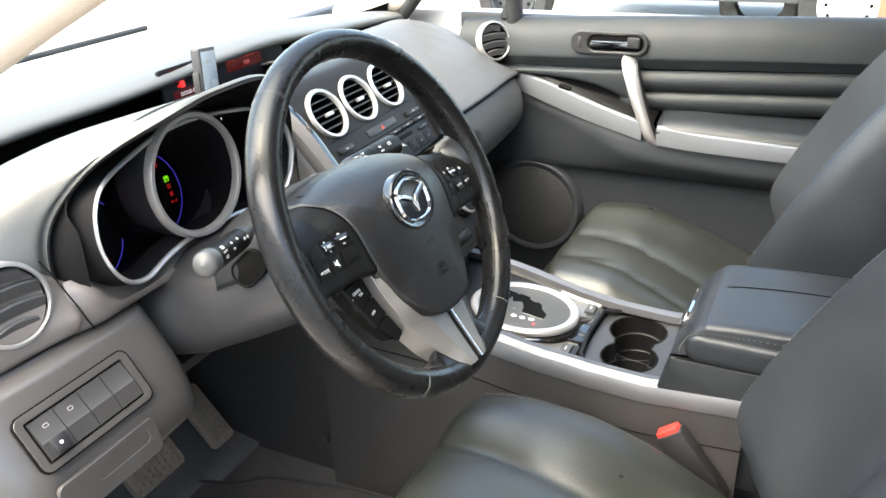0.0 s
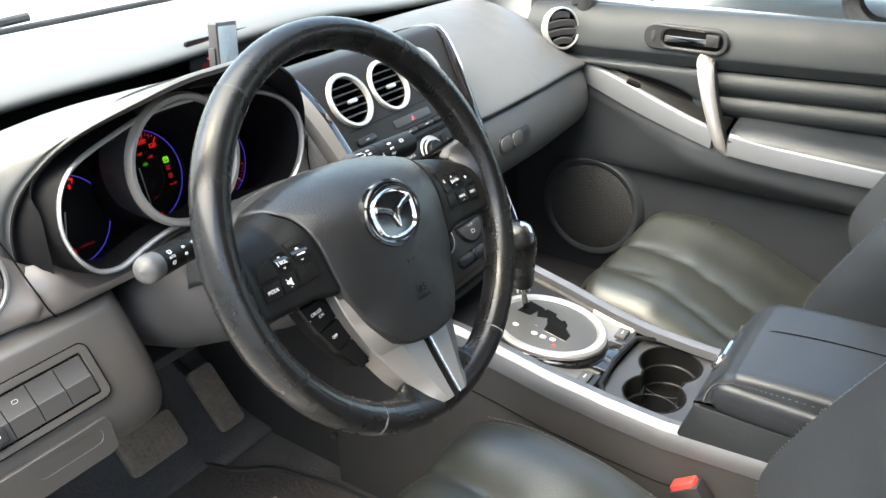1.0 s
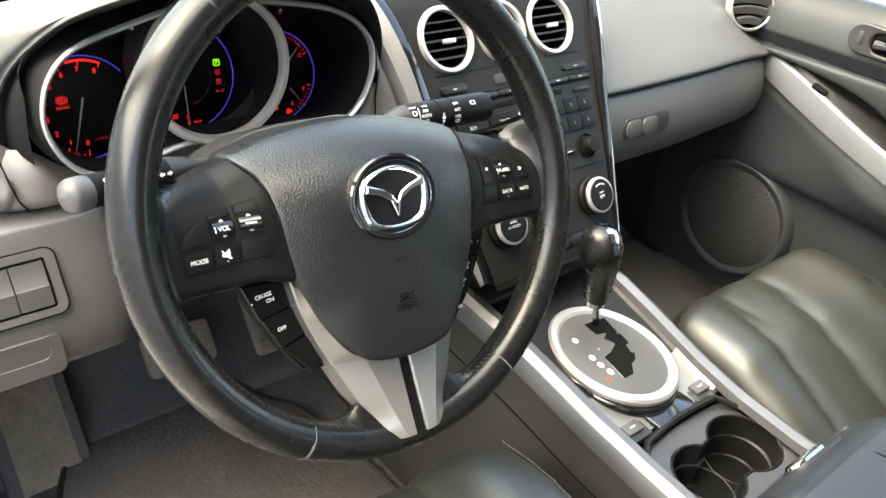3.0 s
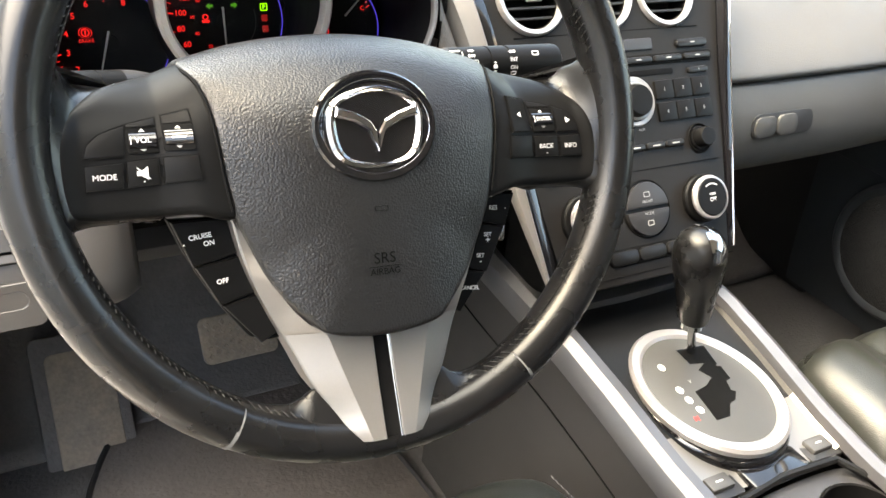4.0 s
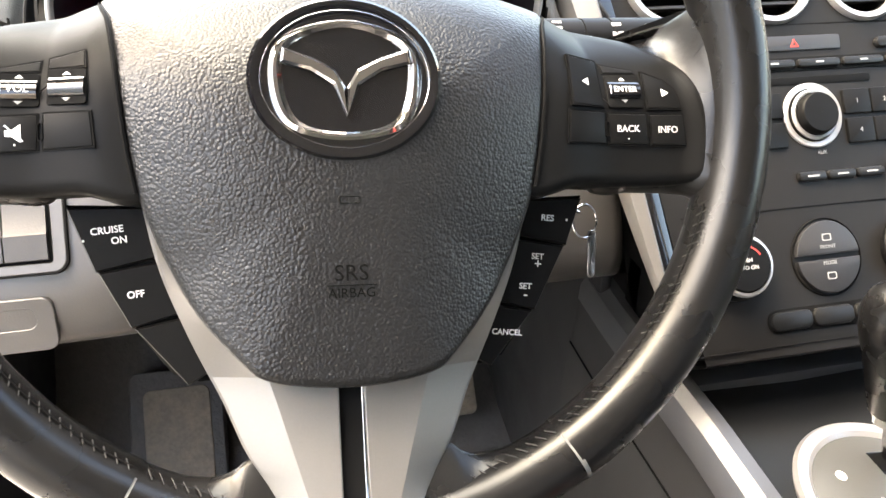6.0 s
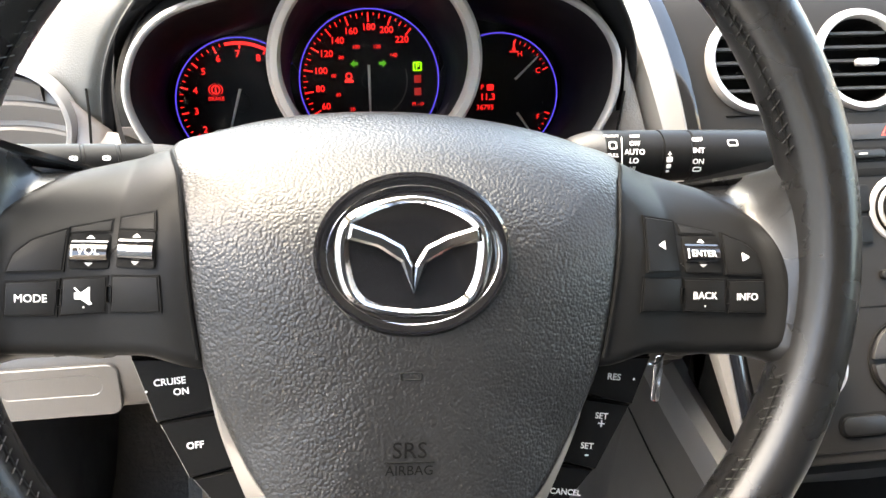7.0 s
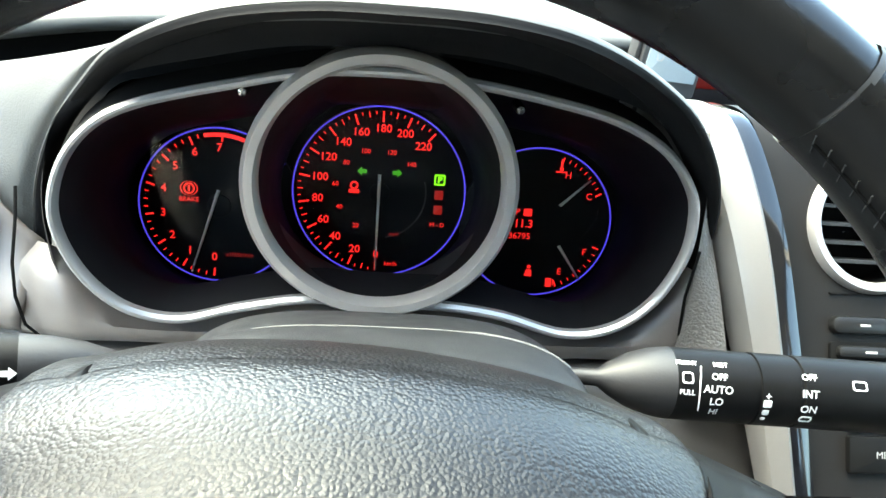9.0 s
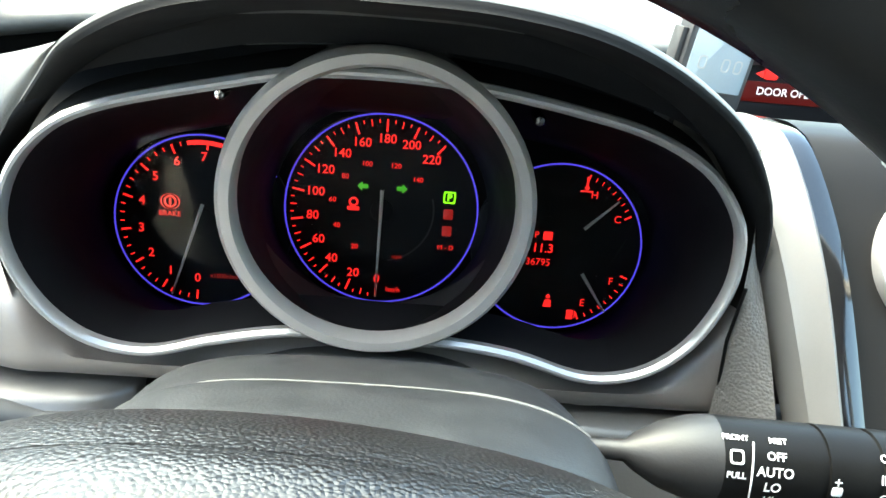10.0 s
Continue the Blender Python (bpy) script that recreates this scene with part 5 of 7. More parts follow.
def build_stack():
    c = thing("centre_stack", SM, "grey centre stack with round vents, stereo and climate knobs", "centre console")
    # main face, tapering downward, with a rolled top running back to the recess
    prof = [(0.21, -0.13), (0.2, -0.076), (0.191, -0.038), (0.18, -0.0145), (0.165, -0.003), (0.13, 0.001), (0.05, 0.0), (-0.05, 0.0), (-0.13, 0.0), (-0.176, 0.0), (-0.185, -0.006), (-0.187, -0.05)]
    lane = [(0.15, 0.213, -0.12), (0.165, 0.2, -0.064), (0.169, 0.186, -0.025), (0.165, 0.166, 0.0015), (0.153, 0.11, 0.012), (0.142, 0.04, 0.01), (0.132, -0.04, 0.006), (0.122, -0.11, 0.002), (0.112, -0.18, -0.002), (0.105, -0.235, -0.012)]
    holes = (0.288, 0.373, 0.457)

    def half(y):
        return np.interp(y, [q[1] for q in lane][::-1], [q[0] for q in lane][::-1]) - 0.004
    rows = []
    for t in np.linspace(-1, 1, 9):
        rows.append([(0.382 + t * half(y), y, z - 0.002 * t * t) for y, z in prof])
    bm = skin(rows, 84, 150)
    gone = [f for f in bm.faces if any(math.hypot(f.calc_center_median().x - hx, f.calc_center_median().y - 0.114) < 0.0355 for hx in holes)]
    bmesh.ops.delete(bm, geom=gone, context="FACES")
    part("fascia", bm, FASCIA, c, "satin grey fascia", 30)
    part("core", box(0.28, -0.182, -0.14, 0.49, 0.07, -0.012, 0.01), BLACK, c)
    # silver outriggers with a piano-black inner strip
    for s in (-1, 1):
        path = [(s * x, y, z) for x, y, z in lane]
        pp = spline(path, 40)[:35]
        w = np.interp(np.linspace(0, 1, 35), [0, 0.2, 0.55, 0.85, 1], [0.024, 0.024, 0.016, 0.007, 0.0015])
        if s < 0:
            rings = []
            for i, ((x, y, z), ww) in enumerate(zip(pp, w)):
                x += 0.382 - 0.012
                k = float(np.interp(i / 34, [0, 0.55, 1], [1, 0.9, 0.12]))
                rings.append([(x - ww - 0.003 * k, y - 0.004, z - 0.034 * k), (x - ww - 0.004 * k, y, z - 0.016 * k), (x - ww, y, z - 0.006 * k), (x - ww * 0.5, y, z - 0.001), (x, y, z), (x + 0.003, y, z - 0.003), (x + 0.004, y, z - 0.012)])
            part("outrigger", loft(rings), OUTRIG, c, "satin silver side strip", 30)
        else:
            rings = [[(x + 0.3895 + dx * s, y, z + dz) for dx, dz in ((-0.0013, -0.012), (-0.0011, -0.0035), (0.0, -0.0025), (0.0011, -0.0035), (0.0013, -0.05))] for x, y, z in pp]
            part("outrigger", loft(rings), CHROME, c, "bright narrow edge strip", 30)
        o1 = 0.0105 if s < 0 else 0.0055
        rings = [[(x + 0.382 + s * (o1 + 0.001), y, z - 0.006), (x + 0.382 + s * o1, y, z - 0.0025), (x + 0.382 + s * 0.003, y, z - 0.002), (x + 0.382 - s * 0.0015, y, z - 0.0035), (x + 0.382 - s * 0.003, y, z - 0.016)] for x, y, z in pp]
        part("black_strip", loft(rings), PIANO, c, "gloss black strip beside the fascia", 30)
    # grained wall between the gauges and the silver strip
    rows = []
    for y, z in ((0.158, 0.02), (0.124, 0.016), (0.086, 0.001), (0.05, -0.022), (0.0, -0.05)):
        xr = 0.382 - float(np.interp(y, [q[1] for q in lane][::-1], [q[0] for q in lane][::-1])) - 0.036
        zr = float(np.interp(y, [q[1] for q in lane][::-1], [q[2] for q in lane][::-1])) - 0.014
        rows.append([(0.183, y, z), (0.183 * 0.6 + xr * 0.4, y, z * 0.5 + zr * 0.5 + 0.003), (max(xr, 0.186), y, zr)])
    part("side_wall", skin(rows, 16, 8), WALLGRAIN, c, "grained wall beside the gauges")
    # three round vents
    for i, vx in enumerate((0.288, 0.373, 0.457)):
        v = part("vent_ring", move(lathe([(0.0325, -0.03), (0.0325, 0.002), (0.0335, 0.0045), (0.0375, 0.005), (0.0392, 0.002), (0.0395, -0.003)], 56), at(vx, 0.114)), SILVER, c, "bright round vent ring")
        part("vent_cup", move(lathe([(0.0005, -0.028), (0.03, -0.026), (0.0328, 0.001)], 40), at(vx, 0.114)), BLACK, v)
        for k in range(-2, 3):
            y = k * 0.0105
            hw = math.sqrt(max(0, 0.032 ** 2 - y * y)) - 0.001
            part("louvre", loft([[(vx + t * hw, 0.114 + y - 0.0008, -0.0015), (vx + t * hw, 0.114 + y + 0.0012, -0.001), (vx + t * hw, 0.114 + y + 0.004, -0.016), (vx + t * hw, 0.114 + y + 0.002, -0.016)] for t in (-1, 1)], True, True), DARK, v)
        part("thumb_tab", move(box(-0.009, -0.0028, -0.002, 0.009, 0.0028, 0.0035, 0.0016), at(vx + 0.004, 0.112)), SILVER, v, "silver thumb tab")
    # stereo
    def key(x0, y0, x1, y1, h=0.003, r=0.0015, mat=KEYMAT, text=None, size=0.005, bar=0.0, soft=0.0007):
        k = part("key", chip(rect(x0, y0, x1, y1, r), -0.003, h, soft), mat, c)
        if text:
            words(text, size, at((x0 + x1) / 2, (y0 + y1) / 2, h + 0.0001), DIMPRINT, k)
        elif bar:
            part("print", chip(rect((x0 + x1) / 2 - bar / 2, (y0 + y1) / 2 - 0.0007, (x0 + x1) / 2 + bar / 2, (y0 + y1) / 2 + 0.0007, 0.0003), h, h + 0.0002, 0.00005), DIMPRINT, k)
        return k
    for y in (0.0745, -0.0715, -0.196 + 0.02):
        part("joint_line", chip(rect(0.27 if y < 0 else 0.262, y - 0.0005, 0.496, y + 0.0005, 0.0003), -0.001, 0.0004, 0.0001), BLACK, c)
    key(0.262, 0.052, 0.3, 0.062, r=0.0045, bar=0.006, mat=PILL, soft=0.0022, h=0.0038)
    hz = key(0.345, 0.053, 0.429, 0.065, h=0.0015, r=0.002, mat=DARK)
    part("hazard_mark", band([(0.383, 0.0555), (0.391, 0.0555), (0.387, 0.0625)], [(0.3848, 0.0566), (0.3892, 0.0566), (0.387, 0.0604)], 0.0015, 0.0019, 0.0001), REDPL, hz, "red warning triangle")
    key(0.461, 0.052, 0.504, 0.061, r=0.0042, bar=0.006, mat=PILL, soft=0.0022, h=0.0038)
    part("key_bed", chip(rect(0.262, 0.0365, 0.509, 0.0475, 0.002), -0.002, 0.0008, 0.0002), BLACK, c)
    for i in range(6):
        key(0.265 + i * 0.0405, 0.0385, 0.303 + i * 0.0405, 0.0455, h=0.0045, bar=0.007, mat=PILL, soft=0.0024, r=0.0028)
    part("disc_slot", chip(rect(0.285, 0.0255, 0.452, 0.0315, 0.002), -0.003, 0.0006, 0.0003), BLACK, c, "dark disc slot")
    key(0.472, 0.0235, 0.5, 0.0305, r=0.003, mat=PILL, soft=0.002, text="4", size=0.004)
    for kx, side in ((0.394, 1),):
        kb = part("volume_knob", move(lathe([(0.0205, -0.002), (0.0205, 0.003), (0.019, 0.0045), (0.0165, 0.0045), (0.0162, 0.0105), (0.015, 0.012), (0.0005, 0.0122)], 48), at(kx, 0.0)), KEYMAT, c, "black volume knob")
        part("knob_surround", move(lathe([(0.0262, -0.002), (0.0262, 0.0012), (0.0252, 0.002), (0.0215, 0.0012), (0.0205, -0.001)], 48), at(kx, 0.0)), SILVER, c, "satin disc round the knob")
        part("knob_ring", move(lathe([(0.0205, 0.001), (0.0203, 0.0042), (0.0188, 0.0052), (0.0172, 0.0046)], 48), at(kx, 0.0)), SILVER, kb, "bright ring")
    for j in range(2):
        for i in range(3):
            key(0.423 + i * 0.0253, 0.0 - j * 0.0235 - 0.001, 0.4472 + i * 0.0253, 0.02 - j * 0.0235 - 0.001, h=0.0025, text=("1", "2", "3", "4", "5", "6")[i + 3 * j], size=0.0055)
    for j in range(2):
        for i in range(2):
            key(0.272 + i * 0.05, 0.0 - j * 0.0235 - 0.001, 0.318 + i * 0.05, 0.02 - j * 0.0235 - 0.001, h=0.0025, text=(("SEEK", "TRACK"), ("MENU", "AUDIO"))[j][i], size=0.0055)
    for i in range(3):
        key(0.372 + i * 0.0265, -0.0522, 0.397 + i * 0.0265, -0.0448, h=0.004, bar=0.01, mat=PILL, soft=0.0022, r=0.003)
    tk = part("tune_knob", move(lathe([(0.0125, -0.002), (0.0125, 0.002), (0.0105, 0.0025), (0.0105, 0.013), (0.0095, 0.0145), (0.0005, 0.0148)], 36), at(0.474, -0.047)), KEYMAT, c, "small black tuning knob")
    part("knob_recess", move(lathe([(0.0165, 0.0006), (0.0155, 0.0012), (0.0135, -0.001), (0.0125, -0.001)], 36), at(0.474, -0.047)), BLACK, c)
    words("AUX", 0.004, at(0.398, -0.03, 0.0005), DIMPRINT, c)
    # climate controls
    for kx in (0.307, 0.463):
        k = part("climate_knob", move(lathe([(0.0262, -0.002), (0.0262, 0.004), (0.0245, 0.006), (0.0205, 0.0065), (0.0205, 0.016), (0.019, 0.0175), (0.0005, 0.0175)], 56), at(kx, -0.112)), KEYMAT, c, "round climate knob")
        part("knob_ring", move(lathe([(0.0206, 0.009), (0.0232, 0.011), (0.0238, 0.014), (0.0225, 0.0165), (0.0205, 0.017)], 56), at(kx, -0.112)), SILVER, k, "broad satin ring")
        tx = (("PUSH", 0.0045, 0.0035), ("AUTO ON", 0.0042, -0.002)) if kx < 0.4 else (("PUSH", 0.0035, 0.003), ("OFF", 0.0052, -0.0025))
        for b, size, dy in tx:
            words(b, size, at(kx, -0.112 + dy, 0.0177), PRINT, k)
        a0 = 30 if kx < 0.4 else 55
        part("print", loft([[(kx + q * math.cos(a), -0.112 + q * math.sin(a), 0.0177) for q in (0.0135, 0.0148)] for a in np.radians(np.linspace(a0, 180 - a0 if kx > 0.4 else 120, 24))]), REDPL if kx < 0.4 else PRINT, k)
    kx = 0.387
    part("key_recess", move(lathe([(0.031, 0.0006), (0.0302, 0.0012), (0.029, -0.001), (0.027, -0.001)], 48), at(kx, -0.112)), BLACK, c)
    part("key_bed", chip(rect(0.3285, -0.1665, 0.4405, -0.148, 0.0088), -0.002, 0.0008, 0.0002), BLACK, c)
    for s in (-1, 1):
        a = np.radians(np.linspace(3, 177, 26)) * s
        o = [(kx + 0.0275 * math.cos(q), -0.112 + s * 0.0006 + 0.0275 * math.sin(q)) for q in a]
        o = o if s > 0 else o[::-1]
        k = part("climate_key", chip(o, -0.003, 0.004, 0.001), DARK, c, "half-round climate key")
        words("FRONT" if s > 0 else "MODE", 0.0042, at(kx, -0.112 + s * 0.0075 if s > 0 else -0.117, 0.0042), DIMPRINT, k)
        part("print", band(rect(kx - 0.004, -0.112 + s * 0.015 - 0.0028, kx + 0.004, -0.112 + s * 0.015 + 0.0028, 0.0012), rect(kx - 0.0032, -0.112 + s * 0.015 - 0.002, kx + 0.0032, -0.112 + s * 0.015 + 0.002, 0.001), 0.004, 0.0043, 0.00005), DIMPRINT, k)
    for i in range(3):
        k = key(0.3305 + i * 0.0365, -0.1645, 0.366 + i * 0.0365, -0.15, h=0.004, r=0.006, mat=PILL, soft=0.002)
        part("print", band(rect(0.3445 + i * 0.036, -0.1595, 0.3525 + i * 0.036, -0.155, 0.001), rect(0.3453 + i * 0.036, -0.1588, 0.3517 + i * 0.036, -0.1557, 0.0008), 0.003, 0.0033, 0.00005), PRINT, k)
    return c


def build_display():
    m = facing((0.43, 0.56, 1.088), 8)
    d = thing("info_display", m, "dark dashboard display glowing dim red with a door warning", "display")
    part("screen", chip(rect(-0.17, -0.035, 0.14, 0.034, 0.006), -0.006, 0.0, 0.001), DIAL, d, "black screen")
    part("lit_field", chip(rect(-0.15, 0.0175, -0.075, 0.03, 0.001), -0.001, 0.0006, 0.0002), REDLCD, d, "dim red warning bar")
    part("lit_field", chip(rect(-0.15, -0.019, -0.07, -0.003, 0.001), -0.001, 0.0006, 0.0002), REDLCD, d, "dim red message bar")
    part("lit_field", chip(rect(-0.018, -0.004, 0.075, 0.026, 0.001), -0.001, 0.0006, 0.0002), REDLCD, d, "dim red clock field")
    words("WARNING", 0.0065, at(-0.138, 0.022, 0.001), REDGLOW, d)
    words("DOOR OPEN", 0.0085, at(-0.111, -0.0105, 0.001), PRINT, d, bold=0.0001)
    part("car_mark", merge(chip(rect(-0.132, -0.001, -0.121, 0.013, 0.002), 0, 0.0012, 0.0003), chip([(-0.133, 0.0), (-0.1325, 0.006), (-0.139, 0.003)], 0, 0.0012, 0.0003)), REDGLOW, d, "red lit car outline")
    for x0, x1, y in ((-0.012, 0.004, 0.015), (0.032, 0.058, 0.016), (0.026, 0.042, 0.004)):
        part("figure", chip(rect(x0, y - 0.0035, x1, y + 0.0035, 0.001), 0, 0.0011, 0.0003), DIMRED, d)
    return d


def build_phone():
    m = facing((0.199, 0.402, 1.142), 4) @ Matrix.Rotation(radians(-7), 4, "Z") @ Matrix.Rotation(radians(18), 4, "Y")
    p = thing("small_monitor", m, "small grey upright monitor clipped on the dashboard", "monitor")
    part("case", chip(rect(-0.0255, -0.0375, 0.0255, 0.0375, 0.003), -0.012, 0.0, 0.0015), SHROUD, p, "grey plastic case")
    s = part("screen", chip(rect(-0.0215, -0.027, 0.0215, 0.0325, 0.001), -0.001, 0.0008, 0.0002), LCD, p, "pale grey screen")
    for x, y in ((-0.014, 0.014), (-0.004, 0.014), (-0.015, -0.015), (0.002, -0.015), (0.011, -0.015)):
        part("digit", band(rect(x, y, x + 0.006, y + 0.008, 0.002), rect(x + 0.001, y + 0.001, x + 0.005, y + 0.007, 0.0015), 0.0008, 0.001, 0.00005), DIMPRINT, s)
    part("foot", box(-0.02, -0.055, -0.02, 0.02, -0.034, -0.002, 0.003), DARK, p)
    part("side_clip", box(-0.0295, -0.03, -0.012, -0.025, 0.006, -0.003, 0.001), DARK, p)


# ---------------------------------------------------------------- tunnel console


def build_console():
    c = thing("floor_console", Matrix.Identity(4), "grey floor console with silver side rails and cup holders", "centre console")
    zy = [(0.31, 0.8), (0.25, 0.792), (0.17, 0.787), (0.1, 0.782), (0.03, 0.77), (-0.05, 0.753), (-0.12, 0.744), (-0.2, 0.74), (-0.33, 0.75)]
    ys = np.linspace(0.31, -0.335, 40)
    zz = np.interp(ys[::-1], [a for a, _ in zy][::-1], [b for _, b in zy][::-1])[::-1]
    wid = np.interp(ys[::-1], [-0.34, -0.1, 0.1, 0.31], [0.108, 0.108, 0.12, 0.128])[::-1]
    for s in (-1, 1):
        rings = []
        for y, z, w in zip(ys, zz, wid):
            x = lambda d: CX + s * (w + d)
            rings.append([(x(-0.026), y, z - 0.012), (x(-0.024), y, z - 0.001), (x(-0.012), y, z + 0.001), (x(-0.002), y, z - 0.005), (x(0.0025), y, z - 0.014), (x(0.0035), y, z - 0.029), (x(0.0), y, z - 0.032)])
        part("side_rail", loft(rings, True, True), RAIL, c, "satin silver rail along the console", 30)
        rings = [[(CX + s * (w + 0.0005), y, z - 0.029), (CX + s * (w + 0.005), y, z - 0.06), (CX + s * (w + 0.006), y, z - 0.075), (CX + s * (w + 0.007), y, z - 0.08), (CX + s * (w + 0.012), y, z - 0.13), (CX + s * (w + 0.02), y, FLOOR - 0.01), (CX + s * (w - 0.03), y, FLOOR - 0.01)] for y, z, w in zip(ys, zz, wid)]
        part("side_wall", loft(rings), DARKGREY, c, "dark grey console side", 50)
        part("wall_groove", tube([(CX + s * (w + 0.0075), y, z - 0.079) for y, z, w in zip(ys, zz, wid)], 0.0009, 6), BLACK, c)
        # front cheek reaching under the dashboard
        part("front_cheek", box(CX + s * 0.118 - 0.006, 0.28, FLOOR - 0.01, CX + s * 0.118 + 0.006, 0.8, 0.86, 0.004), DARKGREY, c)
    # bright inner plate
    rings = []
    for y, z, w in zip(ys, zz, wid):
        if -0.1 < y < 0.2:
            rings.append([(CX - w + 0.02, y, z - 0.006), (CX - w + 0.03, y, z - 0.014), (CX, y, z - 0.018), (CX + w - 0.03, y, z - 0.014), (CX + w - 0.02, y, z - 0.006)])
    cut = next(i for i, q in enumerate(rings) if q[0][1] < -0.012)
    part("gate_plate", loft(rings[:cut + 1]), TRAYBLACK, c, "dark plate before the selector", 30)
    part("gate_plate", loft(rings[cut:]), SPOKE, c, "satin silver plate round the selector", 30)
    part("dark_patch", box(CX - 0.035, -0.096, 0.728, CX + 0.038, -0.066, 0.7385, 0.003), PIANO, c, "gloss black patch between the switches")
    part("tray", box(CX - 0.1, 0.15, 0.73, CX + 0.1, 0.34, 0.778, 0.006), DARK, c, "dark tray before the selector")
    part("tray_back", box(CX - 0.105, 0.24, 0.74, CX + 0.105, 0.27, 0.84, 0.004), BLACK, c)
    # selector gate
    gc = (0.383, 0.012)
    gm = Matrix.Translation((gc[0], gc[1], 0.753)) @ Matrix.Rotation(radians(4), 4, "X")
    rx, ry = 0.0735, 0.087
    def el(q, n=80):
        return [(rx * q * math.cos(2 * math.pi * i / n), ry * q * math.sin(2 * math.pi * i / n)) for i in range(n)]
    part("collar", move(loft([[(x, y, h) for x, y in el(q)] for q, h in ((1.09, -0.03), (1.075, -0.018), (1.045, -0.008), (1.01, -0.001), (0.95, 0.0))], True), gm), PIANO, c, "gloss black collar", 60)
    part("collar_band", move(loft([[(x, y, h) for x, y in el(q)] for q, h in ((1.115, -0.03), (1.1, -0.024), (1.08, -0.022))], True), gm), CHROME, c, "thin chrome band round the collar")
    part("gate_ring", move(band(el(1.0), el(0.83), 0.0, 0.008, 0.003), gm), SILVER, c, "satin silver oval ring")
    gp = part("gate_face", move(plate(el(0.84), [(0, 0.0), (0, 0.0045), (0.001, 0.005)]), gm), GATE, c, "grey selector face")
    slot = [(0.005, 0.0537), (0.0385, 0.0497), (0.033, 0.0235), (0.029, 0.0209), (0.0345, 0.0186), (0.0312, 0.0015), (0.0245, 0.0003), (0.02, -0.012), (0.0235, -0.015), (0.015, -0.0235), (0.006, -0.0255), (-0.006, -0.0385), (-0.022, -0.0384), (-0.0165, -0.0011), (-0.0009, 0.0011), (0.0139, 0.0088), (0.0081, 0.0223), (0.0215, 0.0287), (0.0052, 0.0326)]
    part("gate_slot", move(plate(slot[::-1], [(0, 0.004), (0, 0.0054)]), gm), BLACK, gp, "dark stepped slot")
    part("slot_edge", move(tube([(x, y, 0.0052) for x, y in slot], 0.0005, 5, True), gm), PIANO, gp)
    for x, y in ((-0.028, 0.038), (-0.031, 0.006), (-0.031, -0.008), (-0.029, -0.022)):
        part("position_mark", move(chip(disc(x, y, 0.0038, 0.0046, 20), 0.004, 0.0058, 0.0004), gm), PRINT, gp, "white position window")
    words("M", 0.008, gm @ at(-0.04, -0.03, 0.0052, -8), REDPL, gp, bold=0.0002)
    words("P", 0.006, gm @ at(-0.012, 0.012, 0.0052), DIMPRINT, gp)
    # selector lever
    lv = thing("gear_selector", Matrix.Identity(4), "gear lever with black leather and chrome knob", "gear lever")
    a, b, t = Vector((0.404, 0.058, 0.752)), Vector((0.392, 0.061, 0.806)), Vector((0.375, 0.063, 0.912))
    part("rod", tube([a, b], 0.0045, 14), CHROME, lv, "chrome rod")
    z = (t - b).normalized()
    x = Vector((1, 0, 0)) - z * z.x
    x.normalize()
    km = Matrix((x, z.cross(x), z)).transposed().to_4x4()
    km.translation = b
    L = (t - b).length
    part("collar", move(lathe([(0.004, -0.012), (0.0115, -0.01), (0.012, -0.004), (0.0125, 0.0)], 28), km), CHROME, lv)
    rings = []
    for h, r, dx in ((0, 0.0145, 0), (0.012, 0.0165, 0), (0.03, 0.0185, -0.001), (0.05, 0.0215, -0.002), (0.068, 0.0238, -0.003), (0.082, 0.0238, -0.003), (0.093, 0.0205, -0.003), (0.1, 0.0145, -0.003), (0.104, 0.006, -0.003)):
        rings.append([(r * math.cos(q) + dx, r * 1.12 * math.sin(q), h * L / 0.104) for q in (2 * math.pi * i / 32 for i in range(32))])
    part("grip", move(loft([np.array(r) for r in rings], True, True), km), RIM, lv, "black leather grip", 60)
    cap = []
    for h, r, dx in ((0.04, 0.0212, -0.001), (0.05, 0.0222, -0.002), (0.068, 0.0244, -0.003), (0.082, 0.0244, -0.003), (0.0935, 0.021, -0.003), (0.101, 0.0148, -0.003), (0.1052, 0.005, -0.003)):
        cap.append([(r * math.cos(q) + dx, r * 1.12 * math.sin(q), h * L / 0.104) for q in np.linspace(-1.9 if h > 0.08 else -1.0, 1.3 if h > 0.08 else 0.25, 18)])
    part("knob_cap", move(loft(cap), km), CHROME, lv, "chrome knob shell", 60)
    # heated-seat switches
    for sx in (0.323, 0.45):
        sw = part("switch_frame", move(chip(rect(-0.02, -0.016, 0.02, 0.016, 0.003), -0.006, 0.003, 0.001), at(sx, -0.076, 0.7315)), DARK, c, "black rocker frame")
        part("rocker", move(box(-0.013, -0.008, 0.0, 0.013, 0.008, 0.008, 0.002), at(sx, -0.076, 0.7315)), CAPGREY, sw, "grey rocker")
        part("print", move(chip(rect(-0.004, -0.0008, 0.004, 0.0008, 0.0004), 0.008, 0.0082, 0.00005), at(sx, -0.076, 0.7316)), PRINT, sw)
    # cup holders: plate with two wells
    zc = 0.725
    frame = [(CX - 0.088, -0.215), (CX + 0.085, -0.215), (CX + 0.085, -0.135), (CX + 0.07, -0.1), (CX - 0.06, -0.1), (CX - 0.085, -0.118)]
    wells = ((0.432, -0.157, 0.042), (0.356, -0.162, 0.04))
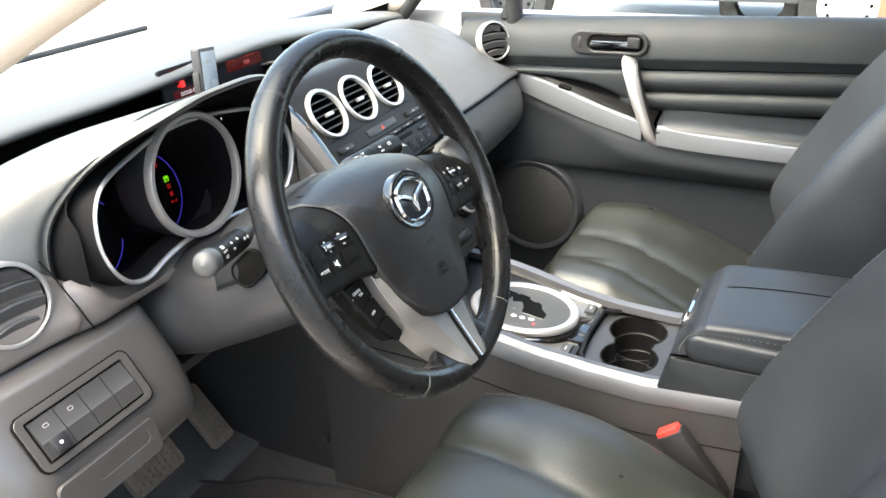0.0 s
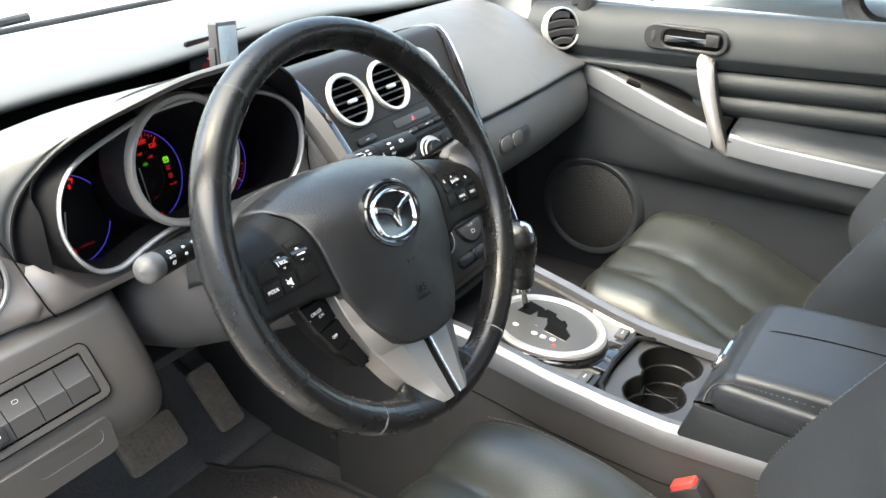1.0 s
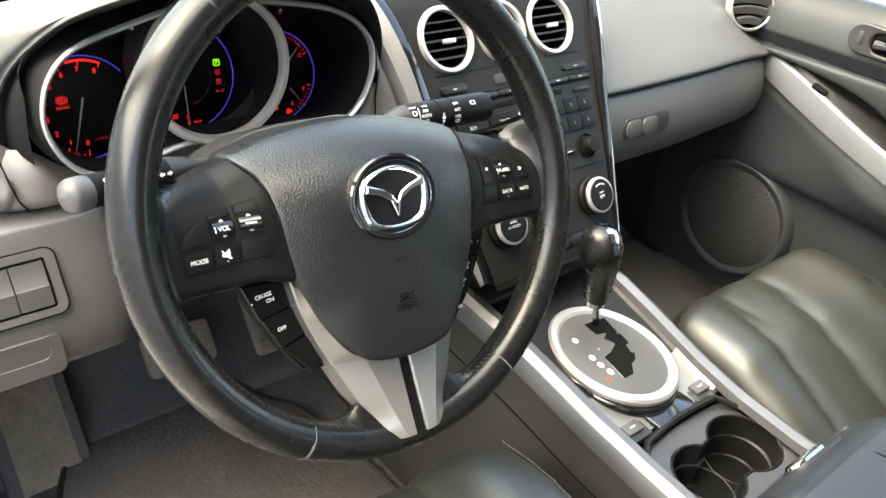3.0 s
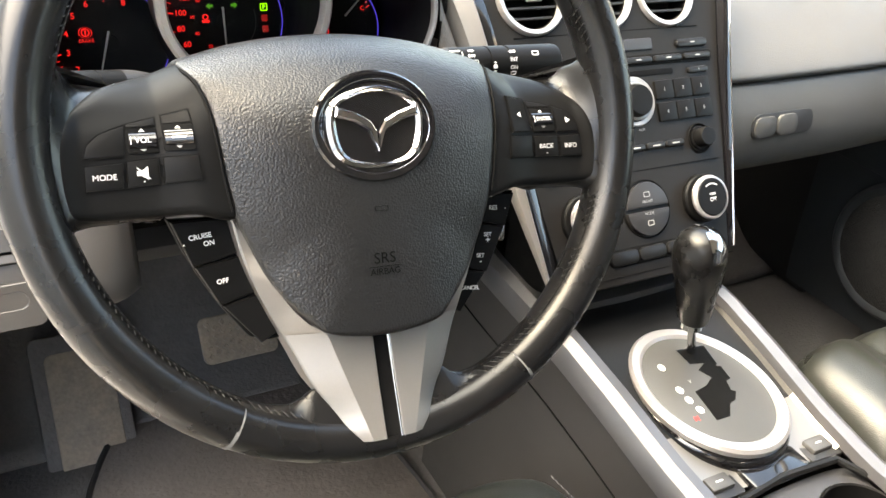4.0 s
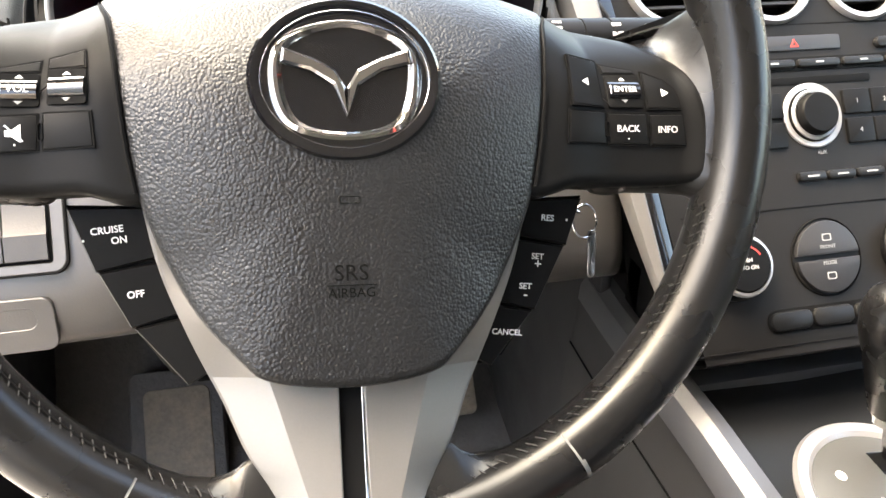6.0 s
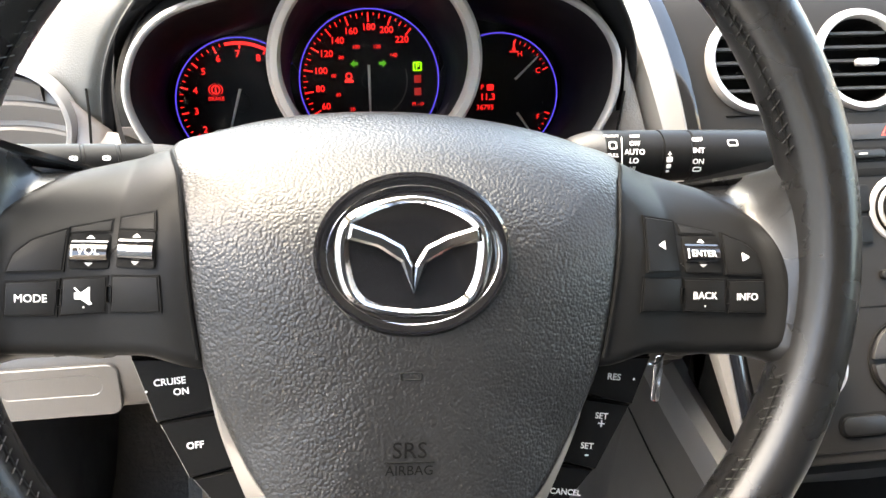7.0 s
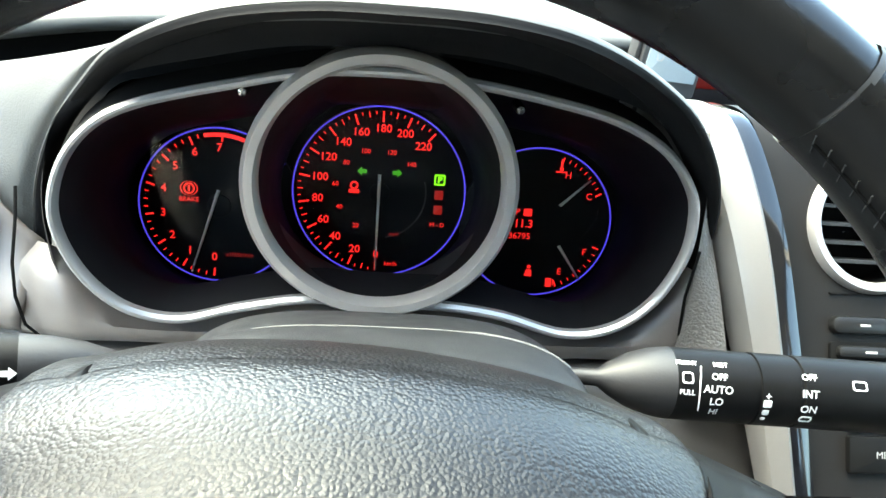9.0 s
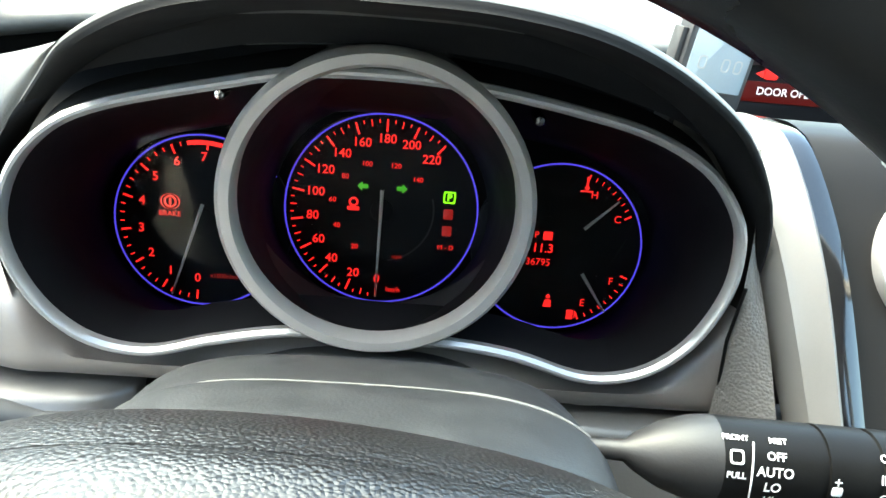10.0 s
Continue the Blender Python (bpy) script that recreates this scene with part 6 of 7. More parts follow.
    # one opening shaped by two overlapping circles
    (ax_, ay_, ra), (bx_, by_, rb) = wells
    lean = math.atan2(by_ - ay_, bx_ - ax_)
    well = [(ax_ + ra * math.cos(lean + q), ay_ + ra * math.sin(lean + q)) for q in np.radians(np.linspace(42, 318, 34))]
    well += [(bx_ + rb * math.cos(lean + math.pi + q), by_ + rb * math.sin(lean + math.pi + q)) for q in np.radians(np.linspace(42, 318, 34))]
    bm = bmesh.new()
    edges = []
    for lp in (spline(frame, 48, True), ring_offset(well, -0.0012)):
        vs = [bm.verts.new((x, y, zc)) for x, y in lp]
        edges += [bm.edges.new((vs[i], vs[(i + 1) % len(vs)])) for i in range(len(vs))]
    bmesh.ops.triangle_fill(bm, edges=edges, use_beauty=True)
    part("cup_frame", bm, SHROUD, c, "matt grey cup holder plate")
    part("front_lip", tube([(CX - 0.092, -0.19, zc + 0.002), (CX - 0.086, -0.118, zc + 0.006), (CX - 0.06, -0.098, zc + 0.008), (CX + 0.0, -0.092, zc + 0.01), (CX + 0.068, -0.096, zc + 0.01), (CX + 0.084, -0.12, zc + 0.006)], 0.0042, 8), TRAYBLACK, c, "raised dark lip")
    wo = np.array(well)
    part("cup_well", loft([[(x, y, zc + h) for x, y in ring_offset(wo, d)] for d, h in ((-0.0025, 0.0), (-0.001, 0.0014), (0.0006, 0.0), (0.0012, -0.028), (0.004, -0.03), (0.0045, -0.058), (0.008, -0.062))], True, False), TRAYBLACK, c, "deep dark double cup well", 30)
    part("cup_floor", box(0.3, -0.21, zc - 0.068, 0.485, -0.11, zc - 0.06, 0.002), BLACK, c)
    for wx, wy, r in wells:
        part("well_ridge", tube([(wx + (r - 0.0035) * math.cos(q), wy + (r - 0.0035) * math.sin(q), zc - 0.0295) for q in np.radians(np.linspace(0, 360, 48, endpoint=False))], 0.0005, 6, True), DARK, c, "thin ridge inside the well")
    # armrest box
    am = (0.283, 0.478)
    ar = thing("armrest", Matrix.Identity(4), "black leather padded armrest box with silver catch", "armrest")
    side = Matrix(((0, 0, 1, 0), (1, 0, 0, 0), (0, 1, 0, 0), (0, 0, 0, 1)))
    low = [(-0.62, 0.6), (-0.208, 0.6), (-0.212, 0.7), (-0.219, 0.742), (-0.228, 0.768), (-0.2335, 0.789), (-0.62, 0.789)]
    part("bin", move(plate(low, [(0.004, am[0] - 0.004), (0.001, am[0] - 0.0025), (0.0, am[0]), (0.0, am[1] - 0.006), (0.001, am[1] - 0.003), (0.006, am[1] - 0.002)]), side), DOOR, ar, "dark grained storage bin", 30)
    up = spline([(-0.63, 0.786), (-0.4, 0.7835), (-0.246, 0.784), (-0.2325, 0.787), (-0.235, 0.796), (-0.24, 0.806), (-0.25, 0.8225), (-0.266, 0.8375), (-0.29, 0.8455), (-0.4, 0.8505), (-0.6, 0.85), (-0.635, 0.835), (-0.64, 0.8)], 110, True)
    part("lid", move(plate(up, [(0.008, am[0] + 0.0005), (0.0045, am[0] + 0.0014), (0.002, am[0] + 0.004), (0.0005, am[0] + 0.009), (0.0, am[0] + 0.016), (-0.0012, (am[0] + am[1]) / 2), (0.0, am[1] - 0.018), (0.0006, am[1] - 0.01), (0.002, am[1] - 0.0045), (0.0045, am[1] - 0.0014), (0.008, am[1])]), side), NAVY, ar, "padded leather lid", 60)
    pan = rect(-0.62, 0.7885, -0.25, 0.8285, 0.0195, 8)
    part("side_pad", move(plate(pan, [(0.0, am[0] + 0.003), (0.0, am[0] - 0.001), (0.002, am[0] - 0.004), (0.006, am[0] - 0.006), (0.012, am[0] - 0.0066)][::-1]), side), NAVY, ar, "leather side pad", 60)
    part("lid_seam", tube([(am[0] - 0.0005, y, 0.7893) for y in np.linspace(-0.24, -0.62, 20)], 0.0018, 8), BLACK, ar)
    seam = spline([(-0.243, 0.793), (-0.2445, 0.806), (-0.252, 0.822), (-0.268, 0.831), (-0.3, 0.8345), (-0.4, 0.837), (-0.62, 0.837)], 150)
    st = [tube([(am[0] + 0.0006 + o, *seam[i]), (am[0] + 0.0006 + o, *(seam[i] * 0.35 + seam[i + 1] * 0.65))], 0.0006, 5) for i in range(0, 148, 2) for o in (0.0,)]
    so = part("stitching", merge(*st), THREAD, ar, "pale stitching along the lid")
    so["kind"] = "stuff"
    part("lid_crease", tube(spline([(0.392, -0.272, 0.8412), (0.397, -0.3, 0.8475), (0.403, -0.4, 0.8513), (0.403, -0.6, 0.8508)], 20), [0.0003] + [0.0013] * 19, 6), BLACK, ar)
    cm = Matrix.Translation((0.386, -0.2395, 0.805)) @ Matrix.Rotation(radians(-65), 4, "X")
    ct = part("catch", move(chip(rect(-0.043, -0.018, 0.043, 0.018, 0.017, 8), -0.008, 0.0025, 0.0015), cm), DARK, ar, "dark oval catch surround")
    part("catch_button", move(chip(rect(-0.039, -0.012, 0.018, 0.014, 0.0125, 8), 0.001, 0.0065, 0.0025), cm), CHROME, ct, "chrome catch button")


# ---------------------------------------------------------------- seats


def build_seat(cx, name_side, seams, fall, fore, back_y):
    """seams: lines of (y, x) on the cushion; fall: (y, z) of its top along the middle; fore: how far its front edge reaches."""
    s = thing("front_seat", Matrix.Translation((cx, 0, 0)), "black leather front seat with stitched bolsters" if name_side < 0 else "black leather passenger seat with channelled cushion", "car seat", "front seats")
    hw = 0.226
    bw = 0.25 if name_side < 0 else 0.213
    fy, fz = [q[0] for q in fall], [q[1] for q in fall]

    def seam_x(line, y):
        return float(np.interp(y, [q[0] for q in line], [q[1] for q in line]))

    def top(x, y):
        u = abs(x) / hw
        z = float(np.interp(y, fy, fz))
        z += 0.012 * math.exp(-((u - 0.62) / 0.2) ** 2)
        for line in seams:
            z -= 0.014 * math.exp(-abs(x - seam_x(line, y)) / 0.02)
        return z
    xs = np.linspace(-1, 1, 81)
    rings = []
    for y, drop, wk in ((-0.42, 0.05, 0.98), (-0.36, 0.0, 1.0), (-0.28, 0, 1.0), (-0.22, 0, 1.0), (-0.16, 0, 1.0), (-0.1, 0, 1.0), (-0.05, 0.0, 0.99), (fore - 0.035, 0.006, 0.97), (fore - 0.012, 0.018, 0.94), (fore + 0.004, 0.04, 0.9), (fore + 0.012, 0.075, 0.88), (fore + 0.012, 0.11, 0.87), (fore, 0.17, 0.87)):
        row = []
        for t in xs:
            x = t * hw * wk
            z = top(x, y) - drop
            e = abs(t)
            if e > 0.72:
                k = (e - 0.72) / 0.28
                z -= 0.16 * k ** 2.6
                x = math.copysign(hw * wk * (0.72 + 0.28 * math.sin(k * math.pi / 2)), t)
            row.append((x, y - 0.02 * e ** 3 * max(0.0, (y + 0.1) / 0.1), z))
        rings.append(row)
    g = np.array(rings)
    cols = [spline(g[:, j], 44) for j in range(g.shape[1])]
    cols = np.array(cols)
    cushion = part("cushion", loft([cols[:, i] for i in range(44)]), SEAT, s, "leather seat cushion", 60)
    part("cushion_base", box(-0.2, -0.42, FLOOR + 0.02, 0.2, 0.0, 0.57, 0.02), DARK, s)
    lift = lambda y: float(np.interp(y, [-0.05, fore - 0.035, fore - 0.012, fore + 0.004], [0, 0.006, 0.018, 0.04]))
    for line in seams:
        pts = [(seam_x(line, y), y, top(seam_x(line, y), y) - lift(y) + 0.0004) for y in np.linspace(-0.36, fore - 0.01, 24)]
        part("cushion_seam", tube(pts, 0.001, 6), DARKTHREAD, cushion)
    # stitched welt round the bolster tops
    for sd in (-1, 1) if name_side < 0 else ():
        st = []
        for y in np.arange(-0.36, fore - 0.03, 0.0075):
            x = sd * hw * (0.72 + 0.28 * math.sin(0.32 * math.pi / 2))
            z = top(sd * hw * 0.81, y) - lift(y) - 0.16 * 0.32 ** 2.6 + 0.0003
            st.append(tube([(x, y, z), (x, y + 0.0045, z)], 0.0006, 5))
        so = part("stitching", merge(*st), THREAD, cushion)
        so["kind"] = "stuff"
    # backrest: reclined, with thick bolsters
    rec = radians(27)
    up, fw = Vector((0, -math.sin(rec), math.cos(rec))), Vector((0, math.cos(rec), math.sin(rec)))
    base = Vector((0, back_y, 0.7))
    rings = []
    for v, w, dep in ((-0.02, 0.9, 0.4), (0.03, 0.98, 0.9), (0.1, 1.02, 1.0), (0.2, 1.03, 1.0), (0.3, 1.0, 0.95), (0.4, 0.95, 0.8), (0.5, 0.88, 0.55), (0.56, 0.78, 0.3), (0.59, 0.6, 0.1)):
        row = []
        for t in np.linspace(-1, 1, 51):
            e = abs(t)
            x = t * bw * w
            f = 0.0 + 0.115 * dep * (max(0, (e - 0.45) / 0.4) ** 1.5 if e < 0.85 else 1.0)
            for sx in (-0.1, 0.1):
                f -= 0.006 * math.exp(-((x - sx) / 0.009) ** 2) * (e < 0.5)
            if e > 0.85:
                k = (e - 0.85) / 0.15
                f -= 0.2 * k ** 2
                x = math.copysign(bw * w * (0.85 + 0.15 * math.sin(k * math.pi / 2)), t)
            p = base + up * v + fw * f
            row.append((x, p.y, p.z))
        rings.append(row)
    g = np.array(rings)
    cols = np.array([spline(g[:, j], 34) for j in range(g.shape[1])])
    bk = part("backrest", loft([cols[:, i] for i in range(34)]), NAVY, s, "leather backrest with deep bolsters", 60)
    part("back_shell", move(box(0.04 - bw, -0.11, -0.02, bw - 0.04, -0.04, 0.56, 0.03, 3), Matrix.Translation(base) @ Matrix.Rotation(rec, 4, "X")), DARK, s)
    part("headrest", move(box(-0.13, -0.06, 0.62, 0.13, 0.05, 0.8, 0.04, 4), Matrix.Translation(base) @ Matrix.Rotation(rec, 4, "X")), NAVY, s, "padded leather headrest")
    for sd in (-1, 1):
        welt = [cols[4 if sd < 0 else 46][i] for i in range(2, 30)]
        st = []
        w = np.array(welt) + np.array((0, 0.0008, 0.0004))
        fine = spline(w, 200)
        for i in range(0, 198, 2):
            st.append(tube([fine[i], fine[i] * 0.35 + fine[i + 1] * 0.65], 0.00035, 5))
        so = part("stitching", merge(*st), THREAD, bk)
        so["kind"] = "stuff"
    return s


def build_buckles():
    b = thing("seat_belt_buckle", Matrix.Translation((0.253, -0.245, 0.69)) @ Matrix.Rotation(radians(-38), 4, "X"), "black seat belt buckle with a red button", "belt buckle")
    part("body", box(-0.012, -0.02, -0.11, 0.012, 0.02, 0.0, 0.004), DARK, b)
    part("button", box(-0.009, -0.0165, -0.012, 0.009, 0.0165, 0.006, 0.003), REDPL, b, "bright red release button")
    p = thing("seat_belt_stalk", Matrix.Translation((0.93, -0.285, 0.645)), "grey belt anchor beside the passenger seat", "belt anchor")
    part("cover", box(-0.008, -0.014, -0.02, 0.008, 0.014, 0.008, 0.004), SILVER, p)
    part("strap", box(-0.003, -0.1, -0.05, 0.003, -0.02, 0.0, 0.001), DARK, p)


# ---------------------------------------------------------------- passenger door
DX = 1.03


def build_door():
    d = thing("passenger_door", Matrix.Identity(4), "closed passenger door with dark vinyl trim and silver strip", "car door")
    ys = [0.42, 0.3, 0.2, 0.1, 0.0, -0.15, -0.3, -0.45, -0.65]
    st = []
    for y in ys:
        bz = float(np.interp(-y, [-0.42, -0.3, 0.1, 0.45, 0.65], [1.062, 1.07, 1.083, 1.092, 1.096]))
        g1 = float(np.interp(-y, [-0.42, -0.03, 0.4, 0.65], [0.966, 0.976, 0.993, 1.0]))
        st.append([(DX + 0.1, y, bz - 0.006), (DX + 0.055, y, bz + 0.001), (DX + 0.035, y, bz - 0.004), (DX + 0.012, y, bz - 0.03), (DX, y, bz - 0.07), (DX + 0.002, y, g1 + 0.02), (DX + 0.01, y, g1 + 0.004)])
    part("upper_panel", skin(st, 40, 26), DOOR, d, "dark vinyl upper panel")
    # quilted rolls behind the pull handle: two horizontal folds
    for k, (za, zb) in enumerate(((0.975, 0.934), (0.932, 0.893))):
        st = []
        for y in (0.045, 0.02, -0.03, -0.1, -0.2, -0.3, -0.4, -0.55):
            s1 = 0.045 * (-y)
            r = 0.013 if y < 0.03 else 0.004
            st.append([(DX + 0.013, y, za + s1 + 0.002), (DX + 0.006, y, za + s1 - 0.003), (DX + 0.013 - r, y, (za + zb) / 2 + s1 + 0.006), (DX + 0.013 - r, y, (za + zb) / 2 + s1 - 0.006), (DX + 0.006, y, zb + s1 + 0.003), (DX + 0.013, y, zb + s1 - 0.002)])
        part("padded_fold", skin(st, 36, 18), DOOR, d, "soft padded fold")
    # smooth tongue over the switch pocket, before the handle
    st = []
    for y, zb in ((0.32, 0.955), (0.26, 0.955), (0.209, 0.953), (0.15, 0.948), (0.097, 0.94), (0.05, 0.925), (0.015, 0.908)):
        zt = float(np.interp(-y, [-0.42, -0.03, 0.4, 0.65], [0.966, 0.976, 0.993, 1.0])) + 0.001
        st.append([(DX + 0.012, y, zt), (DX + 0.003, y, zt - 0.004), (DX + 0.0005, y, zt * 0.5 + zb * 0.5), (DX + 0.002, y, zb + 0.003), (DX + 0.012, y, zb)])
    part("pocket_brow", skin(st, 30, 12), DOOR, d, "dark vinyl tongue over the switch pocket")
    # back panel in the pocket
    st = [[(DX + 0.016, y, 0.98 + 0.045 * -y), (DX + 0.018, y, 0.92), (DX + 0.02, y, 0.85)] for y in (0.35, 0.0, -0.6)]
    part("pocket_back", skin(st, 8, 6), BLACK, d)
    # arm shelf behind the strip
    st = []
    for y, zs in ((-0.05, 0.883), (-0.1, 0.886), (-0.2, 0.883), (-0.3, 0.88), (-0.45, 0.877), (-0.6, 0.874)):
        st.append([(DX + 0.02, y, zs + 0.022), (DX - 0.0, y, zs + 0.012), (DX - 0.035, y, zs + 0.004), (DX - 0.052, y, zs - 0.006), (DX - 0.058, y, zs - 0.016), (DX - 0.056, y, zs - 0.03)])
    solid(part("arm_shelf", skin(st, 20, 20), NAVY, d, "padded leather arm shelf"), 0.004)
    # silver strip, front piece and rear piece
    def strip(path, label):
        rings = []
        for y, zt, zb, dx in path:
            rings.append([(DX + 0.012 + dx, y, zt - 0.001), (DX - 0.004 + dx, y, zt + 0.001), (DX - 0.01 + dx, y, zt - 0.003), (DX - 0.013 + dx, y, (zt + zb) / 2), (DX - 0.012 + dx, y, zb + 0.002), (DX + 0.004 + dx, y, zb - 0.001)])
        g = np.array(rings)
        cols = np.array([spline(g[:, j], 30) for j in range(g.shape[1])])
        part("trim_strip", loft([cols[:, i] for i in range(30)], True, True), STRIP, d, label, 30)
    strip([(0.3, 0.965, 0.928, 0.03), (0.27, 0.957, 0.914, 0.018), (0.2, 0.94, 0.893, 0.004), (0.12, 0.917, 0.872, -0.012), (0.04, 0.897, 0.856, -0.03), (-0.02, 0.884, 0.844, -0.042)], "satin silver door strip")
    strip([(-0.052, 0.88, 0.839, -0.046), (-0.12, 0.874, 0.835, -0.05), (-0.2, 0.87, 0.833, -0.052), (-0.3, 0.866, 0.831, -0.052), (-0.45, 0.863, 0.829, -0.05)], "satin silver door strip")
    # window switch pocket
    st = [[(DX + 0.02, y, z + 0.016), (DX + dx, y, z + 0.002), (DX + dx - 0.012, y, z - 0.006), (DX + dx - 0.012, y, z - 0.02)] for y, z, dx in ((0.27, 0.945, 0.026), (0.2, 0.934, 0.013), (0.12, 0.914, -0.003), (0.04, 0.896, -0.021), (-0.04, 0.879, -0.033))]
    solid(part("switch_shelf", skin(st, 16, 8), TRAYBLACK, d, "black switch shelf"), 0.003)
    part("window_switch", move(box(-0.006, -0.014, 0.0, 0.006, 0.014, 0.008, 0.002), Matrix.Translation((DX - 0.004, 0.165, 0.93)) @ Matrix.Rotation(radians(15), 4, "X")), KEYMAT, d)
    # pull handle
    pts = spline([(DX - 0.002, 0.026, 1.008), (DX - 0.03, 0.018, 0.99), (DX - 0.05, 0.0, 0.945), (DX - 0.056, -0.02, 0.895), (DX - 0.053, -0.037, 0.853), (DX - 0.036, -0.046, 0.832)], 24)
    rings = []
    for i, p in enumerate(pts):
        w = np.interp(i, [0, 3, 23], [0.012, 0.0165, 0.0125])
        rings.append([(p[0] + b, p[1] + a * w, p[2] + a * 0.004) for a, b in ((-1, 0.004), (-0.85, -0.004), (-0.4, -0.008), (0.4, -0.008), (0.85, -0.004), (1, 0.004), (0.8, 0.012), (-0.8, 0.012))])
    ph = part("pull_handle", loft(rings, True, True), SILVER, d, "satin silver pull handle", 50)
    side = [[(p[0] + 0.004, p[1] - w * 1.02, p[2]), (p[0] + 0.03, p[1] - w * 0.9, p[2] - 0.004), (p[0] + 0.03, p[1] + w * 0.8, p[2] - 0.004), (p[0] + 0.006, p[1] + w, p[2])] for p, w in zip(pts[2:], np.linspace(0.016, 0.0125, 22))]
    part("handle_back", loft(side, True, True), DARK, ph)
    # latch bezel with chrome lever
    m = Matrix(((0, 0, -1, DX - 0.0005), (-1, 0, 0, 0.07), (0, 1, 0, 1.0335), (0, 0, 0, 1)))
    bz = part("latch_bezel", move(band(rect(-0.082, -0.024, 0.082, 0.024, 0.0235, 8), rect(-0.046, -0.017, 0.073, 0.017, 0.0165, 8), -0.003, 0.007, 0.002), m), DARK, d, "dark oval latch bezel")
    part("latch_cup", move(chip(rect(-0.05, -0.018, 0.076, 0.018, 0.0165, 8), -0.012, 0.001, 0.0005), m), BLACK, bz)
    part("latch_lever", move(plate(rect(-0.042, -0.0125, 0.064, 0.006, 0.006, 6), [(0, 0.0), (0, 0.003), (0.002, 0.006), (0.004, 0.0065)]), m), CHROME, bz, "chrome latch lever")
    part("lever_end", move(box(0.04, -0.008, 0.0, 0.066, 0.015, 0.011, 0.003), m), DARK, bz)
    part("bezel_left", move(chip(rect(-0.08, -0.022, -0.045, 0.022, 0.02, 8), -0.003, 0.005, 0.001), m), DARK, bz)
    part("lock_button", move(box(-0.066, -0.011, 0.003, -0.058, 0.011, 0.0085, 0.002), m), SHROUD, bz, "small lock rocker")
    # lower panel with the speaker
    st = []
    for y in (0.44, 0.34, 0.2, 0.1, 0.0, -0.2, -0.45, -0.65):
        zt = float(np.interp(-y, [-0.3, -0.2, -0.12, -0.04, 0.02, 0.3, 0.65], [0.93, 0.895, 0.874, 0.858, 0.845, 0.833, 0.829]))
        dx = float(np.interp(-y, [-0.3, -0.2, -0.04, 0.02], [0.03, 0.006, -0.028, -0.04]))
        st.append([(DX + dx - 0.004, y, zt), (DX + dx - 0.008, y, zt - 0.02), (DX + dx - 0.004, y, zt - 0.05), (DX + dx * 0.3 + 0.004, y, 0.755), (DX + 0.02, y, 0.74), (DX + 0.028, y, 0.66), (DX + 0.036, y, 0.55), (DX + 0.05, y, 0.46)])
    part("lower_panel", skin(st, 40, 40), DOORLOW, d, "dark blue-grey lower door panel")
    sm = Matrix(((0, 0, -1, DX + 0.02), (-1, 0, 0, 0.243), (0, 1, 0, 0.635), (0, 0, 0, 1)))
    sp = part("speaker_rim", move(lathe([(0.122, -0.02), (0.119, 0.004), (0.112, 0.012), (0.106, 0.012), (0.1, 0.008)], 64), sm), DOORLOW, d, "round speaker housing")
    part("speaker_grille", move(lathe([(0.102, 0.007), (0.09, 0.012), (0.05, 0.016), (0.0005, 0.017)], 56), sm), GRILLE, sp, "dark speaker grille")
    part("outer_skin", box(DX + 0.12, -0.65, 0.45, DX + 0.16, 0.62, 1.07, 0.02), BODY, d, "painted outer door skin")
    part("window_seal", box(DX + 0.06, -0.65, 1.04, DX + 0.075, 0.44, 1.074, 0.003), DARK, d)
    # window frame and glass
    part("window_frame", tube(spline([(DX + 0.045, 0.3, 1.06), (DX + 0.035, 0.3, 1.2), (DX + 0.015, 0.28, 1.36), (DX - 0.005, 0.18, 1.46)], 12), 0.02, 10), DARK, d, "black front window post")
    part("window_frame", tube(spline([(DX + 0.075, 0.6, 1.06), (DX + 0.03, 0.36, 1.3), (DX - 0.015, 0.1, 1.5), (DX - 0.03, -0.3, 1.545), (DX - 0.03, -0.65, 1.54)], 16), 0.016, 10), DARK, d)
    part("mirror_sail", move(plate([(-0.33, 1.07), (-0.285, 1.07), (-0.29, 1.16)], [(0, -0.01), (0, 0.01)]), Matrix(((0, 0, 1, DX + 0.04), (-1, 0, 0, 0), (0, 1, 0, 0), (0, 0, 0, 1)))), DARK, d)
    gl = part("window_pane", skin([[(DX + 0.067, y, 1.08), (DX + 0.03, y, 1.3), (DX - 0.02, y, 1.53)] for y in (0.28, -0.2, -0.65)], 6, 8), GLASS, d, "clear side window")
    gl.visible_shadow = False


# ---------------------------------------------------------------- footwell


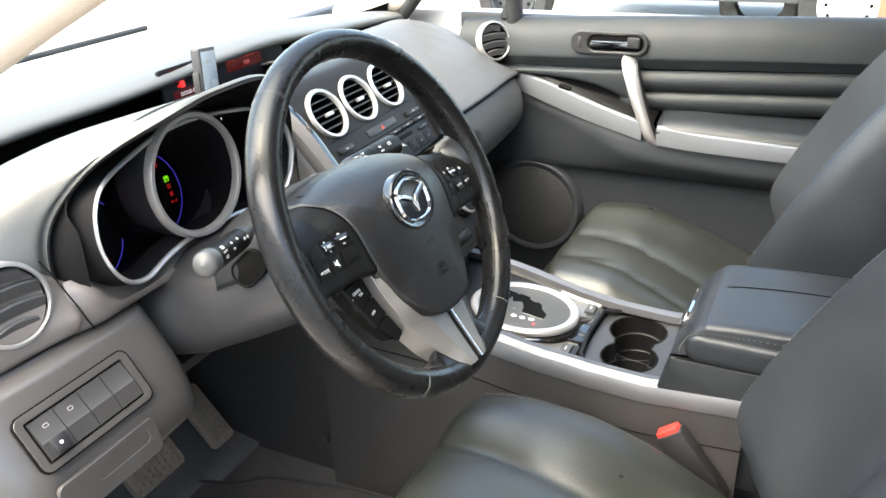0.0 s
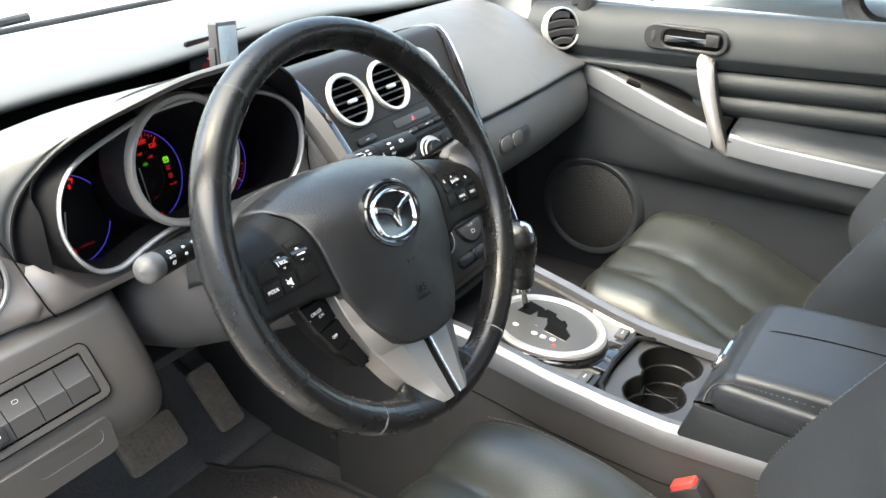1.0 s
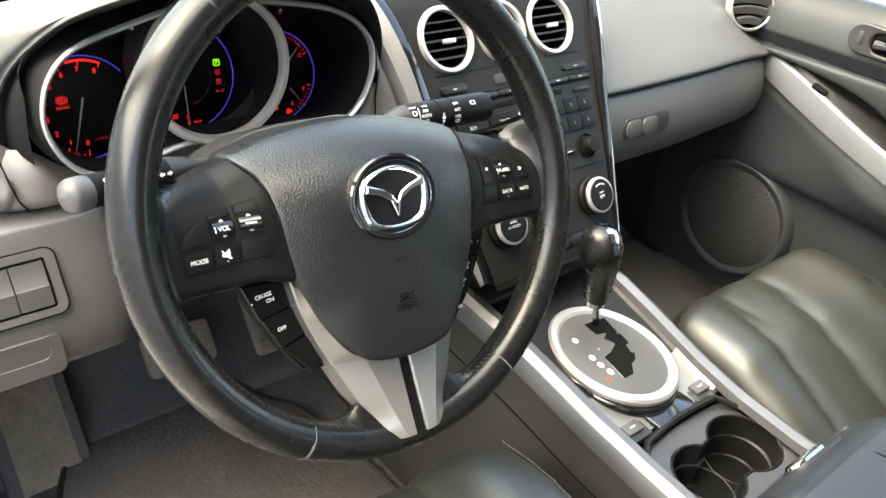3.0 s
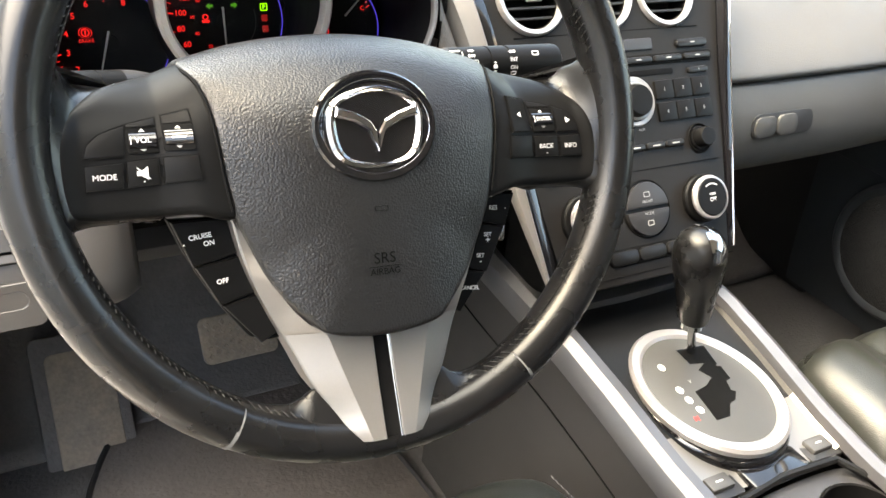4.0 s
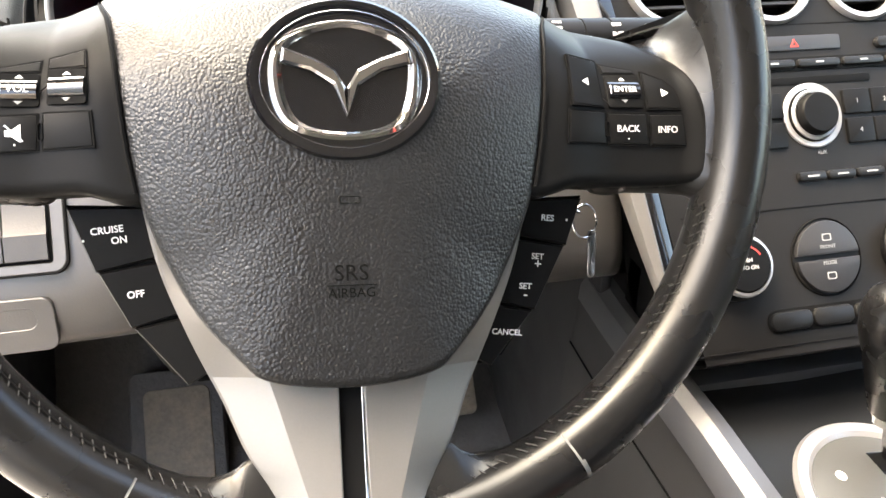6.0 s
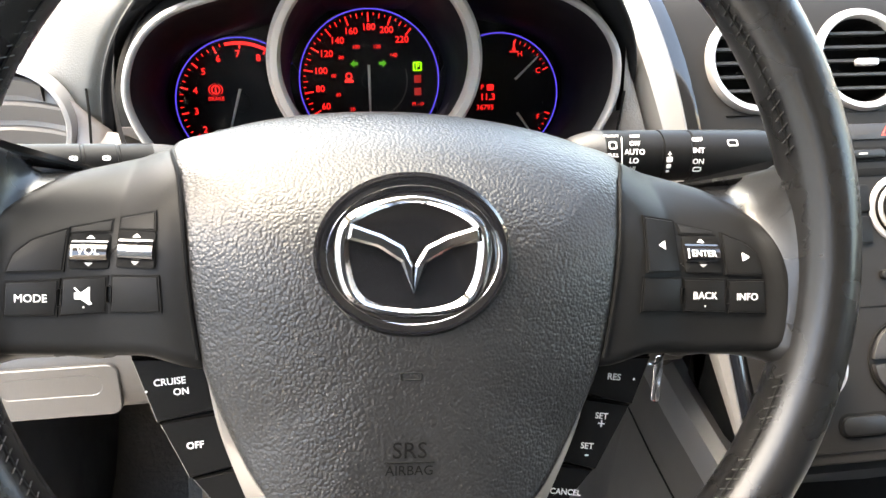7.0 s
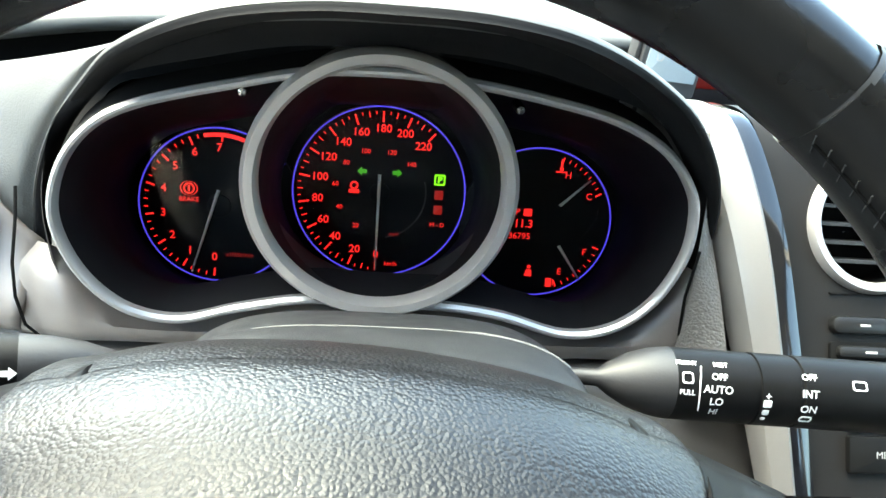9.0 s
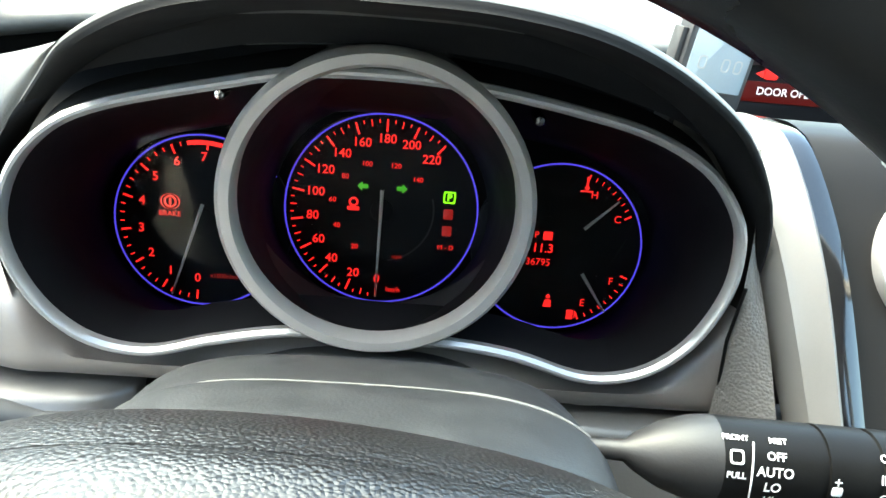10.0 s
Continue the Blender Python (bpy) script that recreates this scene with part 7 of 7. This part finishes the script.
def build_footwell():
    m = thing("floor_mat", Matrix.Identity(4), "worn dark carpet floor mat in the driver's footwell", "floor mat")
    out = spline([(-0.22, -0.05), (0.2, -0.05), (0.22, 0.2), (0.19, 0.4), (0.15, 0.46), (0.13, 0.52), (0.1, 0.6), (0.02, 0.63), (-0.06, 0.62), (-0.1, 0.58), (-0.2, 0.35)], 80, True)
    part("carpet", plate(out, [(0, FLOOR + 0.002), (0, FLOOR + 0.01), (0.004, FLOOR + 0.013)]), MAT, m)
    part("binding", tube([(x, y, FLOOR + 0.011) for x, y in out], 0.005, 8, True), DARK, m, "stitched mat binding")
    for name, x0, x1, y, z, h, tilt, label in (("brake_pedal", -0.012, 0.092, 0.515, 0.548, 0.066, 38, "worn dusty brake pedal with diamond tread"), ("accelerator_pedal", 0.165, 0.215, 0.54, 0.53, 0.12, 40, "narrow dusty accelerator pedal")):
        mm = facing(((x0 + x1) / 2, y, z), tilt)
        p = thing(name, mm, label, "pedal", "pedals")
        w = (x1 - x0) / 2
        part("pad", chip(rect(-w, -h / 2, w, h / 2, 0.01, 5), -0.012, 0.0, 0.003), PEDAL, p)
        tr = []
        if w > 0.04:
            for i in range(-4, 5):
                for j in range(-2, 3):
                    cx, cy = i * 0.0105, j * 0.0115 + (0.005 if i % 2 else 0)
                    if abs(cx) < w - 0.006 and abs(cy) < h / 2 - 0.006:
                        tr.append(plate([(cx - 0.0045, cy), (cx, cy - 0.005), (cx + 0.0045, cy), (cx, cy + 0.005)], [(0, -0.001), (0.0008, 0.0022)]))
        else:
            for j in range(-4, 5):
                tr.append(plate(rect(-w + 0.008, j * 0.012 - 0.003, w - 0.008, j * 0.012 + 0.003, 0.002), [(0, -0.001), (0.0006, 0.0018)]))
        part("tread", merge(*tr), PEDAL, p, "raised tread")
        part("arm", tube([(0, 0.02, -0.012), (0, 0.08, -0.05), (0, 0.25, -0.08)], 0.008, 8), DARK, p)
    f = thing("foot_rest", Matrix.Identity(4), "carpeted foot rest with worn rubber plate", "foot rest")
    fm = facing((-0.168, 0.52, 0.47), 42)
    part("ramp", move(chip(rect(-0.06, -0.12, 0.055, 0.11, 0.01), -0.05, 0.0, 0.005), fm), CARPET, f)
    part("plate", move(chip(rect(-0.042, -0.085, 0.04, 0.085, 0.01), -0.002, 0.003, 0.002), fm), PEDAL, f, "worn brown rubber plate")
    # loose bits
    lv = thing("hook", Matrix.Translation((0.247, 0.325, 0.503)), "small plastic hook on the console side", "hook")
    part("body", lathe([(0.0005, 0.006), (0.005, 0.005), (0.006, 0.0), (0.004, -0.006)], 14), SHROUD, lv)
    sc = thing("paper_scrap", Matrix.Translation((0.13, 0.36, FLOOR + 0.015)), "crumpled scrap of paper on the mat", "litter")
    bm = bmesh.new()
    bmesh.ops.create_icosphere(bm, subdivisions=2, radius=0.006)
    for v in bm.verts:
        v.co = Vector((v.co.x * 1.6, v.co.y * 0.8, v.co.z * 0.5)) * (1 + 0.4 * noise.noise(v.co * 300))
    part("scrap", bm, CREAM, sc)


def build_switch_panel():
    m = facing((-0.236, 0.2265, 0.93), 33)
    s = thing("switch_panel", m, "framed row of four switches on the knee panel", "switch panel")
    part("frame", band(rect(-0.068, -0.028, 0.067, 0.031, 0.009, 6), rect(-0.0592, -0.0212, 0.0582, 0.0232, 0.002, 6), -0.003, 0.0009, 0.0006), KNEE, s, "grey moulded frame")
    part("frame_groove", band(rect(-0.0693, -0.0293, 0.0683, 0.0323, 0.0102, 6), rect(-0.0678, -0.0278, 0.0668, 0.0308, 0.009, 6), -0.003, 0.0006, 0.0002), BLACK, s)
    part("frame_bed", chip(rect(-0.06, -0.022, 0.058, 0.024, 0.002), -0.006, -0.001, 0.0005), BLACK, s)
    for i in range(4):
        x0 = -0.0565 + i * 0.0283
        k = part("switch", loft([[(x0, y, z) for y, z in ((-0.019, -0.003), (-0.019, 0.0025), (-0.002, 0.004), (0.0, 0.0025), (0.021, 0.0015), (0.021, -0.003))], [(x0 + 0.0272, y, z) for y, z in ((-0.019, -0.003), (-0.019, 0.0025), (-0.002, 0.004), (0.0, 0.0025), (0.021, 0.0015), (0.021, -0.003))]], True, True), DARKGREY, s)
        if i == 0:
            part("dimmer", move(box(-0.008, -0.008, 0, 0.008, 0.008, 0.006, 0.002), at(x0 + 0.0136, -0.009, 0.002)), DARK, k)
            part("print", chip(disc(x0 + 0.0136, -0.009, 0.0018, n=12), 0.008, 0.0082, 0.00005), PRINT, k)
        if i < 2:
            part("print", band(rect(x0 + 0.0105, 0.0095, x0 + 0.0165, 0.0135, 0.0015), rect(x0 + 0.0112, 0.0102, x0 + 0.0158, 0.0128, 0.0008), 0.0016, 0.0021, 0.0001), DIMPRINT, k)
    # fuse flap below
    f = thing("fuse_flap", facing((-0.228, 0.2045, 0.877), 10), "grey plastic pull flap with scooped grip below the switches", "flap")
    edge = rect(-0.075, -0.025, 0.046, 0.014, 0.008, 5)
    scoop = rect(-0.034, -0.008, 0.034, 0.0065, 0.0065, 5)
    part("flap", band(edge, scoop, -0.003, 0.0016, 0.0007), KNEE, f, "grey moulded flap")
    part("grip", loft([[(x, y, z) for x, y in ring_offset(scoop, e)] for e, z in ((-0.0004, 0.0012), (0.0014, -0.0045), (0.0045, -0.009))], True, True), KNEE, f, "scooped finger grip", 40)


# ---------------------------------------------------------------- outside


def build_outside():
    v = thing("parked_car", Matrix.Translation((5.95, 0.03, 0)), "dark car parked across the yard with a white steel wheel", "car")
    body = [[(x, y, z) for x, z in ((0, 0.32), (-0.02, 0.6), (0.03, 0.95), (0.18, 1.0), (0.22, 1.5), (1.5, 1.5), (1.7, 0.95), (1.72, 0.35))] for y in (-3.4, -3.2, -1.0, 1.4, 1.9)]
    part("body", loft(body, True, True), CARPAINT, v, "dark painted body", 30)
    for y, mat in ((-0.35, STEEL), (2.2, TYRE)):
        wm = Matrix.Translation((-0.06 if y < 0 else 0.02, y, 0.33)) @ Matrix.Rotation(radians(-90), 4, "Y")
        ty = part("wheel", move(lathe([(0.2, -0.09), (0.3, -0.1), (0.328, -0.07), (0.33, 0.0), (0.328, 0.05), (0.3, 0.09), (0.21, 0.08), (0.2, 0.05)], 48), wm), TYRE, v, "black tyre")
        rim = part("rim", move(lathe([(0.205, 0.07), (0.2, 0.085), (0.185, 0.08), (0.17, 0.03), (0.12, 0.04), (0.06, 0.06), (0.0005, 0.065)], 40), wm), STEEL if y < 0 else CARPAINT, ty, "white painted steel rim")
        for k in range(12):
            a = 2 * math.pi * k / 12
            part("hole", move(lathe([(0.014, 0.0), (0.014, 0.037), (0.0005, 0.038)], 12), wm @ at(0.145 * math.cos(a), 0.145 * math.sin(a))), BLACK, rim)
    sp = thing("spare_tyre", Matrix.Translation((6.2, 0.3, 0.3)) @ Matrix.Rotation(radians(-90), 4, "Y"), "black tyre standing on the concrete yard", "tyre")
    part("tread", lathe([(0.18, -0.09), (0.27, -0.1), (0.3, -0.07), (0.302, 0.0), (0.3, 0.07), (0.27, 0.1), (0.18, 0.09)], 48), TYRE, sp)
    r = thing("red_crate", Matrix.Translation((5.7, -0.66, 0)), "red painted crate standing on the concrete", "crate")
    part("box", box(-0.15, -0.3, 0.0, 0.15, 0.15, 0.7, 0.02), REDPAINT, r)


build_ground()
build_yard_wall()
build_shell()
build_windscreen()
build_dashboard()
build_side_vent("side_vent", (-0.242, 0.29, 1.036), (-0.1, -1, 0.2), 0.042, "round side vent with curved louvres near the driver's door")
build_side_vent("side_vent", (1.006, 0.32, 1.03), (-0.5, -1, 0.3), 0.043, "round side vent with curved louvres by the passenger door")
build_gauges()
build_wheel()
build_column()
build_stack()
build_display()
build_phone()
build_console()
build_seat(0.0, -1, [[(-0.3, 0.05), (-0.164, 0.06), (-0.089, 0.07), (0.003, 0.082)], [(-0.3, -0.05), (-0.164, -0.06), (-0.089, -0.07), (0.003, -0.082)]], [(-0.42, 0.6), (-0.31, 0.672), (-0.235, 0.712), (-0.16, 0.733), (-0.083, 0.74), (0.0, 0.734), (0.05, 0.728)], 0.03, -0.405)
build_seat(2 * CX, 1, [[(-0.3, -0.15), (-0.175, -0.135), (-0.07, -0.11), (0.06, -0.07)], [(-0.3, -0.03), (-0.24, -0.02), (-0.105, 0.005), (0.05, 0.03)]], [(-0.42, 0.57), (-0.27, 0.628), (-0.17, 0.672), (-0.06, 0.708), (0.02, 0.716), (0.08, 0.71)], 0.08, -0.362)
build_buckles()
build_door()
build_footwell()
build_switch_panel()
build_outside()
